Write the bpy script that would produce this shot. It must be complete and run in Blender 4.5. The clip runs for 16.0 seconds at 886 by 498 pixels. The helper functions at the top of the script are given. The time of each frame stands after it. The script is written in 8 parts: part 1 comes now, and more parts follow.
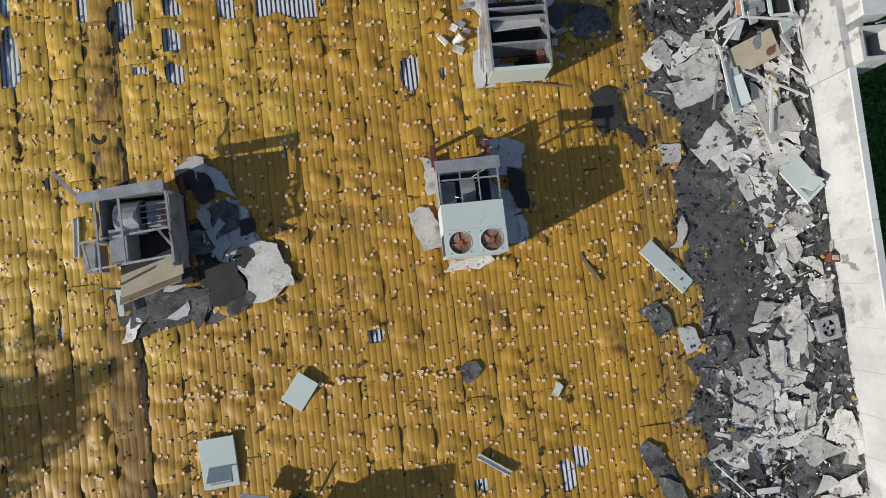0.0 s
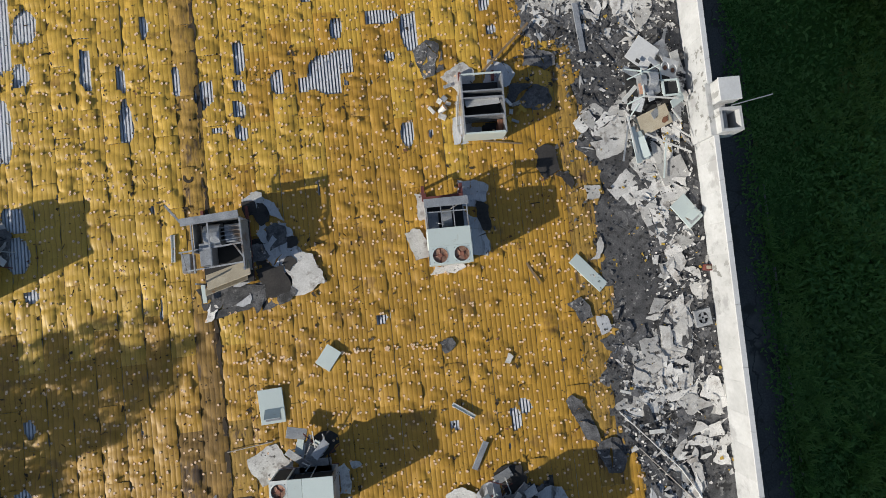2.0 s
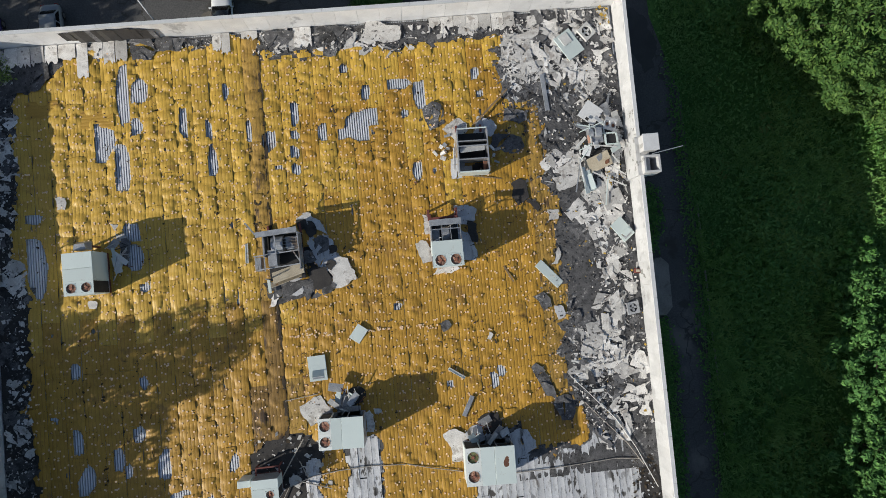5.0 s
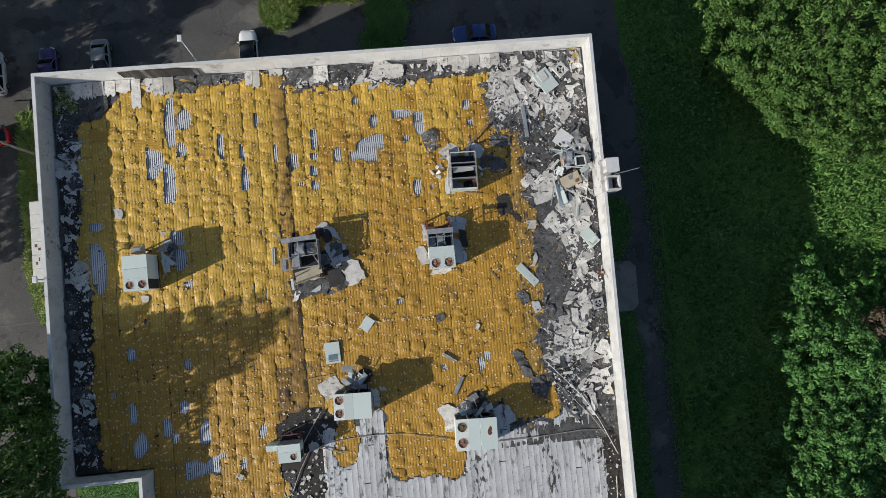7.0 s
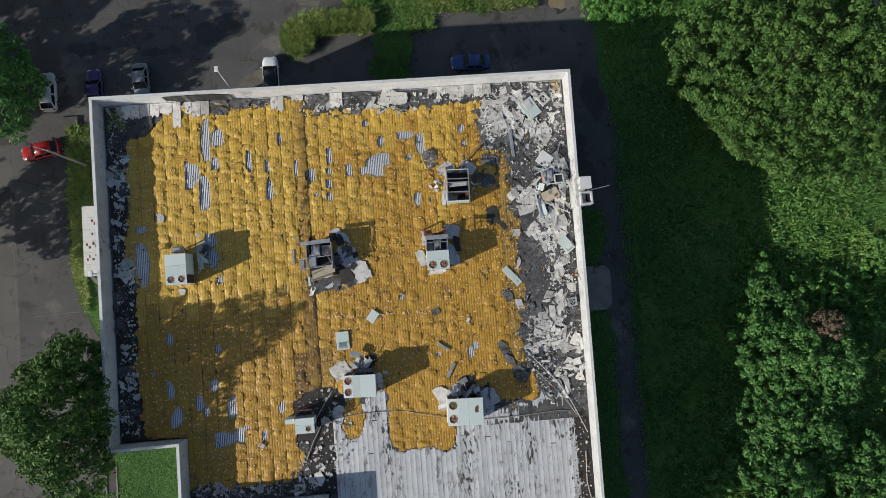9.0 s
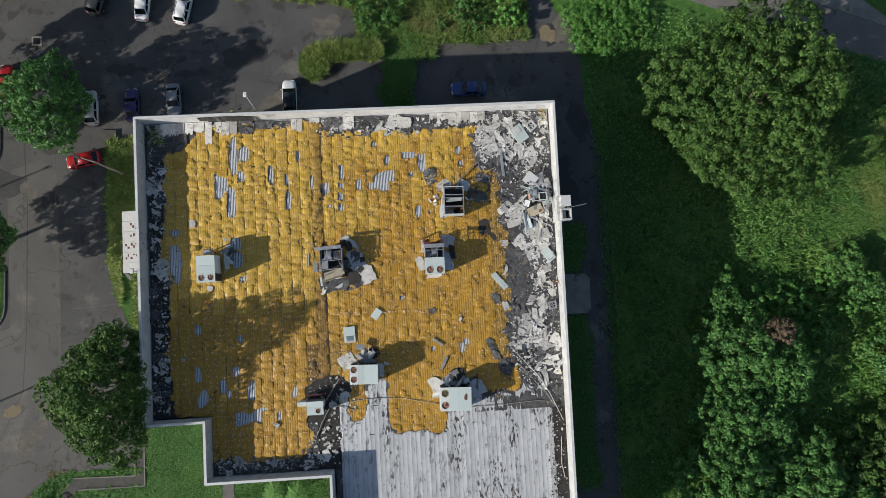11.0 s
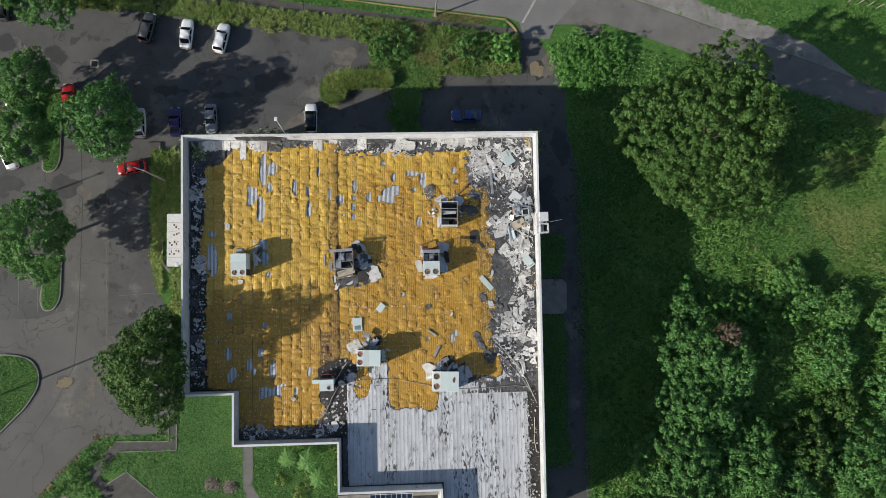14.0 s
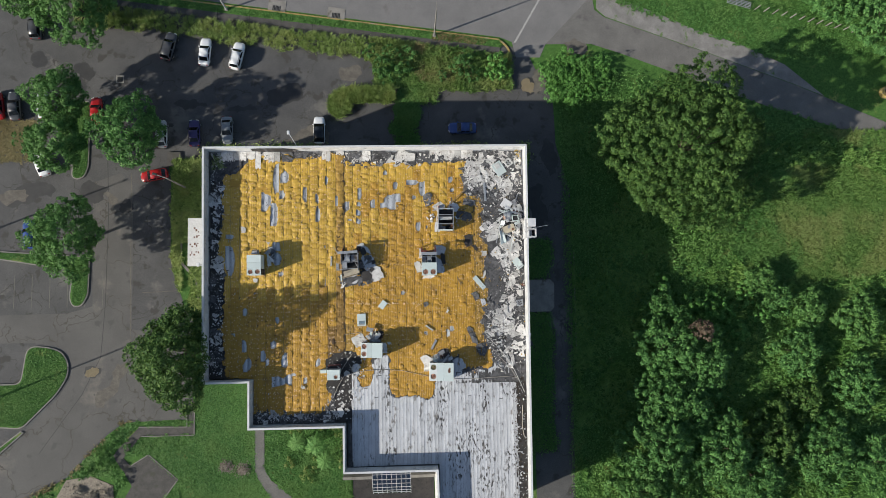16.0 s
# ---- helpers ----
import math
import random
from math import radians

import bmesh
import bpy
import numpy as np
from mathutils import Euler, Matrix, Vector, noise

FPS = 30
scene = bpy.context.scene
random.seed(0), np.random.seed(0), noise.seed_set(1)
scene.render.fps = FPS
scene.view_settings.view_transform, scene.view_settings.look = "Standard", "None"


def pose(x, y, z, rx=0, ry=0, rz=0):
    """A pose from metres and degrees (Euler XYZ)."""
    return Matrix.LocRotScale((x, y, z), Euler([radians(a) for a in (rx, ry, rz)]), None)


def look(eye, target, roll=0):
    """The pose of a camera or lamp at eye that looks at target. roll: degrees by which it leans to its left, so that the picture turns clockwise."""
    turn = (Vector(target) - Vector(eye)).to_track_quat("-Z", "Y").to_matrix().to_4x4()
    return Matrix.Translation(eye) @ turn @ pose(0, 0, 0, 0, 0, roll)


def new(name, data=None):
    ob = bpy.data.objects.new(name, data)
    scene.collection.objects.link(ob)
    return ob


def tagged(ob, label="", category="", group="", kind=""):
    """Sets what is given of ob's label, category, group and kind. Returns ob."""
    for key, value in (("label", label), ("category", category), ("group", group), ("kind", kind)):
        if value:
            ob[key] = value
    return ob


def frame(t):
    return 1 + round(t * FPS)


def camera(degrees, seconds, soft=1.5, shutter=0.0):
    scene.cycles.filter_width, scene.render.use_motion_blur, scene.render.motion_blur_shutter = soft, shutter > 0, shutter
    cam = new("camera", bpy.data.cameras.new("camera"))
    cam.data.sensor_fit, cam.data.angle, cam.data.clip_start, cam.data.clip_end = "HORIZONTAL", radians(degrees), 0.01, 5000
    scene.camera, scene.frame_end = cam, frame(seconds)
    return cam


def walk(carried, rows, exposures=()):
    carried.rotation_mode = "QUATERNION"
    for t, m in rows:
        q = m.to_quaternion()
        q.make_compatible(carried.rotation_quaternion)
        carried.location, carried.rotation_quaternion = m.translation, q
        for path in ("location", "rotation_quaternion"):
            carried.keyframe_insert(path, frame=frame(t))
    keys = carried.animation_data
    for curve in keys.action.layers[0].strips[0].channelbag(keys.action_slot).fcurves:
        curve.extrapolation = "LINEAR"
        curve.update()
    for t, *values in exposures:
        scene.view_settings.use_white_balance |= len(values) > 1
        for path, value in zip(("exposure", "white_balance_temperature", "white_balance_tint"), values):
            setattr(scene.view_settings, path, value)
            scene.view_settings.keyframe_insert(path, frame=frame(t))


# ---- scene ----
cam = camera(72.0, 16.0, soft=0.5)
# seconds, place of the camera, and its turn (it looks straight down, near enough)
PATH = [
    (0.0, 0.20, 1.99, 32.20, 4.01, -3.10, -6.80),
    (0.5, 0.42, 2.04, 34.73, 4.01, -3.11, -6.66),
    (1.0, 0.46, 2.03, 37.13, 4.00, -3.11, -6.51),
    (1.5, 0.48, 1.98, 39.30, 3.98, -3.12, -6.37),
    (2.0, 0.38, 1.85, 41.27, 3.94, -3.11, -6.22),
    (2.5, 0.17, 1.75, 43.11, 3.90, -3.09, -6.07),
    (3.0, 0.00, 1.70, 44.96, 3.88, -3.07, -5.95),
    (3.5, -0.07, 1.65, 46.82, 3.87, -3.05, -5.85),
    (4.0, -0.08, 1.60, 48.72, 3.86, -3.04, -5.77),
    (4.5, -0.14, 1.62, 50.63, 3.86, -3.02, -5.70),
    (7.0, -0.14, 1.53, 60.54, 3.73, -2.97, -5.39),
    (7.5, -0.14, 1.41, 62.52, 3.76, -3.00, -5.28),
    (8.0, -0.16, 1.31, 64.52, 3.81, -3.02, -5.11),
    (8.5, -0.22, 1.22, 66.50, 3.86, -3.03, -4.85),
    (9.0, -0.25, 1.13, 68.48, 3.93, -3.05, -4.53),
    (11.5, -0.28, 0.89, 78.34, 4.22, -3.11, -2.90),
    (12.0, -0.22, 0.75, 80.24, 4.23, -3.10, -2.52),
    (12.5, -0.23, 0.61, 82.16, 4.25, -3.06, -2.14),
    (13.0, -0.19, 0.50, 84.10, 4.28, -3.03, -1.81),
    (13.5, -0.12, 0.46, 86.08, 4.33, -3.00, -1.59),
    (14.0, -0.08, 0.43, 88.04, 4.38, -2.97, -1.47),
    (14.5, -0.02, 0.37, 89.96, 4.42, -2.95, -1.39),
    (15.0, -0.00, 0.31, 91.83, 4.47, -2.94, -1.33),
    (15.5, -0.00, 0.16, 93.68, 4.48, -2.94, -1.27),
    (16.0, 0.00, 0.00, 95.49, 4.50, -2.96, -1.20),
]
walk(cam, [(t, pose(x, y, z, rx, ry, rz)) for t, x, y, z, rx, ry, rz in PATH], [(0, 0.02), (3.5, 0.15), (7.0, 0.12), (9.0, 0.09), (11.5, 0.2), (12.5, 0.26), (16, 0.40)])

# ---- light ----
SUN_UP, SUN_WAY = 23.5, 21.0          # degrees above the horizon; shadows run this far north of east
world = bpy.data.worlds.new("sky")
scene.world = world
world.use_nodes = True
wn = world.node_tree.nodes
sky = wn.new("ShaderNodeTexSky")
sky.sky_type, sky.sun_disc = "NISHITA", False
sky.sun_elevation, sky.sun_rotation = radians(SUN_UP), radians(270 - SUN_WAY)
wn["Background"].inputs["Strength"].default_value = 0.088
world.node_tree.links.new(sky.outputs["Color"], wn["Background"].inputs["Color"])
sun = new("sun", bpy.data.lights.new("sun", "SUN"))
sun.data.energy, sun.data.angle, sun.data.color = 4.75, radians(0.6), (1.0, 0.95, 0.85)
sun_dir = Vector((math.cos(radians(SUN_WAY)), math.sin(radians(SUN_WAY)), -math.tan(radians(SUN_UP))))
sun.matrix_world = look((0, 0, 200), Vector((0, 0, 200)) + sun_dir)


# ---- materials ----
def material(name, a, b, scale=2.0, rough=0.8, metal=0.0, bump=0.3, fine=30.0, stain=None, amount=0.0, stain_scale=0.6,
             vary=0.0, stretch=(1, 1, 1), height=0.01, spec=0.5, specks=None, speck_scale=5.0, speck_level=0.66, speck_patch=0.0, grain_low=0.60, dots=None, dot_scale=3.0, dot_size=0.16, cracks=None, crack_scale=0.2, crack_width=0.012, flutes=0.0, flute_colour=(0.2, 0.1, 0.02)):
    """Two colours mixed by coarse and fine noise in world metres, an optional stain with its own shape, and fine relief."""
    m = bpy.data.materials.new(name)
    m.use_nodes = True
    n, l = m.node_tree.nodes, m.node_tree.links
    bsdf = n["Principled BSDF"]
    geo = n.new("ShaderNodeNewGeometry")
    mapping = n.new("ShaderNodeMapping")
    mapping.inputs["Scale"].default_value = stretch
    l.new(geo.outputs["Position"], mapping.inputs["Vector"])

    def tex(s, detail=5.0, roughness=0.6):
        t = n.new("ShaderNodeTexNoise")
        t.inputs["Scale"].default_value, t.inputs["Detail"].default_value, t.inputs["Roughness"].default_value = s, detail, roughness
        l.new(mapping.outputs["Vector"], t.inputs["Vector"])
        return t.outputs["Fac"]

    def ramp(src, lo, hi):
        r = n.new("ShaderNodeMapRange")
        r.inputs["From Min"].default_value, r.inputs["From Max"].default_value = lo, hi
        l.new(src, r.inputs["Value"])
        return r.outputs["Result"]

    def mix(fac, x, y, blend="MIX"):
        k = n.new("ShaderNodeMix")
        k.data_type, k.blend_type = "RGBA", blend
        for socket, value in ((k.inputs[0], fac), (k.inputs[6], x), (k.inputs[7], y)):
            if hasattr(value, "is_output"):
                l.new(value, socket)
            elif isinstance(value, (int, float)):
                socket.default_value = value
            else:
                socket.default_value = (*value, 1)
        return k.outputs[2]

    colour = mix(ramp(tex(scale), 0.32, 0.68), a, b)
    grain = tex(fine, 3.0, 0.7)
    colour = mix(ramp(grain, 0.3, 0.75), mix(1.0, colour, (grain_low, grain_low, grain_low), "MULTIPLY"), colour)
    if stain:
        colour = mix(ramp(tex(stain_scale, 6.0, 0.65), 0.62 - amount * 0.3, 0.70 - amount * 0.3), colour, stain)
    if specks:
        amount_of = ramp(tex(speck_scale, 3.0, 0.55), speck_level, speck_level + 0.05)
        if speck_patch:
            both = n.new("ShaderNodeMath")
            both.operation = "MULTIPLY"
            l.new(amount_of, both.inputs[0])
            l.new(ramp(tex(speck_patch, 3.0, 0.6), 0.50, 0.60), both.inputs[1])
            amount_of = both.outputs[0]
        colour = mix(amount_of, colour, specks)
    if dots:
        cells = n.new("ShaderNodeTexVoronoi")
        cells.inputs["Scale"].default_value, cells.inputs["Randomness"].default_value = dot_scale, 0.45
        l.new(mapping.outputs["Vector"], cells.inputs["Vector"])
        colour = mix(ramp(cells.outputs["Distance"], dot_size, dot_size + 0.05), dots, colour)
    # darker broken lines along the valleys between the ribs
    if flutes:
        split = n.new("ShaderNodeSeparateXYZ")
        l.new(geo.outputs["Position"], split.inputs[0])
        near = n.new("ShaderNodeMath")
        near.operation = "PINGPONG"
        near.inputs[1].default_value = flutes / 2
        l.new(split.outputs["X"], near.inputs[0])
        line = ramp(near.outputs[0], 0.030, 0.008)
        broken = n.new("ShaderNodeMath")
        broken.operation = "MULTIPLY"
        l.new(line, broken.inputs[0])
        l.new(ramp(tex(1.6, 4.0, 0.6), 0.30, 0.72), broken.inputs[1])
        colour = mix(broken.outputs[0], colour, flute_colour)
    if cracks:
        warp = n.new("ShaderNodeVectorMath")
        warp.operation = "MULTIPLY_ADD"
        wob = n.new("ShaderNodeTexNoise")
        wob.inputs["Scale"].default_value, wob.inputs["Detail"].default_value = crack_scale * 2.5, 4.0
        l.new(mapping.outputs["Vector"], wob.inputs["Vector"])
        l.new(wob.outputs["Color"], warp.inputs[0])
        warp.inputs[1].default_value = (0.9 / crack_scale,) * 3
        l.new(mapping.outputs["Vector"], warp.inputs[2])
        net = n.new("ShaderNodeTexVoronoi")
        net.feature = "DISTANCE_TO_EDGE"
        net.inputs["Scale"].default_value = crack_scale
        l.new(warp.outputs[0], net.inputs["Vector"])
        colour = mix(ramp(net.outputs["Distance"], crack_width * 0.5, crack_width), cracks, colour)
    if vary:
        info = n.new("ShaderNodeObjectInfo")
        hsv = n.new("ShaderNodeHueSaturation")
        l.new(colour, hsv.inputs["Color"])
        r = n.new("ShaderNodeMapRange")
        r.inputs["To Min"].default_value, r.inputs["To Max"].default_value = 1 - vary, 1 + vary
        l.new(info.outputs["Random"], r.inputs["Value"])
        l.new(r.outputs["Result"], hsv.inputs["Value"])
        colour = hsv.outputs["Color"]
    l.new(colour, bsdf.inputs["Base Color"])
    bsdf.inputs["Roughness"].default_value, bsdf.inputs["Metallic"].default_value = rough, metal
    bsdf.inputs["Specular IOR Level"].default_value = spec
    if bump:
        b_ = n.new("ShaderNodeBump")
        b_.inputs["Strength"].default_value, b_.inputs["Distance"].default_value = bump, height
        l.new(grain, b_.inputs["Height"])
        l.new(b_.outputs["Normal"], bsdf.inputs["Normal"])
    return m


def leafy(name, a, b, c, scale=0.35, patch=None, patch_scale=0.12, power_of=2.6):
    """Foliage: colour by clump and by single leaf, a little light through the leaves."""
    m = material(name, a, b, scale=scale, rough=0.65, bump=0.0, fine=1.5, spec=0.25)
    n, l = m.node_tree.nodes, m.node_tree.links
    bsdf = n["Principled BSDF"]
    src = bsdf.inputs["Base Color"].links[0].from_socket
    geo = n.new("ShaderNodeNewGeometry")
    k = n.new("ShaderNodeMix")
    k.data_type = "RGBA"
    power = n.new("ShaderNodeMath")
    power.operation = "POWER"
    power.inputs[1].default_value = power_of
    l.new(geo.outputs["Random Per Island"], power.inputs[0])
    l.new(power.outputs[0], k.inputs[0])
    if patch:
        broad = n.new("ShaderNodeTexNoise")
        broad.inputs["Scale"].default_value, broad.inputs["Detail"].default_value = patch_scale, 4.0
        l.new(geo.outputs["Position"], broad.inputs["Vector"])
        step = n.new("ShaderNodeMapRange")
        step.inputs["From Min"].default_value, step.inputs["From Max"].default_value = 0.46, 0.62
        l.new(broad.outputs["Fac"], step.inputs["Value"])
        over = n.new("ShaderNodeMix")
        over.data_type = "RGBA"
        l.new(step.outputs["Result"], over.inputs[0])
        l.new(src, over.inputs[6])
        over.inputs[7].default_value = (*patch, 1)
        src = over.outputs[2]
    l.new(src, k.inputs[6])
    k.inputs[7].default_value = (*c, 1)
    l.new(k.outputs[2], bsdf.inputs["Base Color"])
    trans = n.new("ShaderNodeBsdfTranslucent")
    l.new(k.outputs[2], trans.inputs["Color"])
    both = n.new("ShaderNodeMixShader")
    both.inputs[0].default_value = 0.2
    l.new(bsdf.outputs[0], both.inputs[1])
    l.new(trans.outputs[0], both.inputs[2])
    l.new(both.outputs[0], n["Material Output"].inputs["Surface"])
    return m


M = {}
M["insulation"] = material("yellow_insulation", (0.545, 0.308, 0.040), (0.420, 0.229, 0.026), scale=0.9, rough=0.55, fine=22.0, bump=0.2, height=0.01, grain_low=0.72,
                           stain=(0.27, 0.15, 0.03), amount=0.10, stain_scale=0.8, vary=0.07, specks=(0.10, 0.06, 0.02), speck_scale=4.2, speck_level=0.685, flutes=0.24, flute_colour=(0.19, 0.095, 0.016))
M["insulation_pale"] = material("bright_yellow_insulation", (0.630, 0.400, 0.062), (0.510, 0.312, 0.043), scale=0.9, rough=0.5, fine=22.0, bump=0.2, height=0.01, grain_low=0.76,
                                stain=(0.33, 0.19, 0.035), amount=0.05, stain_scale=0.8, vary=0.06, specks=(0.10, 0.06, 0.02), speck_scale=4.2, speck_level=0.695, flutes=0.24, flute_colour=(0.24, 0.13, 0.022))
M["insulation_cross"] = material("yellow_insulation_laid_crosswise", (0.545, 0.318, 0.042), (0.42, 0.235, 0.028), scale=0.9, rough=0.55, fine=22.0, bump=0.2, grain_low=0.72, stain=(0.27, 0.15, 0.03), amount=0.12, stain_scale=0.8)
M["insulation_worn"] = material("dirty_worn_insulation", (0.50, 0.30, 0.052), (0.30, 0.18, 0.04), scale=1.4, rough=0.8, fine=9.0, bump=0.4, stretch=(2.2, 0.6, 1),
                                stain=(0.09, 0.055, 0.025), amount=0.20, stain_scale=0.9, vary=0.1)
M["insulation_soiled"] = material("soiled_brown_insulation", (0.36, 0.205, 0.038), (0.19, 0.108, 0.028), scale=0.9, rough=0.75, fine=9.0, bump=0.4, stretch=(1.8, 0.6, 1),
                                  stain=(0.07, 0.042, 0.022), amount=0.22, stain_scale=0.8, vary=0.08, flutes=0.24, flute_colour=(0.10, 0.055, 0.016))
M["deck"] = material("galvanised_deck", (0.75, 0.77, 0.80), (0.66, 0.68, 0.72), scale=1.5, rough=0.45, metal=0.0, grain_low=0.85, fine=20, stain=(0.20, 0.15, 0.11), amount=0.05)
M["felt"] = material("bituminous_felt", (0.205, 0.203, 0.208), (0.075, 0.075, 0.080), scale=2.6, rough=0.9, fine=15, bump=0.8, height=0.03, grain_low=0.45,
                     stain=(0.035, 0.034, 0.034), amount=0.20, stain_scale=1.1, vary=0.35, specks=(0.36, 0.35, 0.34), speck_scale=4.5, speck_level=0.60, speck_patch=0.5, dots=(0.022, 0.022, 0.024), dot_scale=2.6, dot_size=0.13)
M["burnt"] = material("damp_dark_board", (0.034, 0.032, 0.032), (0.062, 0.056, 0.053), scale=0.9, rough=0.9, fine=10, bump=0.6, stain=(0.018, 0.017, 0.017), amount=0.2, stain_scale=1.2)
M["litter"] = material("dark_brown_litter", (0.075, 0.052, 0.028), (0.035, 0.026, 0.018), scale=3, rough=0.9)
M["membrane"] = material("white_membrane", (0.79, 0.775, 0.75), (0.58, 0.56, 0.53), scale=1.6, rough=0.65, fine=14, bump=0.5, height=0.02, grain_low=0.68,
                         stain=(0.33, 0.305, 0.28), amount=0.24, stain_scale=1.3, vary=0.30, specks=(0.09, 0.083, 0.078), speck_scale=3.6, speck_level=0.60, speck_patch=0.6)
M["coating"] = material("weathered_white_coating", (0.645, 0.658, 0.682), (0.50, 0.51, 0.535), scale=1.1, rough=0.6, fine=12, bump=0.4, grain_low=0.72,
                        stain=(0.20, 0.187, 0.175), amount=0.14, stain_scale=1.0, vary=0.12, stretch=(1.7, 0.6, 1), specks=(0.060, 0.056, 0.052), speck_scale=2.6, speck_level=0.53, speck_patch=0.22)
M["wall"] = material("white_painted_wall", (0.54, 0.545, 0.55), (0.44, 0.445, 0.45), scale=1.6, rough=0.75, fine=9, bump=0.25, grain_low=0.87, stretch=(1, 0.6, 0.5),
                     stain=(0.33, 0.33, 0.335), amount=0.16, stain_scale=1.1, vary=0.06, specks=(0.20, 0.20, 0.19), speck_scale=4.0, speck_level=0.58, speck_patch=0.35)
# north parapet facing: a paler white than the other walls
M["north_face"] = material("pale_parapet_face", (0.80, 0.80, 0.80), (0.68, 0.68, 0.685), scale=0.9, rough=0.6, fine=9, bump=0.25, grain_low=0.88, stain=(0.42, 0.42, 0.43), amount=0.10, stain_scale=0.8, vary=0.06)
M["coping"] = material("pale_metal_coping", (0.66, 0.67, 0.68), (0.58, 0.59, 0.60), scale=1.0, rough=0.5, fine=10, bump=0.1, vary=0.06, grain_low=0.88)
M["unit"] = material("pale_green_grey_paint", (0.56, 0.635, 0.62), (0.53, 0.60, 0.59), scale=0.8, rough=0.42, fine=14, bump=0.02, grain_low=0.95,
                     stain=(0.44, 0.46, 0.42), amount=-0.08, stain_scale=2.6, vary=0.06)
M["unit_white"] = material("off_white_paint", (0.72, 0.745, 0.72), (0.66, 0.69, 0.665), scale=0.9, rough=0.45, fine=14, bump=0.02, grain_low=0.94, vary=0.04)
M["steel"] = material("galvanised_steel", (0.56, 0.58, 0.61), (0.36, 0.38, 0.41), scale=2.0, rough=0.38, metal=0.4, fine=18, bump=0.08, stain=(0.22, 0.17, 0.13), amount=0.05)
M["inside"] = material("dark_unit_inside", (0.035, 0.035, 0.037), (0.018, 0.018, 0.02), rough=0.8)
M["rust"] = material("rust_brown_metal", (0.20, 0.085, 0.045), (0.12, 0.05, 0.03), scale=4, rough=0.8, fine=25, bump=0.3)
M["redsteel"] = material("red_oxide_steel", (0.20, 0.055, 0.045), (0.14, 0.038, 0.032), scale=3, rough=0.7)
M["blade"] = material("rusty_fan_blade", (0.60, 0.36, 0.26), (0.46, 0.25, 0.17), scale=5, rough=0.6, metal=0.0, vary=0.3, grain_low=0.8)
M["fan_rust"] = material("red_brown_fan_rust", (0.34, 0.14, 0.09), (0.25, 0.10, 0.065), scale=6, rough=0.75, grain_low=0.8)
M["copper"] = material("bare_conduit", (0.50, 0.46, 0.40), (0.40, 0.36, 0.32), rough=0.5, metal=0.2)
M["plate"] = material("fastener_plate", (0.93, 0.71, 0.50), (0.82, 0.56, 0.36), scale=3, rough=0.5, bump=0, fine=8, grain_low=0.85)
M["asphalt"] = material("old_asphalt", (0.128, 0.126, 0.124), (0.084, 0.083, 0.084), scale=0.22, rough=0.9, grain_low=0.5, fine=8, bump=0.5, height=0.01,
                        stain=(0.140, 0.133, 0.122), amount=0.14, stain_scale=0.12, specks=(0.050, 0.047, 0.044), speck_scale=0.45, speck_level=0.60, cracks=(0.050, 0.047, 0.043), crack_scale=0.11, crack_width=0.010)
M["road"] = material("pale_road_asphalt", (0.24, 0.232, 0.228), (0.185, 0.18, 0.178), scale=0.25, rough=0.9, fine=18, bump=0.4,
                     stain=(0.14, 0.132, 0.127), amount=0.10, stain_scale=0.2)
M["drive"] = material("worn_drive_asphalt", (0.140, 0.134, 0.126), (0.104, 0.100, 0.095), scale=0.16, rough=0.9, grain_low=0.68, fine=9, bump=0.4, stain=(0.165, 0.148, 0.130), amount=0.14, stain_scale=0.10, specks=(0.080, 0.077, 0.073), speck_scale=0.5, speck_level=0.62, cracks=(0.07, 0.064, 0.055), crack_scale=0.09, crack_width=0.010)
M["lane"] = material("dark_lane_asphalt", (0.215, 0.205, 0.193), (0.160, 0.153, 0.144), scale=0.3, rough=0.9, fine=8, grain_low=0.55, bump=0.4, stain=(0.075, 0.072, 0.07), amount=0.14, stain_scale=0.25)
M["concrete"] = material("weathered_concrete", (0.33, 0.31, 0.28), (0.24, 0.225, 0.205), scale=0.9, rough=0.9, fine=15, bump=0.3, stain=(0.12, 0.11, 0.09), amount=0.12)
M["rubble"] = material("earthy_rubble", (0.40, 0.345, 0.275), (0.24, 0.205, 0.16), scale=2.5, rough=0.95, fine=9, bump=0.8, height=0.05, stain=(0.09, 0.08, 0.06), amount=0.15, stain_scale=1.1)
M["grass"] = material("lawn", (0.105, 0.230, 0.050), (0.060, 0.145, 0.032), scale=1.7, rough=0.9, fine=14, grain_low=0.62, bump=0.9, height=0.05, specks=(0.045, 0.11, 0.025), speck_scale=3.4, speck_level=0.55,
                      stain=(0.17, 0.22, 0.065), amount=0.14, stain_scale=0.25, spec=0.2)
M["leaf"] = leafy("tree_leaves", (0.100, 0.240, 0.060), (0.068, 0.175, 0.045), (0.165, 0.32, 0.085))
M["leaf_dark"] = leafy("deep_green_leaves", (0.080, 0.215, 0.056), (0.052, 0.150, 0.040), (0.155, 0.32, 0.086))
M["leaf_olive"] = leafy("olive_leaves", (0.064, 0.150, 0.034), (0.043, 0.106, 0.024), (0.125, 0.215, 0.048))
M["weed"] = leafy("pale_weeds", (0.225, 0.325, 0.085), (0.160, 0.260, 0.062), (0.30, 0.40, 0.12), patch=(0.265, 0.315, 0.10), patch_scale=0.35, power_of=3.5)
M["turf"] = leafy("grass_blades", (0.100, 0.255, 0.058), (0.070, 0.190, 0.042), (0.155, 0.31, 0.082), patch=(0.108, 0.215, 0.052), patch_scale=0.22)
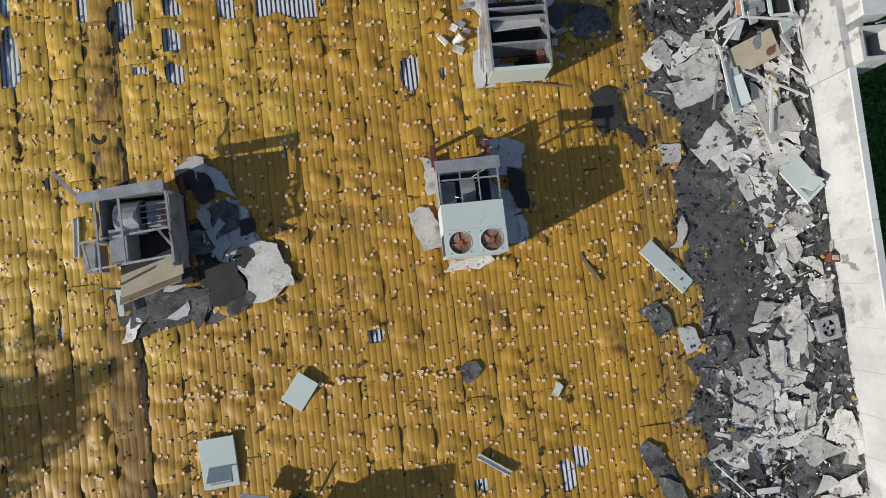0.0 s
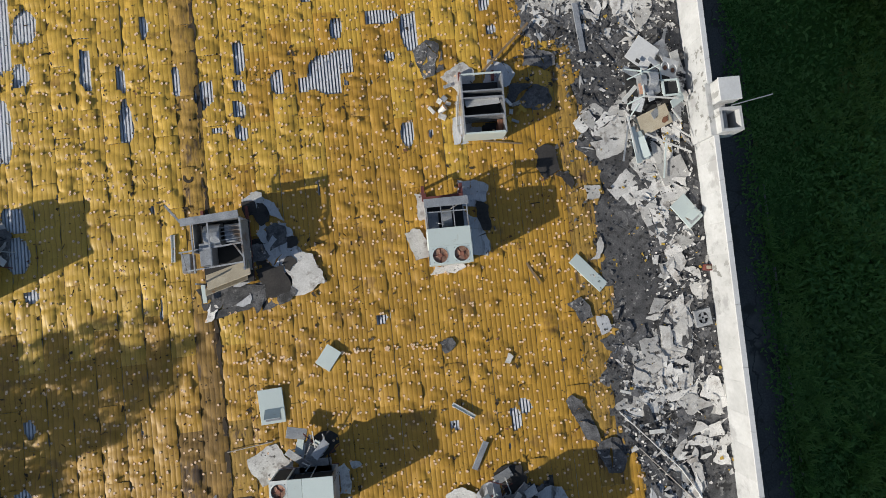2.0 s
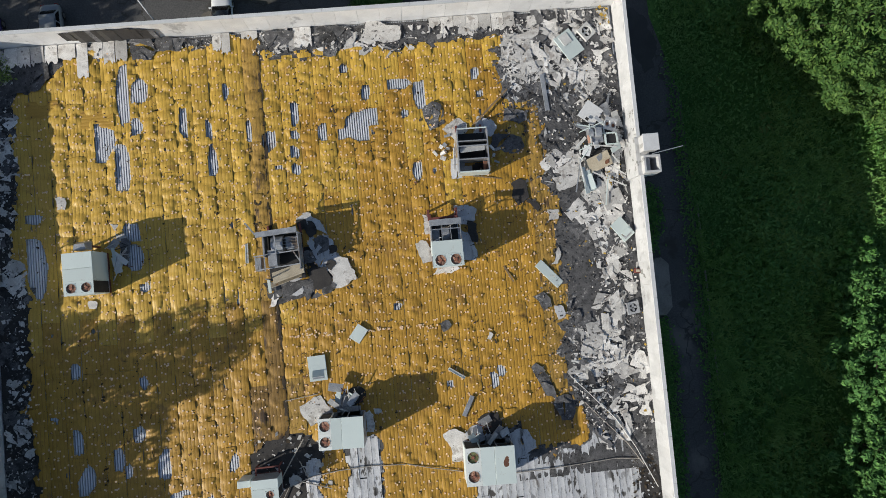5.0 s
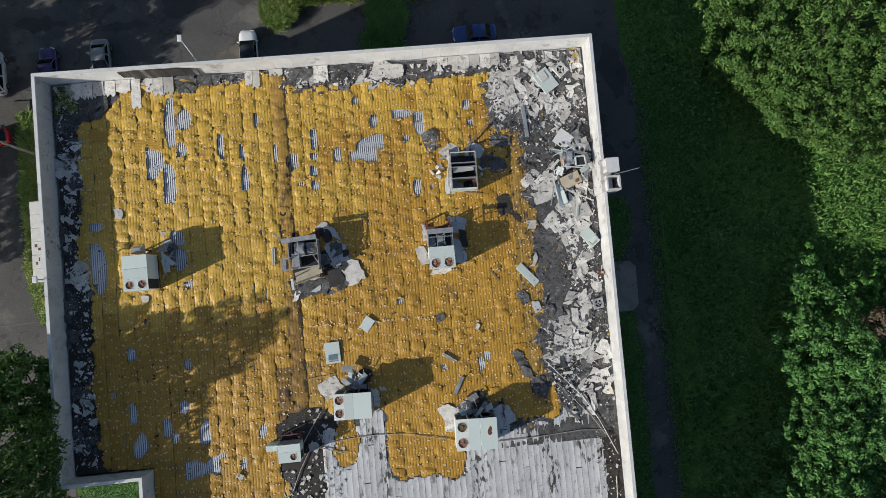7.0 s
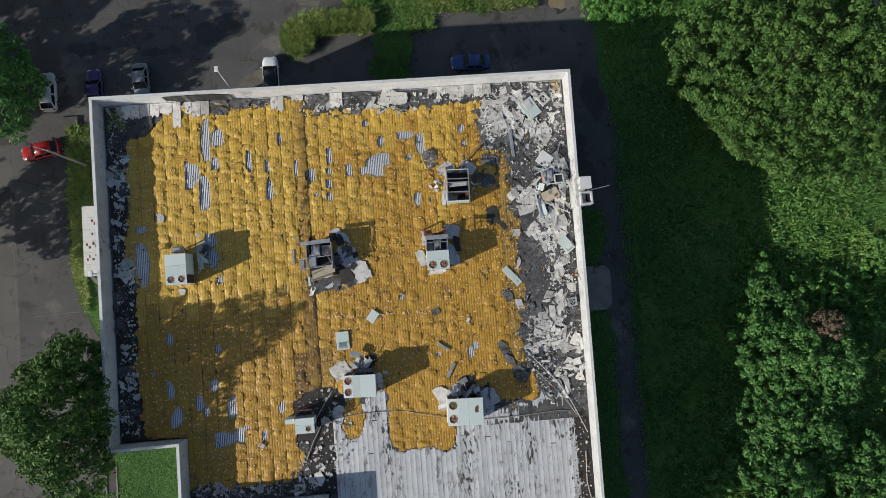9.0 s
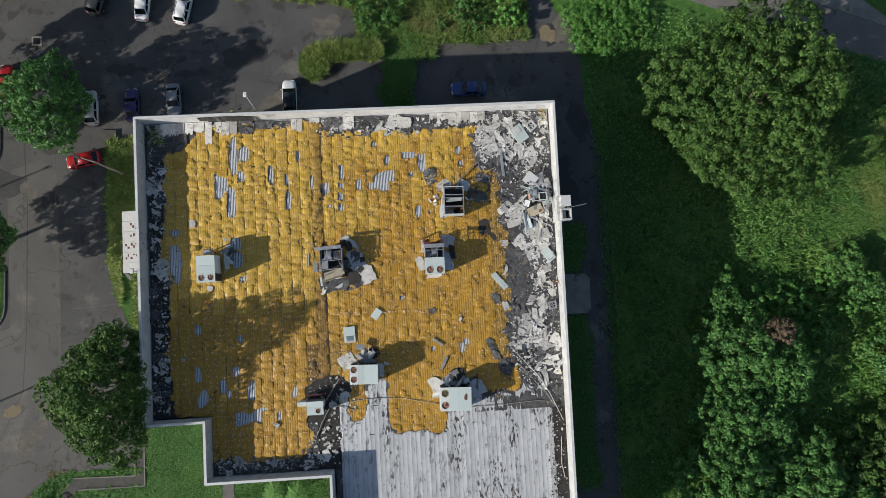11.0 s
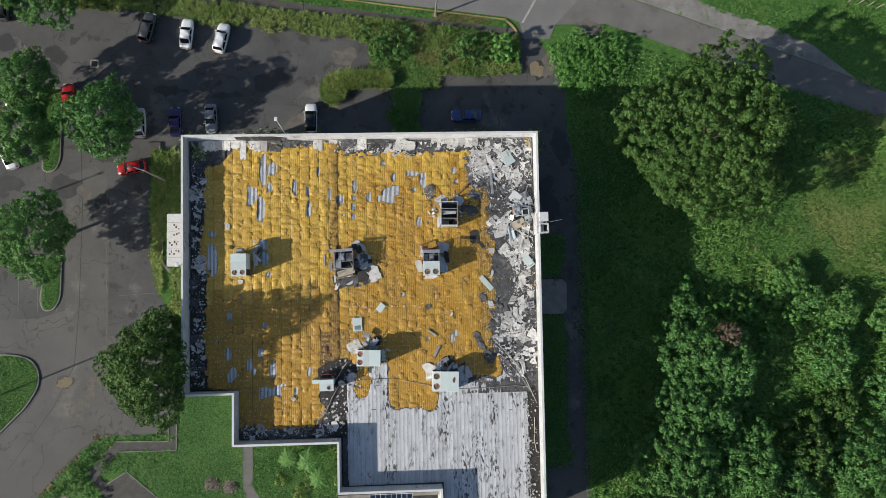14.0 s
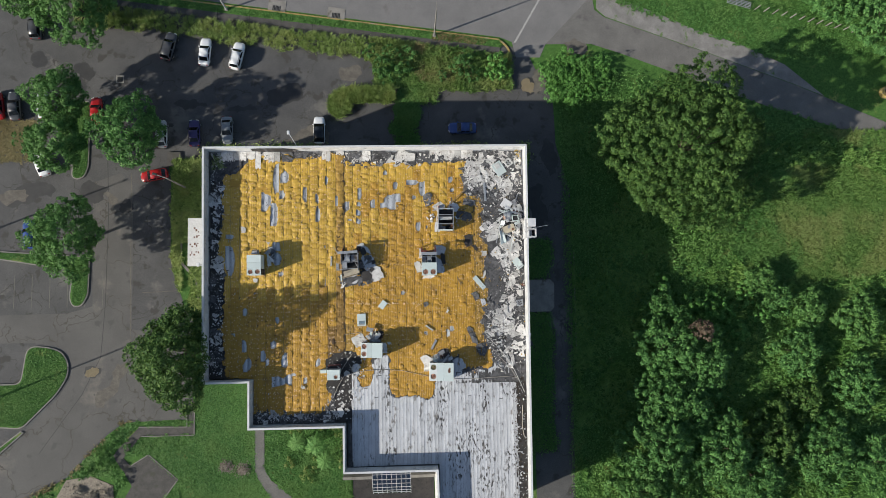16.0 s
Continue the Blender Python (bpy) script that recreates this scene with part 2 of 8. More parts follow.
M["meadow"] = leafy("meadow_blades", (0.135, 0.270, 0.060), (0.095, 0.210, 0.044), (0.22, 0.325, 0.088), patch=(0.205, 0.250, 0.080), patch_scale=0.16, power_of=3.5)
M["bright_leaf"] = leafy("bright_creeper_leaves", (0.125, 0.320, 0.068), (0.090, 0.245, 0.050), (0.19, 0.40, 0.10))
M["slope"] = leafy("slope_blades", (0.150, 0.325, 0.068), (0.105, 0.248, 0.050), (0.200, 0.37, 0.09), patch=(0.185, 0.31, 0.078), patch_scale=0.16, power_of=3.5)
M["straw"] = leafy("dry_weeds", (0.26, 0.22, 0.10), (0.17, 0.15, 0.065), (0.34, 0.28, 0.13))
M["path_old"] = material("grimy_old_concrete", (0.112, 0.105, 0.096), (0.070, 0.066, 0.061), scale=1.2, rough=0.9, fine=12, bump=0.4, stain=(0.06, 0.06, 0.045), amount=0.12)
M["dry"] = leafy("dead_leaves", (0.15, 0.11, 0.075), (0.10, 0.075, 0.05), (0.20, 0.155, 0.11))
M["bark"] = material("bark", (0.11, 0.085, 0.06), (0.06, 0.045, 0.035), scale=3, rough=0.9, fine=14, bump=0.8, height=0.03)
M["yellow"] = material("yellow_kerb_paint", (0.50, 0.36, 0.10), (0.36, 0.28, 0.11), scale=2, rough=0.8, stain=(0.28, 0.25, 0.19), amount=0.25, stain_scale=1.2)
M["faint_line"] = material("worn_bay_line", (0.20, 0.192, 0.165), (0.14, 0.135, 0.12), scale=2, rough=0.9, stain=(0.10, 0.097, 0.09), amount=0.3, stain_scale=1.5)
M["tyre"] = material("tyre_rubber", (0.018, 0.018, 0.018), (0.028, 0.028, 0.028), rough=0.85)
M["rim"] = material("alloy_rim", (0.42, 0.42, 0.43), (0.32, 0.32, 0.33), rough=0.35, metal=0.7, bump=0)
M["glass"] = material("dark_tinted_glass", (0.022, 0.026, 0.03), (0.014, 0.017, 0.02), rough=0.08, bump=0)
M["lamp"] = material("clear_lamp_lens", (0.70, 0.70, 0.68), (0.6, 0.6, 0.58), rough=0.15, bump=0)
M["tail"] = material("red_lamp_lens", (0.35, 0.015, 0.015), (0.25, 0.01, 0.01), rough=0.2, bump=0)
M["dark_trim"] = material("black_trim", (0.02, 0.02, 0.021), (0.03, 0.03, 0.03), rough=0.6, bump=0)
M["white_metal"] = material("white_painted_steel", (0.75, 0.75, 0.73), (0.64, 0.64, 0.62), scale=2, rough=0.5)
M["wood"] = material("weathered_timber", (0.30, 0.21, 0.12), (0.20, 0.14, 0.08), scale=3, rough=0.85)
M["skylight"] = material("blue_tinted_glazing", (0.035, 0.06, 0.11), (0.025, 0.045, 0.085), rough=0.12, bump=0)
M["olive_fan"] = material("olive_fan_disc", (0.32, 0.34, 0.16), (0.25, 0.27, 0.12), scale=6, rough=0.7)
M["foam"] = material("yellow_foam", (0.62, 0.42, 0.08), (0.5, 0.32, 0.05), scale=3, rough=0.9)
M["cream"] = material("cream_lining", (0.55, 0.49, 0.38), (0.45, 0.39, 0.29), scale=2, rough=0.7, stain=(0.30, 0.12, 0.04), amount=0.1, stain_scale=1.5)


# ---- building blocks ----
from mathutils.geometry import tessellate_polygon


def part(name, bm, mat, parent=None, label="", at=None, smooth=False):
    """Links a bmesh as one mesh object, under a thing or a part where one is given."""
    me = bpy.data.meshes.new(name)
    bm.to_mesh(me)
    bm.free()
    if smooth:
        me.polygons.foreach_set("use_smooth", [True] * len(me.polygons))
    me.materials.append(mat)
    ob = new(name, me)
    if at is not None:
        ob.matrix_basis = at
    if parent:
        ob.parent = parent
    if label:
        ob["label"] = label
    return ob


def raw(name, verts, faces, mat, parent=None, smooth=False):
    me = bpy.data.meshes.new(name)
    me.from_pydata([tuple(v) for v in verts], [], [tuple(f) for f in faces])
    me.update()
    if smooth:
        me.polygons.foreach_set("use_smooth", [True] * len(me.polygons))
    me.materials.append(mat)
    ob = new(name, me)
    if parent:
        ob.parent = parent
    return ob


def quads(name, corners, mat, parent=None):
    """One mesh of loose four-cornered faces; corners is an array (n, 4, 3)."""
    corners = np.asarray(corners, dtype=np.float32)
    n = len(corners)
    me = bpy.data.meshes.new(name)
    me.vertices.add(4 * n)
    me.vertices.foreach_set("co", corners.ravel())
    me.loops.add(4 * n)
    me.loops.foreach_set("vertex_index", np.arange(4 * n, dtype=np.int32))
    me.polygons.add(n)
    me.polygons.foreach_set("loop_start", np.arange(0, 4 * n, 4, dtype=np.int32))
    me.update(calc_edges=True)
    me.materials.append(mat)
    ob = new(name, me)
    if parent:
        ob.parent = parent
    return ob


def thing(name, at, label, category, group=""):
    return tagged(place(new(name), at), label, category, group)


def place(ob, m):
    ob.matrix_basis = m
    return ob


def box(bm, x0, y0, z0, x1, y1, z1, bevel=0.0, m=None):
    """A block between two corners, with its edges eased."""
    made = bmesh.ops.create_cube(bm, size=1.0, matrix=Matrix.Translation(((x0 + x1) / 2, (y0 + y1) / 2, (z0 + z1) / 2))
                                 @ Matrix.Diagonal((abs(x1 - x0), abs(y1 - y0), abs(z1 - z0), 1)))
    verts = made["verts"]
    if bevel:
        edges = list({e for v in verts for e in v.link_edges})
        out = bmesh.ops.bevel(bm, geom=edges, offset=bevel, segments=1, affect="EDGES")
        verts = list({v for f in out["faces"] for v in f.verts} | {v for v in verts if v.is_valid})
    if m:
        bmesh.ops.transform(bm, matrix=m, verts=verts)
    return bm


def tube(bm, a, b, r0, r1=None, sides=8):
    """A round bar from a to b."""
    a, b = Vector(a), Vector(b)
    r1 = r0 if r1 is None else r1
    m = Matrix.Translation((a + b) / 2) @ (b - a).to_track_quat("Z", "Y").to_matrix().to_4x4()
    bmesh.ops.create_cone(bm, cap_ends=True, segments=sides, radius1=r0, radius2=r1, depth=(b - a).length, matrix=m)
    return bm


def beam(bm, a, b, w, h):
    """A square bar from a to b."""
    a, b = Vector(a), Vector(b)
    m = Matrix.Translation((a + b) / 2) @ (b - a).to_track_quat("Z", "Y").to_matrix().to_4x4()
    bmesh.ops.create_cube(bm, size=1.0, matrix=m @ Matrix.Diagonal((w, h, (b - a).length, 1)))
    return bm


def disc(bm, x, y, z, r, sides=24, depth=0.03):
    bmesh.ops.create_cone(bm, cap_ends=True, segments=sides, radius1=r, radius2=r, depth=depth, matrix=Matrix.Translation((x, y, z)))
    return bm


def ring(bm, x, y, z, r0, r1, h, sides=24):
    vs = []
    for k in range(sides):
        c, s = math.cos(2 * math.pi * k / sides), math.sin(2 * math.pi * k / sides)
        vs.append([bm.verts.new((x + r * c, y + r * s, zz)) for r, zz in ((r0, z), (r1, z), (r1, z + h), (r0, z + h))])
    for k in range(sides):
        p, q = vs[k], vs[(k + 1) % sides]
        for i in range(4):
            bm.faces.new((p[i], q[i], q[(i + 1) % 4], p[(i + 1) % 4]))
    return bm


def slab(bm, pts, z0, z1):
    """A flat plate with the given outline, anticlockwise."""
    lo = [bm.verts.new((x, y, z0)) for x, y in pts]
    hi = [bm.verts.new((x, y, z1)) for x, y in pts]
    bm.faces.new(hi)
    for k in range(len(pts)):
        j = (k + 1) % len(pts)
        bm.faces.new((lo[k], lo[j], hi[j], hi[k]))
    return bm


def rough_outline(rng, w, h, points=6, wild=0.3, turn=0.0):
    """A torn outline about w by h round the origin: a few corners, their edges broken into uneven steps."""
    pts = []
    a0 = rng.uniform(0, 6.3)
    corners = max(4, min(7, points // 2))
    for k in range(corners):
        a = a0 + 2 * math.pi * (k + rng.uniform(-0.28, 0.28)) / corners
        c, s = math.cos(a), math.sin(a)
        r = (1 / max(abs(c), abs(s)) ** 0.5) * (1 + rng.uniform(-wild, wild * 0.5))
        pts.append(Vector((0.5 * w * r * c, 0.5 * h * r * s)))
    for rough in (0.26, 0.20, 0.16):
        out = []
        for k, p in enumerate(pts):
            q = pts[(k + 1) % len(pts)]
            d = q - p
            out += [p, p + d * rng.uniform(0.3, 0.7) + Vector((-d.y, d.x)) * rng.uniform(-rough, rough)]
        pts = out
    c, s = math.cos(turn), math.sin(turn)
    return [(p.x * c - p.y * s, p.x * s + p.y * c) for p in pts]


def sheet(bm, outline, x, y, z, thick=0.012, curl=0.0, rng=random):
    """A thin torn piece lying almost flat, gently buckled, its far edges lifted here and there."""
    ox, oy = rng.uniform(0, 50), rng.uniform(0, 50)
    lean_x, lean_y = rng.uniform(-0.03, 0.03), rng.uniform(-0.03, 0.03)

    def up(px_, py_):
        return curl * 2.2 * (noise.noise((px_ * 1.1 + ox, py_ * 1.1 + oy, 0.3)) + 0.35) + lean_x * px_ + lean_y * py_

    n = len(outline)
    top = [bm.verts.new((x + px_, y + py_, z + thick + max(-0.01, up(px_, py_)))) for px_, py_ in outline]
    low = [bm.verts.new((v.co.x, v.co.y, v.co.z - thick)) for v in top]
    for a, b, c in tessellate_polygon([[Vector((*p, 0)) for p in outline]]):
        p, q, r = (Vector(outline[i]) for i in (a, b, c))
        if abs((q - p).cross(r - p)) > 1e-6:
            bm.faces.new((top[a], top[b], top[c]) if (q - p).cross(r - p) > 0 else (top[a], top[c], top[b]))
    for i in range(n):
        j = (i + 1) % n
        bm.faces.new((top[i], low[i], low[j], top[j]))
    bmesh.ops.remove_doubles(bm, verts=bm.verts[:], dist=1e-5)
    return bm


def cut_poly(pts, p, nx, ny):
    """Both halves of a convex outline cut by a line through p."""
    out = ([], [])
    for k, a in enumerate(pts):
        b = pts[(k + 1) % len(pts)]
        da, db = (a[0] - p[0]) * nx + (a[1] - p[1]) * ny, (b[0] - p[0]) * nx + (b[1] - p[1]) * ny
        out[0 if da >= 0 else 1].append(a)
        if da * db < 0:
            f = da / (da - db)
            m = (a[0] + f * (b[0] - a[0]), a[1] + f * (b[1] - a[1]))
            out[0].append(m)
            out[1].append(m)
    return [o for o in out if len(o) > 2]


def poly_area(pts):
    return 0.5 * sum(a[0] * b[1] - b[0] * a[1] for a, b in zip(pts, pts[1:] + pts[:1]))


def torn_edges(rng, pts, levels=(0.09, 0.12, 0.10)):
    pts = [Vector(p) for p in pts]
    for rough in levels:
        out = []
        for k, p in enumerate(pts):
            d = pts[(k + 1) % len(pts)] - p
            out.append(p)
            if d.length > 0.18:
                out.append(p + d * rng.uniform(0.3, 0.7) + Vector((-d.y, d.x)) * rng.uniform(-rough, rough))
        pts = out
    return [tuple(p) for p in pts]


def shatter(rng, w, l, cuts):
    """A sheet w by l broken by straight cracks into angular pieces."""
    j = lambda v: v * rng.uniform(0.36, 0.56)
    polys = [[(-j(w), -j(l)), (j(w) * 0.6, -j(l)), (j(w), -j(l) * 0.5), (j(w), j(l) * 0.7), (j(w) * 0.3, j(l)), (-j(w), j(l))]]
    for k in range(cuts):
        polys.sort(key=poly_area)
        big = polys.pop(-1 if rng.random() < 0.7 else rng.randrange(len(polys)))
        wgt = [rng.random() ** 2 + 0.05 for _ in big]
        p = tuple(sum(g * v[i] for g, v in zip(wgt, big)) / sum(wgt) for i in (0, 1))
        a = rng.uniform(0, 6.28)
        polys += cut_poly(big, p, math.cos(a), math.sin(a))
    return [p for p in polys if poly_area(p) > 0.015]


# ---- ground ----
def big_sheet(name, pts, z, mat, thick=0.05):
    n = len(pts)
    verts = [(x, y, z) for x, y in pts] + [(x, y, z - thick) for x, y in pts]
    faces = []
    for a, b, c in tessellate_polygon([[Vector((x, y, 0)) for x, y in pts]]):
        p, q, r = (Vector(pts[i]) for i in (a, b, c))
        faces.append((a, b, c) if (q - p).cross(r - p) > 0 else (a, c, b))
    for k in range(n):
        j = (k + 1) % n
        faces.append((k, n + k, n + j, j))
    return raw(name, verts, faces, mat)


ground = big_sheet("ground", [(-2200, -2200), (2200, -2200), (2200, 2200), (-2200, 2200)], 0.0, M["grass"], 1.0)
tagged(ground, "mown and wild green grass on level ground", "grass", kind="structure")
lot = big_sheet("parking_lot", [(-140, -90), (-92, -90), (-75, -42), (-56.6, -28.3), (-51.3, -25.6), (-45.7, -19.6), (-43.6, -18.1), (-42.3, -17.7), (-33.2, -17.7), (-33.2, -2.5),
                                (-34.6, -0.6), (-36.0, 3.2), (-36.8, 7.4), (-36.9, 19.0), (-37.5, 22.2), (19.5, 22.6), (19.0, 20.0), (18.6, -60.0), (24.3, -60.0), (25.0, -15.0), (25.6, 8.0), (25.6, 16.5),
                                (23.6, 24.0), (23.4, 31.0), (19.0, 40.0), (-28.0, 45.0), (-140, 60)], 0.02, M["asphalt"])
tagged(lot, "dark worn asphalt parking lot and service lane with damp patches", "parking lot", kind="structure")
road = big_sheet("road", [(-140, 61.5), (-27.8, 47.2), (15.0, 41.8), (17.0, 41.0), (17.6, 38.4), (21.5, 38.4), (22.5, 40.6), (30.5, 49.0), (30.5, 90), (-140, 90)], 0.035, M["road"])
side_lane = big_sheet("road", [(22.5, 40.6), (30.0, 40.7), (34.6, 39.2), (60.0, 29.8), (79.0, 23.8), (140, 4), (142, 9), (79.3, 27.3), (64.4, 33.6), (49.4, 39.2), (32.4, 45.2), (30.8, 46.5), (30.5, 49.0)], 0.035, M["lane"])
tagged(side_lane, "dark damp asphalt side lane between trees", "road", kind="structure")
tagged(road, "pale grey asphalt street beside the lot", "road", kind="structure")


drive = big_sheet("road", [(-48.6, 18.6), (-48.3, -0.4), (-52.0, -1.4), (-80, -1.6), (-80, -5.6), (-57.0, -5.7), (-53.4, -6.2), (-51.9, -7.2), (-51.1, -9.2), (-51.3, -11.2), (-53.0, -13.9), (-58.0, -18.9), (-62, -22.5), (-80, -38), (-76, -42.3),
                           (-56.6, -28.0), (-51.3, -25.3), (-45.8, -19.3), (-43.6, -17.9), (-33.3, -17.6), (-33.3, -5.5), (-42.4, -4.0), (-42.6, 18.0), (-44.5, 20.0)][::-1], 0.0245, M["drive"], 0.02)
tagged(drive, "worn pale brown-grey asphalt drive with old wheel tracks", "road", kind="structure")


# ---- the building ----
ROOF, RIM = 10.47, 12.56
CORNERS = [(-28.0, 20.9), (-27.75, -10.9), (-21.8, -10.9), (-21.8, -17.0), (-9.35, -17.1), (-9.35, -23.05), (3.0, -23.15), (3.15, -31.0), (15.7, -31.0), (16.4, 20.9)]
THICK = 0.22


def inset(pts, d):
    """The corners moved inwards by d (the outline runs anticlockwise)."""
    out = []
    n = len(pts)
    for k in range(n):
        p, q, r = Vector(pts[k - 1]), Vector(pts[k]), Vector(pts[(k + 1) % n])
        e, g = (q - p).normalized(), (r - q).normalized()
        m, k2 = Vector((-e.y, e.x)), Vector((-g.y, g.x))
        out.append(tuple(q + (m + k2) * (d / (1 + m.dot(k2)))))
    return out


INNER = inset(CORNERS, THICK)
WALL_NAMES = ["wall_west", "wall_south_1", "wall_west_2", "wall_south_2", "wall_west_3", "wall_south_3", "wall_west_4", "wall_south_4", "wall_east", "wall_north"]
for k, name in enumerate(WALL_NAMES):
    j = (k + 1) % len(CORNERS)
    bm = bmesh.new()
    slab(bm, [CORNERS[k], CORNERS[j], INNER[j], INNER[k]], 0.0, RIM)
    w = tagged(part(name, bm, M["wall"]), "white painted outer wall and roof parapet, weathered", "wall", kind="structure")
    # metal coping in lengths on top of the parapet
    a, b, c, d = (Vector((*p, 0)) for p in (CORNERS[k], CORNERS[j], INNER[j], INNER[k]))
    n = max(1, round((b - a).length / 3.0))
    out = (a - d).normalized() * 0.03
    for i in range(n):
        s, e = (i + 0.004) / n, (i + 0.996) / n
        bm = bmesh.new()
        slab(bm, [tuple(v.xy) for v in (a.lerp(b, s) + out, a.lerp(b, e) + out, d.lerp(c, e) - out * 0.6, d.lerp(c, s) - out * 0.6)], RIM - 0.05, RIM + 0.03)
        part("coping", bm, M["coping"], w)

    # facing sheets on the inner side, above the roof; those of the north wall are paler
    n = max(1, round((b - a).length / 1.55))
    inward = (d - a).normalized()
    for i in range(n):
        s, e = (i + 0.006) / n, (i + 0.994) / n
        p, q = d.lerp(c, s), d.lerp(c, e)
        bm = bmesh.new()
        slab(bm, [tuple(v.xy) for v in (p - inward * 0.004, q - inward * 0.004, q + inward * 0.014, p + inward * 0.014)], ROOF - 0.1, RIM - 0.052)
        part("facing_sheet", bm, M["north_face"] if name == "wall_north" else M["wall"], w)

# steel roof deck: trapezoid ribs along y
RIB = 0.24


def ribbed(name, x0, x1, y0, y1, z, mat):
    verts, faces = [], []
    profile = [(0.0, 0.0), (0.048, 0.0), (0.062, 0.24), (0.152, 0.24)]
    pitch = 0.165
    xs = [(pitch * k + dx, dz) for k in range(math.floor(x0 / pitch), math.ceil(x1 / pitch)) for dx, dz in profile]
    xs = [(x, dz) for x, dz in xs if x0 <= x <= x1]
    for x, dz in xs:
        verts += [(x, y0, z + dz), (x, y1, z + dz)]
    faces = [(2 * k, 2 * k + 2, 2 * k + 3, 2 * k + 1) for k in range(len(xs) - 1)]
    return raw(name, verts, faces, mat)


for x0, x1, y0, y1 in ((-27.6, 16.1, -10.5, 20.6), (-21.4, 16.0, -16.7, -10.5), (-9.0, 15.9, -22.8, -16.7), (3.4, 15.7, -30.8, -22.8)):
    tagged(ribbed("roof_deck", x0, x1, y0, y1, ROOF - 0.265, M["deck"]), "ribbed galvanised steel roof deck, bare where the insulation is torn", "roof deck", kind="structure")


# ---- roof layers ----
def hashed(ix, iy, seed):
    h = np.sin(ix * 127.1 + iy * 311.7 + seed * 74.7) * 43758.5453
    return h - np.floor(h)


def value_noise(x, y, seed=0):
    """Smooth noise between 0 and 1, one cell a metre."""
    ix, iy = np.floor(x), np.floor(y)
    fx, fy = x - ix, y - iy
    fx, fy = fx * fx * (3 - 2 * fx), fy * fy * (3 - 2 * fy)
    a, b = hashed(ix, iy, seed), hashed(ix + 1, iy, seed)
    c, d = hashed(ix, iy + 1, seed), hashed(ix + 1, iy + 1, seed)
    return (a + (b - a) * fx) * (1 - fy) + (c + (d - c) * fx) * fy


def ragged(x, y, seed=0):
    return value_noise(x * 0.45, y * 0.45, seed) * 0.5 + value_noise(x * 1.3, y * 1.3, seed + 1) * 0.3 + value_noise(x * 3.6, y * 3.6, seed + 2) * 0.2 - 0.5


def block_depth(x, y, x0, y0, x1, y1, r=1.0):
    """How far a place lies inside a round-cornered rectangle, in metres; negative outside."""
    dx = np.abs(x - (x0 + x1) / 2) - (x1 - x0) / 2 + r
    dy = np.abs(y - (y0 + y1) / 2) - (y1 - y0) / 2 + r
    return r - np.hypot(np.maximum(dx, 0), np.maximum(dy, 0)) - np.minimum(np.maximum(dx, dy), 0)


def covered(x, y):
    """Depth inside the area that still has its yellow insulation."""
    d = block_depth(x, y, -25.9, -8.3, 10.4, 18.9, 0.8)
    d = np.maximum(d, block_depth(x, y, -22.4, -15.3, -11.6, -6.0, 1.2))
    d = np.maximum(d, block_depth(x, y, -25.2, -10.5, -19.0, -6.0, 0.6))
    d = np.maximum(d, block_depth(x, y, -3.1, -13.7, 2.9, -6.0, 0.9))
    d = np.maximum(d, block_depth(x, y, -22.6, 16.0, -9.4, 20.2, 1.2))
    d = np.maximum(d, block_depth(x, y, -7.0, -11.9, -5.6, -7.0, 0.6))
    d = np.maximum(d, block_depth(x, y, 6.5, -10.3, 10.9, -7.0, 0.9))
    for x0, y0, x1, y1 in ((7.8, 14.2, 14.0, 22.0), (-29.0, 17.4, -23.7, 22.0), (-11.2, -12.0, -7.2, -7.4), (-5.1, -10.0, -3.3, -7.6), (-29, -12, -25.6, -6.5)):
        d = np.minimum(d, -block_depth(x, y, x0, y0, x1, y1, 0.8))
    return d + ragged(x, y, 3) * 1.7


TORN_NORTH_WEST = [(-18.5, 16.9, 0.8, 3.9), (-17.4, 17.1, 1.1, 1.7), (-17.7, 14.5, 0.8, 1.2), (-19.9, 13.6, 1.2, 2.6), (-18.8, 11.8, 1.0, 3.0), (-14.6, 14.5, 0.6, 1.9),
                   (-12.9, 14.0, 0.4, 1.2), (-12.8, 11.8, 0.6, 2.1), (-11.6, 16.5, 0.4, 1.1), (-10.2, 13.6, 0.4, 1.4), (-8.9, 12.7, 0.9, 1.4), (-24.8, 8.8, 1.1, 0.6),
                   (-24.8, 5.5, 1.2, 3.9), (-18.5, 7.4, 1.1, 1.3), (-18.4, 5.6, 1.1, 1.7), (-17.9, 3.5, 0.6, 0.6)]
TORN_NORTH = [(-7.0, 14.5, 0.6, 1.6), (-7.1, 13.1, 0.6, 0.6), (-7.2, 11.9, 0.6, 0.8), (-7.2, 10.6, 0.6, 0.7), (-5.2, 13.1, 0.6, 1.1), (-2.8, 13.3, 1.5, 2.0), (-2.0, 13.9, 1.4, 1.2),
              (-3.7, 12.9, 0.9, 0.7), (-3.4, 17.5, 0.6, 0.6), (-2.0, 15.7, 0.6, 1.0), (0.4, 16.1, 1.6, 0.7), (1.7, 15.2, 0.8, 1.9), (0.6, 14.0, 0.5, 0.6), (5.8, 16.4, 0.6, 0.8), (6.0, 14.9, 0.5, 0.5), (1.1, 9.8, 0.65, 1.2), (2.3, 9.75, 0.22, 0.4)]
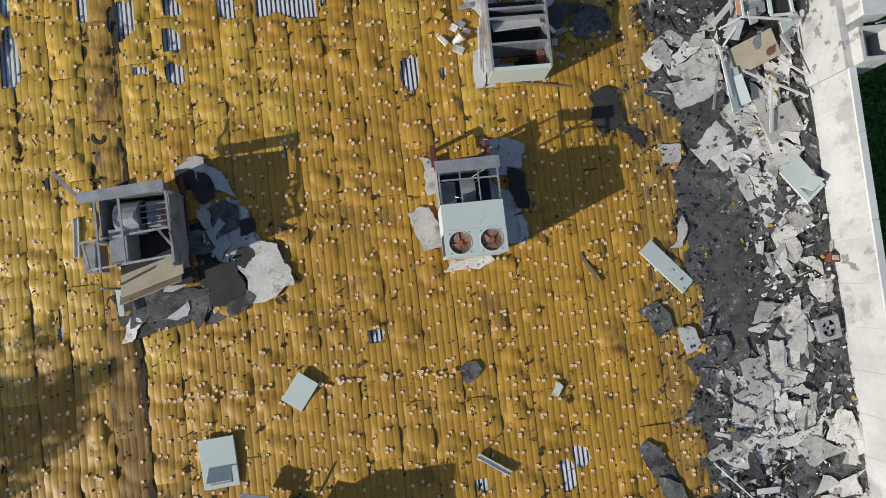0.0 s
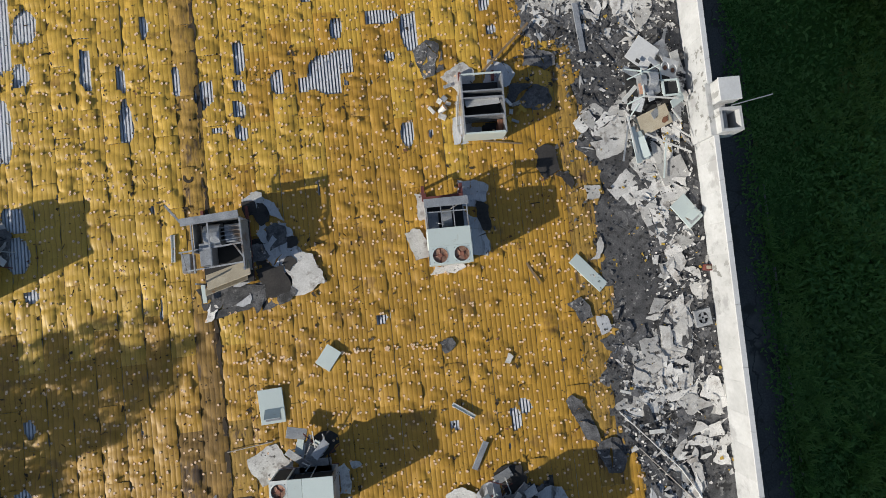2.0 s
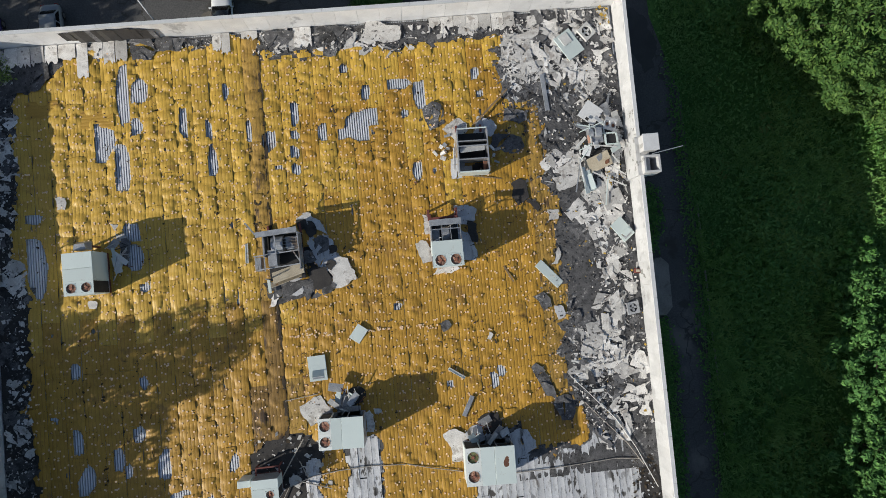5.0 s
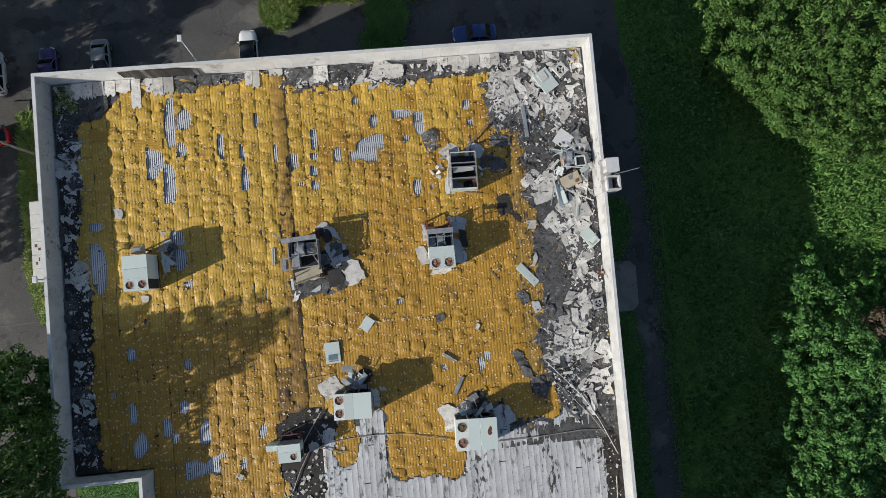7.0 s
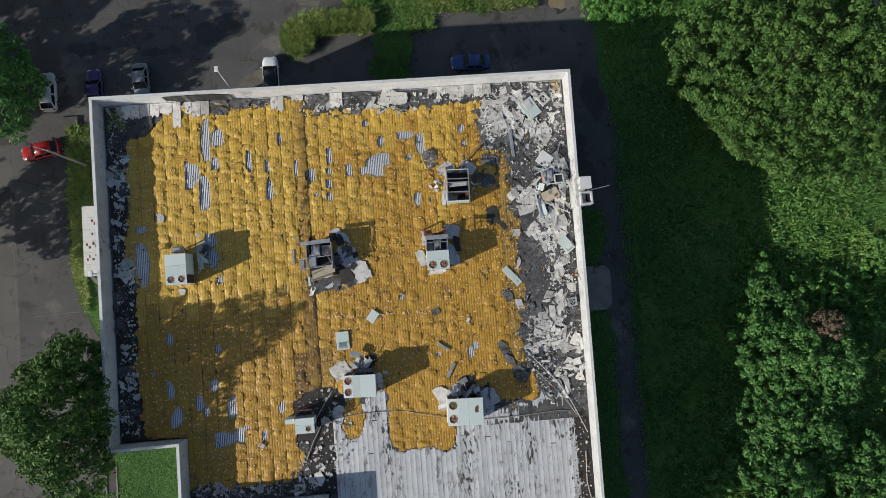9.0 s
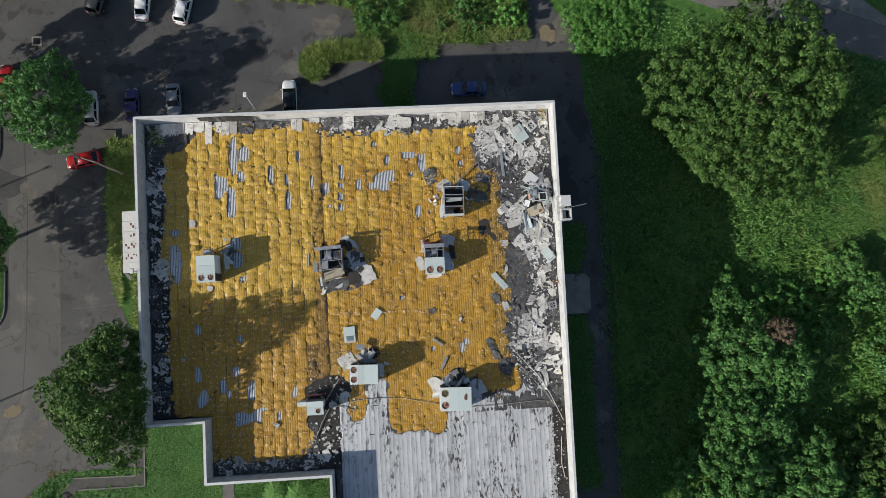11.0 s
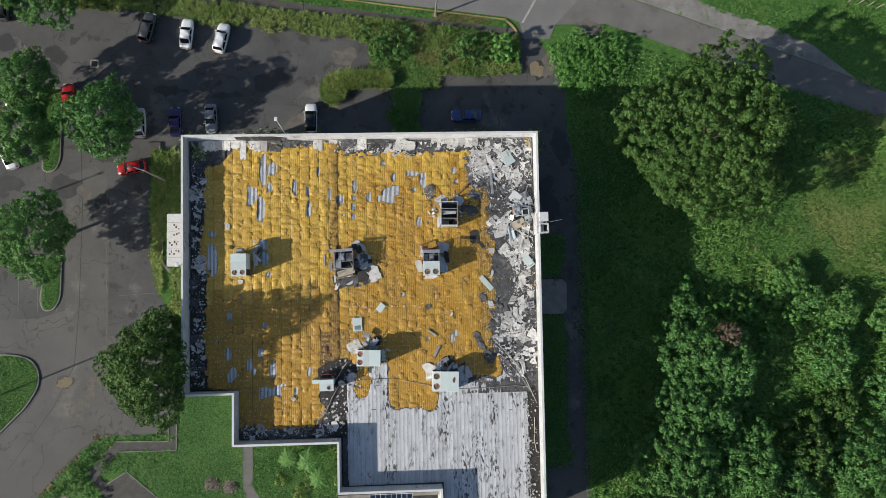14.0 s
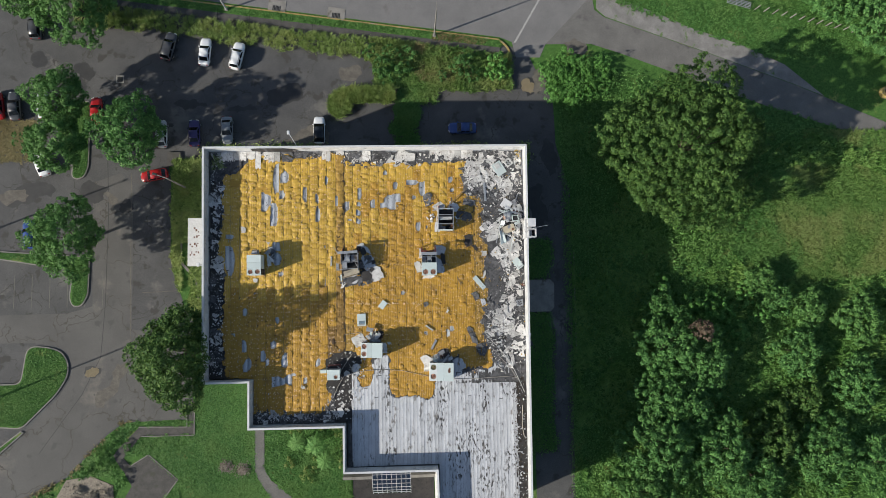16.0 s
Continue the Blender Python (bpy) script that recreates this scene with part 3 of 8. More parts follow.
TORN_SOUTH = [(-22.7, -1.6, 0.6, 1.0), (-18.4, -2.8, 0.5, 0.8), (-22.8, -6.3, 0.6, 1.8), (-22.4, -8.8, 1.1, 1.7), (-18.9, -6.1, 0.7, 1.0), (-20.3, -7.5, 0.6, 1.6), (-19.7, -8.4, 0.5, 0.9),
              (-17.4, -8.2, 0.8, 1.9), (-12.9, -8.7, 0.6, 1.0), (-18.2, -11.1, 1.7, 1.3), (-16.9, -10.9, 1.0, 1.4), (-16.2, -10.2, 0.7, 0.4), (-14.6, -11.1, 0.5, 0.9), (5.5, -4.5, 0.6, 0.7), (5.0, -5.1, 0.55, 1.0),
              (-1.1, 0.6, 0.55, 0.45), (1.9, -5.0, 0.4, 0.4)]


def on_roof(x, y):
    """True inside the parapets."""
    return (x > -27.6) & (x < 16.0) & (y < 20.6) & ((y > -10.55) | (x > -21.5)) & ((y > -16.75) | (x > -9.05)) & ((y > -22.8) | (x > 3.4))


def torn(x, y):
    """True where a hole in the insulation bares the deck."""
    hit = np.zeros(np.shape(x), bool)
    for k, (cx, cy, w, h) in enumerate(TORN_NORTH_WEST + TORN_NORTH + TORN_SOUTH):
        u, v = (x - cx) / (w / 2), (y - cy) / (h / 2)
        near = (np.abs(u) < 1.6) & (np.abs(v) < 1.6)
        if near.any():
            cut = random.Random(k * 13 + 5)
            way = 1 if cut.random() < 0.6 else -1
            square = np.maximum(np.abs(u), np.abs(v)) < 1.06 + 0.16 * ragged(x * 3.0, y * 2.0, 20 + k)
            bulge = np.abs(u) ** 2.0 + np.abs(v + cut.uniform(-0.3, 0.3)) ** 2.4 < 1.25 + 0.9 * ragged(x * 2.2, y * 1.2, 20 + k)
            inside = near & np.where(u * way < 0.1, square, bulge)
            for _ in range(2):
                a = cut.uniform(0, 6.28)
                inside &= u * math.cos(a) + v * math.sin(a) < cut.uniform(0.80, 1.25) + 0.3 * ragged(x * 2.5, y * 2.5, 60 + k)
            hit |= inside
    # small worn-through nicks
    hit |= (value_noise(x * 2.2, y * 1.1, 77) > 0.965) & (value_noise(x * 0.2, y * 0.2, 78) > 0.45)
    return hit


def grid_piece(xs, ys, height, keep, sink=0.05):
    """A rectangular piece as a fine grid; where faces are torn away and along the rim the surface sags."""
    X, Y = np.meshgrid(xs, ys)
    kept = keep((X[:-1, :-1] + X[1:, 1:]) / 2, (Y[:-1, :-1] + Y[1:, 1:]) / 2)
    if not kept.any():
        return None
    n = np.zeros(X.shape, int)
    n[[0, -1], :] += 2
    n[:, [0, -1]] += 2
    for a in (slice(None, -1), slice(1, None)):
        for b in (slice(None, -1), slice(1, None)):
            n[a, b] += kept
    Z = height(X, Y) - sink * (n < 4)
    index = np.arange(X.size).reshape(X.shape)
    quad = np.stack([index[:-1, :-1], index[:-1, 1:], index[1:, 1:], index[1:, :-1]], -1)[kept]
    used = np.unique(quad)
    remap = np.full(X.size, -1)
    remap[used] = np.arange(len(used))
    return np.stack([X, Y, Z], -1).reshape(-1, 3)[used], remap[quad]


def joined(name, pieces, mat, smooth=True):
    verts, faces, base = [], [], 0
    for v, f in pieces:
        verts.append(v)
        faces.append(f + base)
        base += len(v)
    v, f = np.concatenate(verts), np.concatenate(faces)
    return mesh_arrays(name, v, f, mat, smooth)


def mesh_arrays(name, v, f, mat, smooth=True):
    me = bpy.data.meshes.new(name)
    me.vertices.add(len(v))
    me.vertices.foreach_set("co", np.asarray(v, np.float32).ravel())
    k = f.shape[1]
    me.loops.add(f.size)
    me.loops.foreach_set("vertex_index", np.asarray(f, np.int32).ravel())
    me.polygons.add(len(f))
    me.polygons.foreach_set("loop_start", np.arange(0, f.size, k, dtype=np.int32))
    me.polygons.foreach_set("use_smooth", np.full(len(f), smooth))
    me.update(calc_edges=True)
    me.materials.append(mat)
    return new(name, me)


rng = random.Random(11)
insulation = tagged(place(new("roof_insulation"), pose(0, 0, ROOF)), "yellow puffed insulation boards over the roof deck, torn and blistered", "insulation", kind="structure")
near_boards, far_boards, plate_spots = [], [], []
WIDE, LONG = 5 * RIB, 3.66
for col in range(-23, 10):
    x0 = col * WIDE + 2 * RIB
    shift = rng.uniform(-0.3, 0.3) + (0.5 * LONG if col % 2 else 0)
    for row in range(-5, 7):
        y0 = row * LONG + shift
        cx, cy = x0 + WIDE / 2, y0 + LONG / 2
        west = min(1.0, max(0.0, (-6 - cx) / 5)) * 0.6 + min(1.0, max(0.0, (cy - 7) / 5)) * 0.4
        puffy = 0.30 + 0.5 * float(value_noise(np.float64(cx * 0.18), np.float64(cy * 0.18), 5)) + 0.5 * west
        bumps = []
        for _ in range(rng.randint(3, 6) + round(5 * puffy)):
            if rng.random() > puffy + 0.12:
                continue
            rx_, ry_ = rng.choice((0.34, 0.46, 0.55, 0.62, 0.7)), rng.choice((0.26, 0.32, 0.4, 0.48))
            bumps.append((x0 + rng.choice((0.3, 0.42, 0.5, 0.58, 0.7)) * WIDE, y0 + rng.uniform(0.05, 0.95) * LONG, rx_, ry_, rng.uniform(0.045, 0.11) + west * rng.uniform(0.0, 0.045)))
        lean_x, lean_y, lift = rng.uniform(-0.004, 0.004), 0.0, rng.uniform(0.0, 0.005)

        def height(X, Y, bumps=bumps, lean_x=lean_x, lean_y=lean_y, lift=lift, cx=cx, cy=cy):
            phase = np.mod(X / RIB + 1e-4, 1.0)
            rib = 0.015 * np.abs(np.sin(math.pi * phase)) ** 0.45
            puff = np.zeros(X.shape)
            for bx, by, rx, ry, hgt in bumps:
                r2 = np.abs((X - bx) / rx) ** 2.2 + np.abs((Y - by + 0.06 * np.sin(4 * X + bx)) / ry) ** 2.2
                puff = np.maximum(puff, hgt * np.clip(1 - r2, 0, 1) ** 0.75)
            return ROOF + lift + rib * np.clip(1 - puff * 6, 0.5, 1) + puff + lean_x * (X - cx) + lean_y * (Y - cy) + 0.012 * value_noise(X * 3, Y * 3, 9)

        gap = rng.choice((0.003, 0.004, 0.006, 0.02))
        xs = x0 + RIB * np.append((np.arange(5)[:, None] + np.array([0.0, 0.11, 0.34, 0.66, 0.89])).ravel(), 5.0)
        xs[0] += gap
        xs[-1] -= 0.003
        ys = np.linspace(y0, y0 + LONG - 0.002, 40)
        piece = grid_piece(xs, ys, height, lambda X, Y: (covered(X, Y) > 0) & on_roof(X, Y) & ~torn(X, Y), 0.010)
        if piece is None:
            continue
        is_near = x0 > -14.0 and -8 < cy < 17
        worn = col == -9 or (col in (-10, -8) and -11 < cy < -5)
        dusty = cx > 9.4 and rng.random() < 0.7
        soiled = col == -9 and cy < 2.5 or col == -10 and cy < -4.0
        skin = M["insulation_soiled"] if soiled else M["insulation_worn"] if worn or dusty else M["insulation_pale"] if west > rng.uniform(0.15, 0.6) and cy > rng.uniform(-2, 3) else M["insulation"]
        (near_boards if is_near or worn else far_boards).append((piece, (cx, cy, ROOF), skin))
        for a in range(3):
            for b in range(6):
                for twin in range(2 if rng.random() < 0.25 else 1):
                    if rng.random() < (0.74 if col != -9 else 0.25):
                        px_ = x0 + WIDE * (0.2 + 0.3 * a) + rng.choice((-0.12, 0, 0, 0.12)) * (1 + twin)
                        py_ = y0 + LONG * (0.08 + 0.166 * b) + rng.uniform(-0.14, 0.14)
                        px_ += rng.uniform(-0.03, 0.03)
                        if covered(np.float64(px_), np.float64(py_)) > 0.08 and on_roof(px_, py_) and not torn(np.array([px_]), np.array([py_]))[0]:
                            plate_spots.append((px_, py_, float(height(np.array([px_]), np.array([py_]))[0])))

# a few boards laid crosswise, their ribs running east
for cx, cy, w, l in ((-23.9, 16.2, 2.2, 1.2), (-20.3, 15.3, 2.2, 1.25)):
    flute = lambda X, Y, cx=cx: ROOF + 0.055 + 0.016 * np.abs(np.sin(math.pi * (Y / RIB))) ** 0.45 + 0.02 * value_noise(X * 1.5, Y * 1.5, 19)
    piece = grid_piece(np.linspace(cx - w / 2, cx + w / 2, 14), np.arange(cy - l / 2, cy + l / 2, RIB / 8), flute, lambda X, Y: ~torn(X, Y), 0.03)
    near_boards.insert(0, (piece, (cx, cy, ROOF), M["insulation_cross"]))

near_boards, spare = near_boards[:300], near_boards[300:]
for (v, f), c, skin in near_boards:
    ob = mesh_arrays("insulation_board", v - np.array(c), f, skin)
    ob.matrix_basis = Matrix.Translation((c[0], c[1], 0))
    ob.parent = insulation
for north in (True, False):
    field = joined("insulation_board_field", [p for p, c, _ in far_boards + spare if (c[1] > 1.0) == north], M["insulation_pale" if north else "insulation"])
    tagged(field, "yellow blistered insulation boards with straight joints", "insulation", kind="stuff")

# black frayed joint beside the dirty row of boards
for k in range(21):
    jr = random.Random(900 + k)
    wj, lj = jr.uniform(0.07, 0.26), jr.uniform(1.0, 1.5)
    bm = bmesh.new()
    sheet(bm, torn_edges(jr, [(-wj / 2, -lj / 2), (wj / 2, -lj / 2), (wj / 2, lj / 2), (-wj / 2, lj / 2)], (0.10, 0.10, 0.12)), 0, 0, 0, 0.008, 0.004, jr)
    part("joint_strip", bm, M["litter"], insulation, at=Matrix.Translation((-9.22 + jr.uniform(-0.07, 0.03), -7.2 + 1.22 * k, 0.03 + 0.012 * (k % 2))))

# round fastener plates pressed into the boards, and a strewn row of loose ones
for k in range(60):
    x = -8.4 + 10.2 * rng.random()
    plate_spots.append((x, -0.72 - 0.02 * (x + 8.4) + rng.gauss(0, 0.06), ROOF + 0.075))
SIDES = 6


def plate_ring(r, z):
    return [(r * math.cos(2 * k * math.pi / SIDES), r * math.sin(2 * k * math.pi / SIDES), z) for k in range(SIDES)]


def plate_band(a, b):
    return [t for k in range(SIDES) for t in ((a + k, b + k, b + (k + 1) % SIDES), (a + k, b + (k + 1) % SIDES, a + (k + 1) % SIDES))]


# a pale washer with a small dark screw head in the middle
PLATE = [(0.0, 0.0, 0.030)] + plate_ring(0.013, 0.029) + plate_ring(0.060, 0.034) + plate_ring(0.064, 0.004)
PLATE_FACES = [(0, 1 + k, 1 + (k + 1) % SIDES) for k in range(SIDES)] + plate_band(1, 1 + SIDES) + plate_band(1 + SIDES, 1 + 2 * SIDES)
PLATE_SKINS = [1 if k < SIDES else 0 for k in range(len(PLATE_FACES))]
plate_mesh = bpy.data.meshes.new("fastener_plate")
plate_mesh.from_pydata(PLATE, [], PLATE_FACES)
plate_mesh.materials.append(M["plate"])
plate_mesh.materials.append(M["litter"])
plate_mesh.polygons.foreach_set("material_index", PLATE_SKINS)
single = 0
rest_v, rest_f = [], []
base = np.array(PLATE)
for x, y, z in plate_spots:
    if single < 300 and -4.5 < x < 6.5 and -3.5 < y < 9.5:
        ob = new("fastener_plate", plate_mesh)
        ob.parent = insulation
        ob.matrix_basis = Matrix.Translation((x, y, z - ROOF))
        single += 1
    else:
        rest_f.append(np.array(PLATE_FACES) + len(rest_v) * len(PLATE))
        rest_v.append(base + (x, y, z))
plate_field = mesh_arrays("fastener_plate_field", np.concatenate(rest_v), np.concatenate(rest_f), M["plate"], False)
plate_field.data.materials.append(M["litter"])
plate_field.data.polygons.foreach_set("material_index", np.tile(PLATE_SKINS, len(rest_v)).astype(np.int32))
tagged(plate_field, "pale round metal fastener plates in rows on the insulation", "fastener plates", kind="stuff")


# bituminous felt round the rim of the roof
def felt_patch(name, x0, y0, x1, y1, z, keep, mat, step=0.25, wave=0.05, seed=0):
    xs, ys = np.arange(x0, x1 + 1e-6, step), np.arange(y0, y1 + 1e-6, step)
    piece = grid_piece(xs, ys, lambda X, Y: z + wave * value_noise(X * 0.9, Y * 0.9, seed) + 0.02 * value_noise(X * 3, Y * 3, seed + 1), keep, 0.02)
    return mesh_arrays(name, *piece, mat)


for n, (x0, y0, x1, y1) in enumerate(((6.0, -12.0, 16.2, 17.0), (-27.85, 17.0, 16.25, 20.75), (-27.75, -10.75, -24.2, 17.0), (-21.6, -16.95, -10.4, -11.8), (-12.0, -16.95, -6.0, -6.9), (14.0, -30.7, 15.75, -11.8), (-24.2, -10.75, -21.0, -7.5), (-9.2, -22.9, 14.5, -6.4), (3.3, -30.8, 14.5, -22.9))):
    f = felt_patch("roofing_felt", x0, y0, x1, y1, ROOF + 0.012 - 0.004 * n, lambda X, Y: (covered(X, Y) < 0.25) & on_roof(X, Y), M["burnt"] if n in (2, 4, 5, 6) else M["felt"], wave=0.05 if n < 7 and n != 4 else 0.012, seed=n)
    tagged(f, "dark grey bituminous roofing felt bared by the storm", "roofing felt", kind="structure")

# weathered white coated roofing on the south part, laid in strips
def coated(x, y):
    d = np.maximum(block_depth(x, y, -8.3, -40, 14.3, -9.0, 0.6), block_depth(x, y, -5.3, -14, -3.2, -6.6, 0.3))
    d = np.minimum(d, -(covered(x, y) + 0.05))
    return d + 0.45 * ragged(x * 1.2, y * 1.2, 41)


white_roof = tagged(place(new("white_roofing"), pose(0, 0, ROOF)), "weathered white coated roofing strips with black stains", "roofing", kind="structure")
for col in range(-19, 33):
    x0 = col * 0.475
    y0 = -31.0
    while y0 < -6:
        ln = rng.uniform(14.0, 30.0)
        lift = rng.uniform(0.0, 0.025)
        piece = grid_piece(np.linspace(x0 + 0.007, x0 + 0.468, 5), np.arange(y0 + 0.01, y0 + ln, 0.09),
                           lambda X, Y: ROOF + 0.02 + lift + 0.02 * value_noise(X * 1.5, Y * 0.7, 50) + 0.012 * (np.abs(X - x0 - 0.2375) > 0.2),
                           lambda X, Y: (coated(X, Y) > 0) & (X < 15.3) & ((X > 3.4) | (Y > -22.7)), 0.03)
        if piece is not None:
            ob = mesh_arrays("roofing_strip", piece[0] - np.array((0, 0, ROOF)), piece[1], M["coating"], True)
            ob.parent = white_roof
        y0 += ln


# torn scraps of membrane and felt, strewn along the rim
def scatter_scraps(count, spots, size, mat, name, parent, seed, z0=0.0, wild=0.3, curl=0.035, keep=None):
    r = random.Random(seed)
    for _ in range(count):
        for _try in range(30):
            x0, y0, x1, y1 = spots[r.randrange(len(spots))]
            x, y = r.uniform(x0, x1), r.uniform(y0, y1)
            if keep is None or keep(x, y):
                break
        s = size[0] * (size[1] / size[0]) ** (r.random() ** 1.7)
        bm = bmesh.new()
        sheet(bm, rough_outline(r, s, s * r.uniform(0.45, 1.0), r.choice((7, 9, 11, 13)), wild, r.uniform(0, 3.1)), 0, 0, 0, 0.012, curl * min(1.0, s), r)
        ob = part(name, bm, mat, parent, at=Matrix.Translation((x, y, z0 + r.uniform(0.0, 0.09))))


def off_boards(x, y):
    return covered(np.float64(x), np.float64(y)) < 0.25


def debris(where):
    return tagged(place(new("torn_membrane"), pose(0, 0, ROOF)), f"torn scraps of roof membrane and felt along the {where} parapet", "roofing debris", kind="structure")


scraps, scraps_n, scraps_w = debris("east"), debris("north"), debris("west")
EAST, NORTH, WEST = [(12.4, -9.5, 15.8, 8.0), (10.0, 8.0, 15.8, 17.0), (12.8, -5.0, 15.8, 17.0), (10.4, -9.0, 13.0, -2.0)], [(-1.0, 17.8, 15.8, 20.3), (7.5, 14.0, 15.8, 20.3), (-20.0, 18.8, 0.0, 20.3)], [(-27.3, -10.2, -25.6, 20.0), (-27.3, -10.2, -25.6, 20.0), (-27.3, -10.2, -25.6, 20.0), (-21.2, -16.5, -19.0, -10.5), (-21.0, -16.5, -10.0, -15.2)]


def broken_sheet(x, y, w, l, rz, cuts, mat, name, parent, r, z=0.05, loss=0.2, drift=0.11, turn=12):
    """One sheet of roofing lying in angular pieces that have slid a little apart."""
    m = Matrix.Rotation(radians(rz), 4, "Z")
    for poly in shatter(r, w, l, cuts):
        if r.random() < loss:
            continue
        cx, cy = sum(p[0] for p in poly) / len(poly), sum(p[1] for p in poly) / len(poly)
        c = m @ Vector((cx, cy, 0))
        px_, py_ = x + c.x + r.gauss(0, drift), y + c.y + r.gauss(0, drift)
        if parent in (scraps, scraps_n, scraps_w) and not (off_boards(px_, py_) and -27.5 < px_ < 15.75 and py_ < 20.4 and (px_ > -21.5 or py_ > -10.4) and py_ > -16.7):
            continue
        bm = bmesh.new()
        sheet(bm, torn_edges(r, [(p[0] - cx, p[1] - cy) for p in poly]), 0, 0, 0, 0.012, r.choice((0.006, 0.012, 0.03)), r)
        part(name, bm, mat, parent, at=Matrix.Translation((px_, py_, z + r.uniform(0, 0.07))) @ Matrix.Rotation(radians(rz + r.gauss(0, turn)), 4, "Z"))


def broken_field(count, spots, size, cuts, mat, name, parent, seed, z, loss, drift=0.11, turn=12):
    r = random.Random(seed)
    for _ in range(count):
        for _try in range(30):
            x0, y0, x1, y1 = spots[r.randrange(len(spots))]
            x, y = r.uniform(x0, x1), r.uniform(y0, y1)
            if off_boards(x, y):
                break
        s = r.uniform(*size)
        broken_sheet(x, y, s, s * r.uniform(0.8, 1.7), r.uniform(-50, 50), r.randint(*cuts), mat, name, parent, r, z, loss, drift, turn)


broken_field(30, EAST, (1.4, 2.6), (2, 5), M["felt"], "felt_scrap", scraps, 1, 0.01, 0.15)
broken_field(22, NORTH, (1.2, 2.2), (2, 5), M["felt"], "felt_scrap", scraps_n, 6, 0.01, 0.15)
EAST_WHITE = [(12.4, -9.5, 15.8, 8.0), (12.4, -9.5, 15.8, 8.0), (10.0, 8.0, 15.8, 17.0), (12.8, -5.0, 15.8, 17.0), (11.2, -5.5, 13.0, -2.5)]
broken_field(33, EAST_WHITE, (0.9, 2.3), (3, 7), M["membrane"], "membrane_scrap", scraps, 2, 0.06, 0.32)
broken_field(11, [(11.2, -10.3, 15.6, -1.0)], (1.0, 1.9), (5, 8), M["membrane"], "membrane_scrap", scraps, 16, 0.10, 0.3, 0.24, 40)
broken_field(9, [(11.2, -10.3, 15.6, -1.0), (8.5, 14.5, 15.6, 20.2)], (0.9, 1.6), (4, 7), M["felt"], "felt_scrap", scraps, 17, 0.12, 0.3, 0.24, 40)
broken_field(8, [(8.5, 14.0, 15.6, 20.2)], (1.0, 1.8), (4, 7), M["membrane"], "membrane_scrap", scraps_n, 18, 0.13, 0.3, 0.2, 30)
rw = random.Random(12)
for x, y, w, l, rz in ((13.2, 4.6, 1.2, 2.6, 12), (14.4, 3.1, 2.0, 1.8, 20), (14.6, 5.7, 1.9, 1.2, 10), (13.9, 1.7, 1.5, 1.0, 25), (15.1, 0.7, 0.9, 2.0, 15), (11.6, 8.7, 2.0, 2.2, 8), (13.5, -0.6, 2.2, 1.2, -10)):
    broken_sheet(x, y, w, l, rz, 3, M["membrane"], "membrane_scrap", scraps, rw, 0.07, 0.05, 0.04, 5)
broken_field(25, NORTH, (0.9, 1.9), (3, 9), M["membrane"], "membrane_scrap", scraps_n, 3, 0.06, 0.25)
broken_field(26, WEST, (0.9, 1.7), (2, 5), M["felt"], "felt_scrap", scraps_w, 14, 0.02, 0.1)
broken_field(21, WEST, (0.8, 1.6), (2, 4), M["membrane"], "membrane_scrap", scraps_w, 4, 0.06, 0.35)
scatter_scraps(20, WEST, (0.3, 1.0), M["membrane"], "membrane_scrap", scraps_w, 15, 0.06, keep=off_boards)
scatter_scraps(18, [(-11.5, -16.0, -7.0, -8.0)], (0.3, 1.0), M["membrane"], "membrane_scrap", scraps_w, 5, 0.03)


# the uncounted small bits: shards of membrane, felt and board
def shards(name, n, spots, size, mat, seed, label, z=0.05, keep=None, thin=1.0):
    g = np.random.default_rng(seed)
    xy = []
    while len(xy) < n:
        x0, y0, x1, y1 = spots[g.integers(len(spots))]
        x, y = g.uniform(x0, x1), g.uniform(y0, y1)
        if keep is None or keep(x, y):
            xy.append((x, y))
    xy = np.array(xy)
    a = g.uniform(0, 6.3, n)[:, None] + np.array([0, 1.3, 3.0, 4.6]) + g.uniform(-0.5, 0.5, (n, 4))
    r = (size[0] * (size[1] / size[0]) ** (g.random(n) ** 1.6))[:, None] * g.uniform(0.45, 1.1, (n, 4)) * 0.6
    u, v, t = r * np.cos(a), r * np.sin(a) * thin, g.uniform(0, 6.3, (n, 1))
    corners = np.stack([xy[:, :1] + u * np.cos(t) - v * np.sin(t), xy[:, 1:] + u * np.sin(t) + v * np.cos(t), ROOF + z + g.uniform(0.0, 0.10, (n, 1)) + g.uniform(-0.03, 0.05, (n, 4))], -1)
    return tagged(quads(name, corners, mat), label, "roofing debris", kind="stuff")


RIM_SPOTS = EAST + EAST + NORTH + NORTH + WEST
shards("edge_litter", 700, [(14.0, -30.6, 15.5, -11.2), (13.6, -30.6, 15.5, -11.2)], (0.06, 0.5), M["litter"], 35, "brown crumbled roofing along the east edge", z=0.05, thin=0.5)
shards("edge_flakes", 260, [(13.8, -30.6, 15.5, -11.2)], (0.05, 0.35), M["coating"], 36, "white flakes along the east edge of the roof", z=0.06)
shards("membrane_crumbs", 1500, RIM_SPOTS, (0.03, 0.2), M["membrane"], 31, "tiny white crumbs of roof membrane in the debris", keep=off_boards, z=0.09)
shards("felt_crumbs", 2600, RIM_SPOTS, (0.03, 0.25), M["felt"], 32, "tiny dark crumbs of roofing felt in the debris", keep=off_boards, z=0.09)
shards("membrane_shards", 1800, RIM_SPOTS, (0.06, 0.55), M["membrane"], 21, "small white shards of torn roof membrane", keep=off_boards)
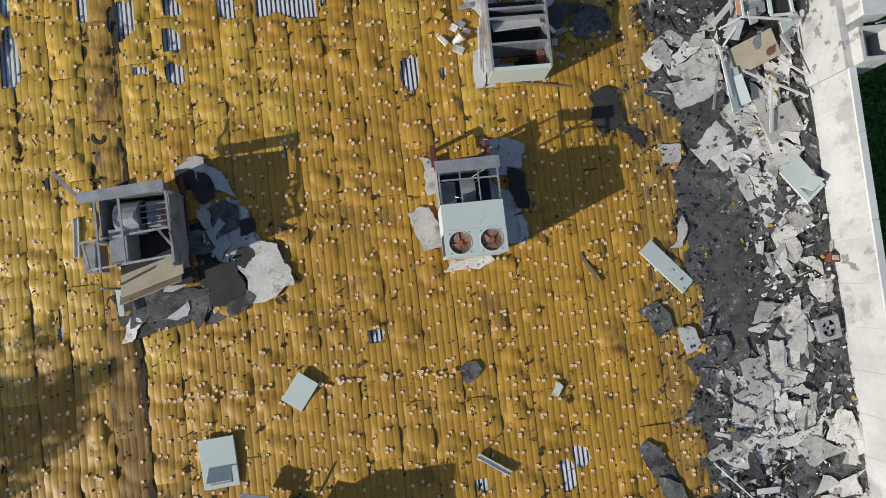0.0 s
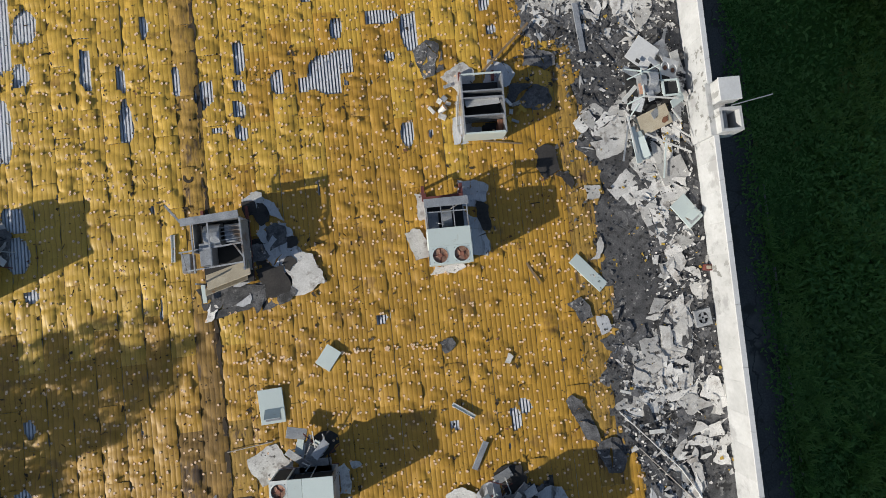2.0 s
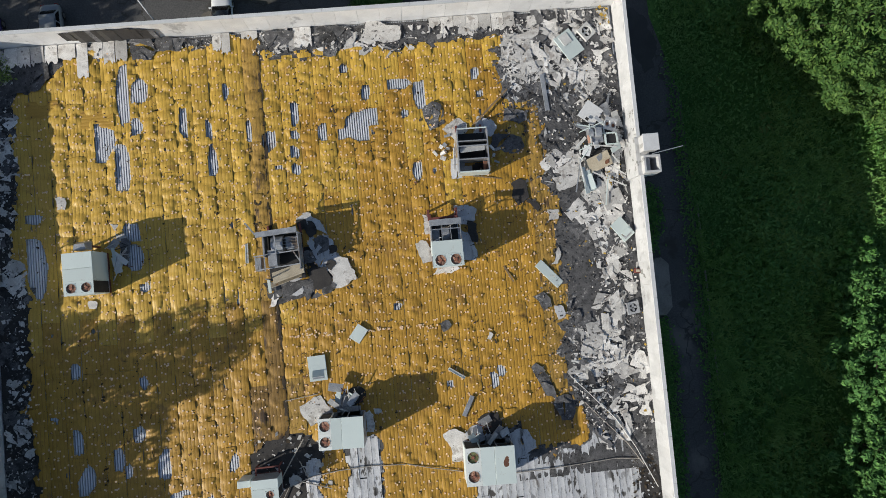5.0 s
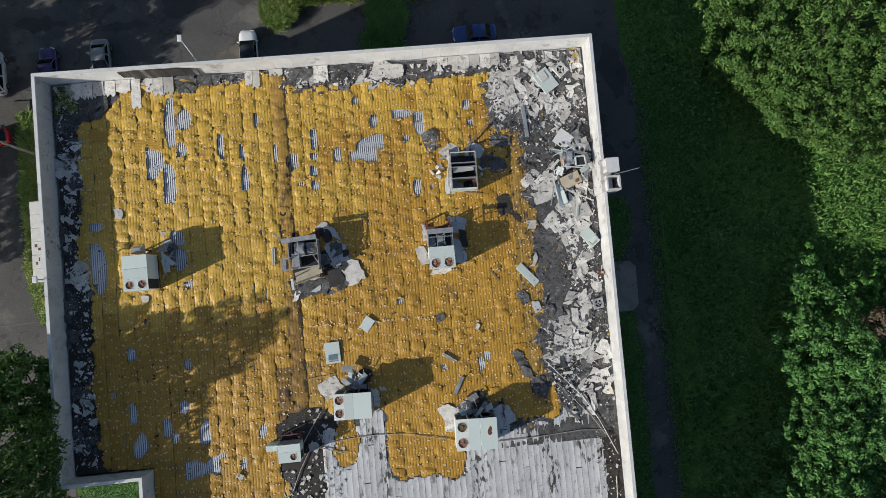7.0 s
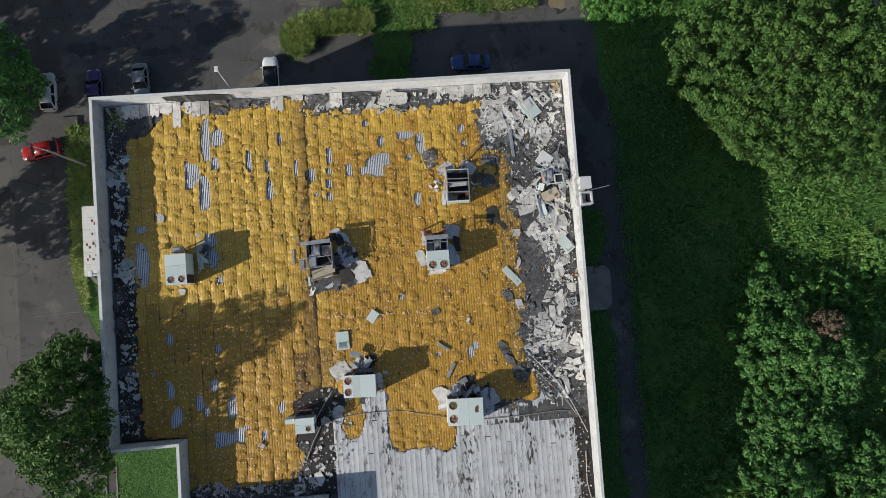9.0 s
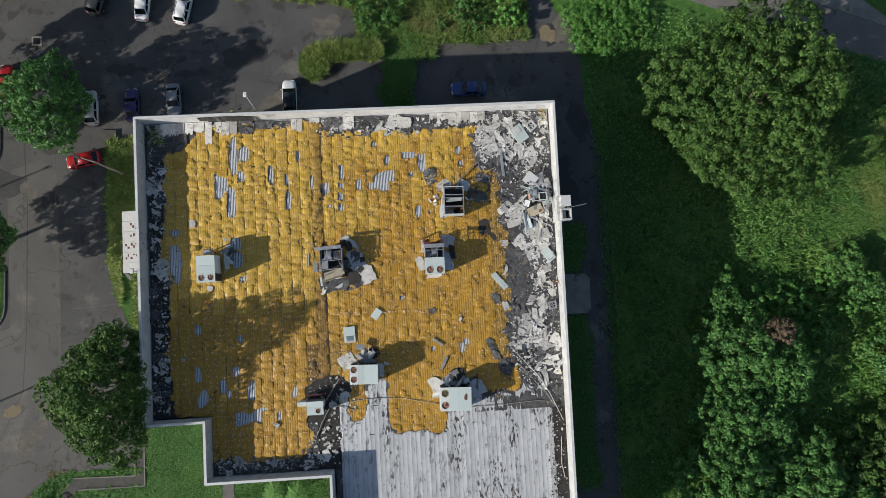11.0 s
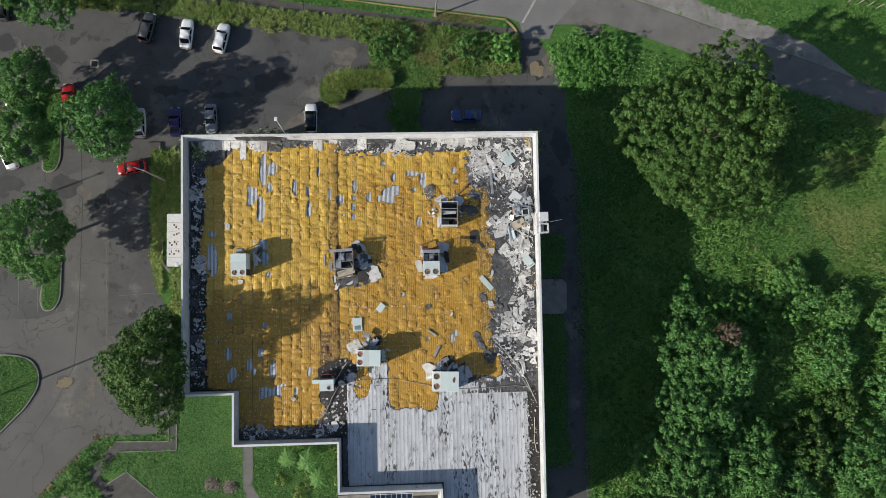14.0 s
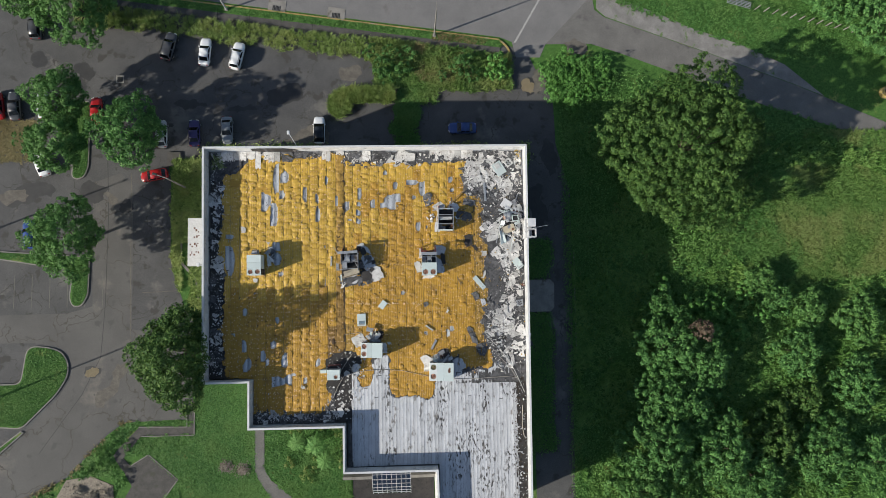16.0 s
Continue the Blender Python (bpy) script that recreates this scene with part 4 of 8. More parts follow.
shards("felt_shards", 1300, RIM_SPOTS, (0.10, 0.6), M["felt"], 22, "small dark shards of roofing felt", keep=off_boards)
shards("board_crumbs", 1900, [(-25, -8, 10, 18)], (0.03, 0.15), M["litter"], 23, "dark crumbs and litter strewn over the insulation", z=0.06)
shards("membrane_shards", 260, [(-12.0, -16.5, -6.5, -7.0)], (0.08, 0.5), M["membrane"], 24, "small white shards on the dark bared board")
shards("board_crumbs", 140, [(9.0, -9.5, 15.8, 19.0)], (0.06, 0.25), M["foam"], 25, "yellow foam crumbs among roofing debris", z=0.08, keep=off_boards)
shards("board_slits", 700, [(-25, -8, 10, 18)], (0.12, 0.5), M["litter"], 26, "dark split edges and thin strips on the insulation", z=0.03, thin=0.16)
shards("seam_tears", 900, [(-25, -14, 10.5, 19)], (0.05, 0.34), M["litter"], 37, "dark frayed tears along the seams of the insulation", z=0.045, thin=0.6,
       keep=lambda x, y: abs((x - 0.48 + 0.6) % 1.2 - 0.6) < 0.10 and float(value_noise(np.float64(x * 0.9), np.float64(y * 0.9), 92)) > 0.62 and float(covered(np.float64(x), np.float64(y))) > 0.1)
shards("seam_tears", 500, [(-25, -14, 10.5, 19)], (0.05, 0.26), M["rust"], 38, "rust-brown stained tears in the insulation", z=0.04, thin=0.6,
       keep=lambda x, y: float(value_noise(np.float64(x * 0.9), np.float64(y * 0.9), 93)) > 0.86 and float(covered(np.float64(x), np.float64(y))) > 0.1)
shards("membrane_strips", 420, RIM_SPOTS, (0.3, 1.1), M["membrane"], 27, "thin white torn strips of roof membrane", keep=off_boards, thin=0.22, z=0.08)
shards("felt_shards", 520, [(8.6, -8.0, 11.4, 17.0), (7.0, 11.5, 10.0, 17.5)], (0.06, 0.35), M["felt"], 28, "grey crumbs of felt strewn over the insulation's edge", z=0.06)
shards("board_crumbs", 260, [(8.6, -8.0, 11.4, 17.0)], (0.05, 0.25), M["burnt"], 29, "black crumbs strewn over the insulation's edge", z=0.06)


# ---- rooftop machines ----
def holed(bm, x0, y0, x1, y1, cx, cy, r, z, thick=0.03, sides=28):
    """A rectangular plate with a round hole."""
    rim, edge, low = [], [], []
    for k in range(sides):
        a = 2 * math.pi * (k + 0.5) / sides
        c, s = math.cos(a), math.sin(a)
        reach = min((x1 - cx) / c if c > 0 else (x0 - cx) / c, (y1 - cy) / s if s > 0 else (y0 - cy) / s)
        ex, ey = cx + c * reach, cy + s * reach
        rim.append(bm.verts.new((cx + r * c, cy + r * s, z)))
        edge.append(bm.verts.new((ex, ey, z)))
        low.append(bm.verts.new((cx + r * c, cy + r * s, z - 0.12)))
    corners = {}
    for X, Y in ((x0, y0), (x1, y0), (x1, y1), (x0, y1)):
        corners[(X, Y)] = bm.verts.new((X, Y, z))
    for k in range(sides):
        j = (k + 1) % sides
        p, q = edge[k].co, edge[j].co
        extra = []
        if abs(p.x - q.x) > 1e-4 and abs(p.y - q.y) > 1e-4:
            extra = [corners[min(corners, key=lambda c: (c[0] - p.x) ** 2 + (c[1] - p.y) ** 2 + (c[0] - q.x) ** 2 + (c[1] - q.y) ** 2)]]
        bm.faces.new([rim[k], edge[k], *extra, edge[j], rim[j]])
        bm.faces.new((rim[k], rim[j], low[j], low[k]))
    return bm


def fan(parent, cx, cy, z, r, skin, seed):
    """Motor hub with four bent blades, set in its opening."""
    bm = bmesh.new()
    disc(bm, 0, 0, 0, 0.09 * r / 0.33, 12, 0.10)
    hub = part("fan", bm, M["fan_rust"], parent, "rusty condenser fan without its guard", at=pose(cx, cy, z - 0.035, 0, 0, seed * 37 % 90))
    for k in range(4):
        bm = bmesh.new()
        a0 = k * math.pi / 2
        vs = []
        for a, rr, zz in ((0.0, 0.2, 0.03), (0.0, 0.95, 0.035), (0.5, 0.98, 0.02), (1.0, 0.97, 0.0), (1.3, 0.9, -0.01), (1.1, 0.2, 0.0)):
            vs.append(bm.verts.new((r * rr * math.cos(a0 + a), r * rr * math.sin(a0 + a), zz)))
        bm.faces.new(vs)
        bmesh.ops.solidify(bm, geom=bm.faces[:], thickness=0.008)
        part("blade", bm, skin, hub)
    bm = bmesh.new()
    disc(bm, 0, 0, -0.055, r * 1.0, 24, 0.02)
    part("fan_well", bm, M["fan_rust"], parent, "", at=pose(cx, cy, z))


def blower(parent, x, y, z, r, wide, m=None):
    """A sheet-steel scroll housing with its round inlet."""
    bm = bmesh.new()
    sides = 18
    ring_l, ring_r = [], []
    for k in range(sides):
        a = 2 * math.pi * k / sides
        rr = r * (1 + 0.28 * k / sides)
        ring_l.append(bm.verts.new((-wide / 2, rr * math.cos(a), rr * math.sin(a))))
        ring_r.append(bm.verts.new((wide / 2, rr * math.cos(a), rr * math.sin(a))))
    for k in range(sides):
        j = (k + 1) % sides
        bm.faces.new((ring_l[k], ring_l[j], ring_r[j], ring_r[k]))
    bm.faces.new(ring_r)
    bm.faces.new(list(reversed(ring_l)))
    ob = part("blower", bm, M["steel"], parent, "dull galvanised blower housing", at=pose(x, y, z))
    bm = bmesh.new()
    bmesh.ops.create_cone(bm, cap_ends=True, segments=20, radius1=r * 0.55, radius2=r * 0.5, depth=0.03, matrix=pose(wide / 2 + 0.012, 0, 0, 0, 90, 0))
    part("inlet", bm, M["inside"], ob)
    return ob


def sheet_box(name, parent, mat, x0, y0, z0, x1, y1, z1, bevel=0.008, label="", at=None):
    bm = bmesh.new()
    box(bm, x0, y0, z0, x1, y1, z1, bevel)
    return part(name, bm, mat, parent, label, at)


def bar(name, parent, mat, a, b, w=0.06, h=0.06, label=""):
    bm = bmesh.new()
    beam(bm, a, b, w, h)
    return part(name, bm, mat, parent, label)


def hvac(x, y, rz, w, l, h, shut, label, fan_r=0.32, fan_len=0.85, seams=(), skins=(), rails=0.0, seed=1, fan_n=2, fan_x=0.0, group="rooftop units", white_fans=False, bare=False):
    """A rooftop unit on its curb. Its condenser end lies at -y; from -y up to `shut` it still has its panels, the rest is an open frame."""
    u = thing("rooftop_unit", pose(x, y, ROOF, 0, 0, rz), label, "air conditioner", group)
    X, Y, base = w / 2, l / 2, 0.34
    for sx in (-1, 1):
        bar("curb_rail", u, M["redsteel"], (sx * (X - 0.1), -Y + 0.05, 0.17), (sx * (X - 0.1), Y + rails, 0.17), 0.12, 0.30)
    for sy in (-1, 1):
        bar("curb_rail", u, M["redsteel"], (-X + 0.05, sy * (Y - 0.08), 0.165), (X - 0.05, sy * (Y - 0.08), 0.165), 0.10, 0.28)
    sheet_box("base_pan", u, M["steel"], -X, -Y, base, X, Y, base + 0.06)
    y_fan = -Y + fan_len
    # closed part
    for sx in (-1, 1):
        if bare and sx < 0:
            for yy in (y_fan, (y_fan + shut) / 2, shut - 0.04):
                bar("frame_post", u, M["steel"], (-X + 0.02, yy, base + 0.06), (-X + 0.02, yy, h - 0.01), 0.05, 0.05)
            sheet_box("inner_wall", u, M["inside"], -X + 0.3, y_fan, base + 0.062, -X + 0.33, shut, h - 0.05)
            sheet_box("torn_pan", u, M["steel"], -X - 0.35, y_fan + 0.2, base + 0.02, -X + 0.28, shut - 0.3, base + 0.06)
        else:
            sheet_box("side_panel", u, M["unit"], sx * X - 0.015, y_fan + 0.004, base + 0.062, sx * X + 0.015, shut, h - 0.004)
        sheet_box("coil", u, M["inside"], sx * (X - 0.05) - 0.03, -Y + 0.05, base + 0.062, sx * (X - 0.05) + 0.03, y_fan, h - 0.10, label="dark condenser coil")
        for yy in (-Y + 0.03, y_fan - 0.03):
            bar("corner_post", u, M["unit"], (sx * (X - 0.02), yy, base + 0.06), (sx * (X - 0.02), yy, h - 0.005), 0.06, 0.06)
    sheet_box("end_panel", u, M["unit"], -X + 0.02, -Y - 0.01, base + 0.062, X - 0.02, -Y + 0.02, h - 0.004)
    sheet_box("bulkhead", u, M["steel"], -X + 0.02, shut - 0.03, base + 0.062, X - 0.02, shut - 0.004, h - 0.006)
    edges = [y_fan, *seams, shut]
    for k in range(len(edges) - 1):
        sheet_box("top_panel", u, M["unit"], -X - 0.03, edges[k] + 0.006, h, X + 0.03, edges[k + 1] - 0.006, h + 0.03 + 0.006 * (k % 2), 0.01)
    step = 2 * (X + 0.03) / fan_n
    for k in range(fan_n):
        x0 = -X - 0.03 + k * step
        bm = bmesh.new()
        cx, cy = x0 + step / 2 + fan_x, -Y + fan_len / 2 - 0.01
        holed(bm, x0, -Y - 0.03, x0 + step, y_fan, cx, cy, fan_r, h + 0.03)
        top = part("fan_panel", bm, M["unit_white"] if white_fans else M["unit"], u)
        bm = bmesh.new()
        ring(bm, cx, cy, h + 0.03, fan_r - 0.003, fan_r + 0.014, 0.014)
        part("fan_collar", bm, M["unit"], top)
        fan(u, cx, cy, h, fan_r, skins[k % len(skins)] if skins else M["blade"], seed + k)
        for a in range(4):
            bm = bmesh.new()
            ax, ay = cx + (fan_r + 0.09) * math.cos(0.8 + a * math.pi / 2), cy + (fan_r + 0.09) * math.sin(0.8 + a * math.pi / 2)
            disc(bm, ax, ay, h + 0.035, 0.018, 8, 0.02)
            part("bolt", bm, M["inside"], top)
    # open part
    if shut < Y - 0.2:
        sheet_box("inner_floor", u, M["inside"], -X + 0.05, shut + 0.01, base + 0.066, X - 0.05, Y - 0.05, base + 0.08)
        for sx in (-1, 1):
            bar("corner_post", u, M["steel"], (sx * (X - 0.03), Y - 0.03, base + 0.06), (sx * (X - 0.03), Y - 0.03, h), 0.05, 0.05)
            bar("top_rail", u, M["steel"], (sx * (X - 0.03), shut + 0.02, h - 0.03), (sx * (X - 0.03), Y - 0.06, h - 0.03), 0.05, 0.06)
            if sx < 0:
                sheet_box("inner_panel", u, M["steel"], sx * X - 0.012, shut + 0.03, base + 0.07, sx * X + 0.012, Y - 0.06, h - 0.45)
        bar("top_rail", u, M["steel"], (-X + 0.03, Y - 0.03, h - 0.03), (X - 0.03, Y - 0.03, h - 0.03), 0.06, 0.05)
        mid = (shut + Y) / 2
        bar("cross_rail", u, M["steel"], (-X + 0.06, mid + 0.1, h - 0.06), (X - 0.06, mid + 0.08, h - 0.05), 0.05, 0.05)
        for xx in (-0.14 * w, 0.16 * w):
            bar("cross_rail", u, M["steel"], (xx, shut + 0.02, h - 0.05), (xx, Y - 0.06, h - 0.04), 0.04, 0.04)
        blower(u, 0.02 * w, shut + 0.52, base + 0.75, 0.42, 0.24 * w)
        sheet_box("heat_exchanger", u, M["steel"], -X + 0.12, shut + 0.08, base + 0.09, -0.18 * w, shut + 0.9, base + 0.8, 0.02)
        r = random.Random(seed)
        for _ in range(5):
            a = (r.uniform(-X + 0.1, X - 0.1), r.uniform(shut + 0.1, Y - 0.1), base + r.uniform(0.4, 1.2))
            b = (a[0] + r.uniform(-0.5, 0.5), a[1] + r.uniform(-0.4, 0.4), base + r.uniform(0.2, 1.5))
            bm = bmesh.new()
            tube(bm, a, b, 0.02, 0.02, 6)
            part("pipe", bm, r.choice((M["copper"], M["dark_trim"], M["steel"])), u)
    return u


def lying(name, x, y, rz, w, l, mat, label, category, z=0.14, tilt=(3, 2), fold=0.0, rim=0.05, holes=(), group=""):
    """A loose sheet-metal panel with turned-down rims."""
    p = thing(name, pose(x, y, ROOF + z, tilt[0], tilt[1], rz), label, category, group)
    sheet_box("face", p, mat, -w / 2, -l / 2, 0.03, w / 2, l / 2, 0.045, 0.006)
    for sx in (-1, 1):
        sheet_box("flange", p, mat, sx * w / 2 - 0.012, -l / 2, -0.02, sx * w / 2 + 0.012, l / 2, 0.028, 0.0)
    if fold:
        sheet_box("flap", p, mat, -w * 0.3, -0.01, 0.0, w * 0.36, 0.015, fold, 0.004, at=pose(0, -l * 0.08, 0.05, 38, 0, 0))
        sheet_box("flap", p, M["steel"], -w * 0.32, -l * 0.42, 0.05, w * 0.3, -l * 0.12, 0.065, 0.0)
    return p


# intact unit in the west part
hvac(-20.96, 4.72, 0.5, 1.8, 2.7, 2.42, 1.35, "pale green rooftop unit with two rusty fans, closed", fan_r=0.31, fan_len=0.88, seams=(0.32,), seed=2)
# half stripped unit
cu = hvac(2.5, 4.46, -0.5, 1.98, 3.05, 2.3, 0.18, "pale green rooftop unit with its north half stripped open", fan_r=0.36, fan_len=0.84, seams=(), rails=0.65, seed=5)
bar("top_channel", cu, M["steel"], (-1.05, 1.38, 2.33), (1.05, 1.40, 2.33), 0.40, 0.08, "dull steel channel across the open top")
bar("red_beam", cu, M["redsteel"], (-1.0, 1.80, 0.95), (0.95, 1.86, 0.95), 0.16, 0.16)
for sx in (-1.0, 0.9):
    bar("red_post", cu, M["redsteel"], (sx, 1.70, 0.9), (sx, 2.45, 0.9), 0.15, 0.15)
    bar("red_post", cu, M["redsteel"], (sx, 2.40, 0.0), (sx, 2.40, 0.82), 0.12, 0.12)
# southern pair, condensers facing west
hvac(-5.4, -7.0, -92, 1.92, 2.85, 2.35, 1.42, "pale green rooftop unit with open north side and loose flashing", fan_r=0.33, fan_len=0.78, seams=(0.02,), seed=3, white_fans=True, bare=True)
gu = hvac(3.9, -10.1, -92, 2.35, 3.2, 2.35, 1.6, "white-green rooftop unit with rust stain and olive fan", fan_r=0.37, fan_len=0.98, seams=(0.28,), skins=(M["olive_fan"], M["blade"]), seed=6, white_fans=True, bare=True)
bm = bmesh.new()
slab(bm, rough_outline(random.Random(8), 0.34, 0.85, 14, 0.35, 0.2), 2.382, 2.388)
part("rust_stain", bm, M["rust"], gu, "large red-brown rust stain", at=pose(-0.25, 1.05, 0, 0, 0, 70))
# small one
hvac(-10.6, -10.15, 0, 1.65, 1.35, 1.75, 0.67, "small pale green rooftop unit with one fan", fan_r=0.25, fan_len=0.75, seams=(), seed=7, fan_n=1, fan_x=0.3)


# wholly stripped unit: bare frame, blower, cream lining
u = thing("rooftop_unit", pose(-8.35, 4.75, ROOF, 0, 0, 0.5), "stripped rooftop unit, bare steel frame with blower and torn lining", "air conditioner", "rooftop units")
sheet_box("base_pan", u, M["inside"], -1.15, -1.6, 0.30, 1.2, 1.5, 0.36)
for sx in (-1.05, 1.12):
    bar("curb_rail", u, M["redsteel"], (sx, -1.6, 0.16), (sx, 2.15, 0.16), 0.12, 0.30)
bar("wide_top_channel", u, M["steel"], (-1.55, 1.42, 1.95), (1.15, 1.55, 2.0), 0.36, 0.10)
bar("strut", u, M["steel"], (-1.55, 1.45, 1.95), (-2.05, 2.25, 2.3), 0.10, 0.04)
bar("strut", u, M["steel"], (0.65, 1.62, 2.0), (1.28, 1.3, 1.75), 0.10, 0.05)
for px_, py_ in ((-1.1, 1.4), (-1.1, 0.0), (-1.1, -1.5), (1.15, 1.4), (1.15, 0.0), (1.15, -1.0)):
    bar("corner_post", u, M["steel"], (px_, py_, 0.36), (px_, py_, 1.9), 0.07, 0.07)
for a, b in (((-1.1, 1.3, 1.88), (-1.1, -1.0, 1.85)), ((1.15, 1.4, 1.9), (1.18, -1.1, 1.8)), ((-1.85, 0.05, 1.6), (1.15, 0.2, 1.86)), ((-1.7, -0.85, 1.5), (1.15, -0.7, 1.75)), ((-0.35, 1.4, 1.86), (-0.33, -0.75, 1.8)),
             ((-1.75, 0.05, 1.55), (-1.62, -0.9, 1.45)), ((0.75, 0.2, 1.8), (1.1, -0.6, 1.1))):
    bar("rail", u, M["steel"], a, b, 0.07, 0.06)
blower(u, -0.3, 0.75, 1.1, 0.52, 0.75)
sheet_box("inner_panel", u, M["steel"], -1.16, 0.05, 0.4, -1.12, 1.38, 1.5)
sheet_box("inner_panel", u, M["steel"], 1.13, -0.95, 0.4, 1.17, 1.35, 1.72)
sheet_box("back_panel", u, M["steel"], -1.05, 1.42, 0.4, 1.1, 1.46, 1.6)
sheet_box("duct", u, M["steel"], -0.95, -0.68, 0.5, -0.38, 0.4, 1.45, 0.02, label="dull steel duct box")
sheet_box("side_box", u, M["steel"], -1.85, -0.9, 0.5, -1.45, 0.0, 1.35, 0.015)
sheet_box("coil_box", u, M["steel"], 0.25, 0.35, 0.6, 1.0, 1.2, 1.3, 0.02)
for k in range(4):
    bar("pipe", u, M["steel"], (0.0, 0.45 + 0.2 * k, 1.4), (1.05, 0.5 + 0.2 * k, 1.42), 0.04, 0.04)
sheet_box("lining", u, M["cream"], -0.95, -0.42, 0.0, 1.25, 0.42, 0.05, 0.01, "stained cream lining panel", at=pose(0.1, -1.25, 1.25, -28, -6, 14))
sheet_box("lining", u, M["cream"], -1.1, -0.3, 0.0, 1.0, 0.3, 0.04, 0.01, "rust-stained cream lining panel", at=pose(0.05, -1.62, 0.85, -50, 4, 16))
sheet_box("louvre_strip", u, M["unit"], -0.1, -0.45, 0, 0.1, 0.45, 0.08, 0.01, at=pose(-1.25, -1.95, 0.35, 0, 0, 3))
r = random.Random(4)
for _ in range(9):
    bm = bmesh.new()
    a = (r.uniform(-1.0, 0.2), r.uniform(-1.6, -0.8), r.uniform(0.5, 1.3))
    tube(bm, a, (a[0] + r.uniform(-0.3, 0.4), a[1] + r.uniform(-0.4, 0.2), a[2] + r.uniform(-0.4, 0.3)), 0.018, 0.014, 6)
    part("cable", bm, M["dark_trim"], u)

# open box frame with foil lining
u = thing("rooftop_unit", pose(4.95, 10.65, ROOF, 0, 0, -1.5), "hollow rooftop unit frame lined with silver foil", "air conditioner", "rooftop units")
M["foil"] = material("crumpled_foil", (0.75, 0.77, 0.80), (0.5, 0.52, 0.56), scale=5, rough=0.3, metal=0.7, fine=9, bump=0.8, height=0.05)
for sx in (-1.02, 1.02):
    sheet_box("side_panel", u, M["foil"], sx - 0.02, -1.5, 0.1, sx + 0.02, 1.5, 1.45)
    bar("top_rail", u, M["steel"], (sx, -1.52, 1.48), (sx, 1.52, 1.48), 0.08, 0.07)
for k, yy in enumerate((-1.48, -0.62, 0.28, 0.62, 1.48)):
    bar("cross_rail", u, M["unit"] if k in (0, 4) else M["steel"], (-1.0, yy, 1.48), (1.0, yy + 0.02, 1.48), 0.07, 0.09)
    if k in (1, 2, 3):
        sheet_box("divider", u, M["foil"], -1.0, yy - 0.015, 0.3, 1.0, yy + 0.015, 1.44, at=pose(0, 0, 0, 0, 0, 0))
sheet_box("end_panel", u, M["unit"], -1.05, -1.52, 0.1, 1.05, -1.49, 1.44)
sheet_box("floor_pan", u, M["inside"], -1.0, -0.6, 0.12, 1.0, 1.46, 0.16)
sheet_box("floor_pan", u, M["coating"], -1.0, -1.46, 0.06, 0.0, -0.64, 0.09)
sheet_box("floor_pan", u, M["inside"], 0.02, -1.46, 0.06, 1.0, -0.64, 0.10)
sheet_box("rusty_flange", u, M["rust"], 0.72, -1.4, 0.2, 0.98, -0.7, 0.9)
sheet_box("bent_flap", u, M["white_metal"], -0.9, -0.01, 0, 0.8, 0.01, 0.5, 0.0, at=pose(0, 0.35, 1.2, 62, 0, 4))
for k in range(3):
    bar("loose_rail", u, M["white_metal"], (-1.18 - 0.09 * k, -1.3 + 0.1 * k, 0.3 + 0.1 * k), (-1.12 - 0.07 * k, 1.0 - 0.3 * k, 0.7), 0.05, 0.05)
for sx in (-0.95, 0.75):
    bar("curb_rail", u, M["redsteel"], (sx, 1.5, 0.3), (sx, 2.0, 0.3), 0.14, 0.25)

# wrecked unit against the east parapet: blower boxes, fan panel and lining burst open
u = thing("rooftop_unit", pose(13.9, 11.0, ROOF), "wrecked rooftop unit of bent panels and frames beside the parapet", "air conditioner", "rooftop units")
sheet_box("base_pan", u, M["inside"], -1.2, -1.3, 0.10, 1.2, 1.2, 0.16)
sheet_box("blower_box", u, M["steel"], -0.62, -0.45, 0.16, 0.28, 0.75, 0.95, 0.03)
blower(u, -0.14, 0.25, 1.0, 0.34, 0.42)
blower(u, -0.62, 0.25, 0.9, 0.30, 0.30)
sheet_box("open_box", u, M["inside"], 0.42, -0.62, 0.2, 1.12, 0.02, 0.98, 0.01)
for k, (a, b) in enumerate((((0.38, -0.68, 1.05), (1.2, -0.68, 1.05)), ((1.2, -0.68, 1.05), (1.15, 0.1, 1.05)), ((1.15, 0.1, 1.05), (0.38, 0.1, 1.05)), ((0.38, 0.1, 1.05), (0.38, -0.68, 1.05)))):
    bar("box_rim", u, M["unit"], a, b, 0.09, 0.08)
bm = bmesh.new()
holed(bm, -0.52, -0.44, 0.0, 0.44, -0.26, 0.0, 0.23, 0.0)
holed(bm, 0.0, -0.44, 0.52, 0.44, 0.26, 0.0, 0.23, 0.0)
fp = part("fan_panel", bm, M["coping"], u, "pale panel with two fan openings", at=pose(0.86, 0.75, 0.98, 12, 22, -12))
for sx in (-0.26, 0.26):
    bm = bmesh.new()
    disc(bm, sx, 0, -0.09, 0.23, 20, 0.02)
    part("fan", bm, M["steel"], fp)
    bm = bmesh.new()
    disc(bm, sx + 0.04, -0.04, -0.07, 0.12, 14, 0.03)
    part("hub", bm, M["rust"], fp)
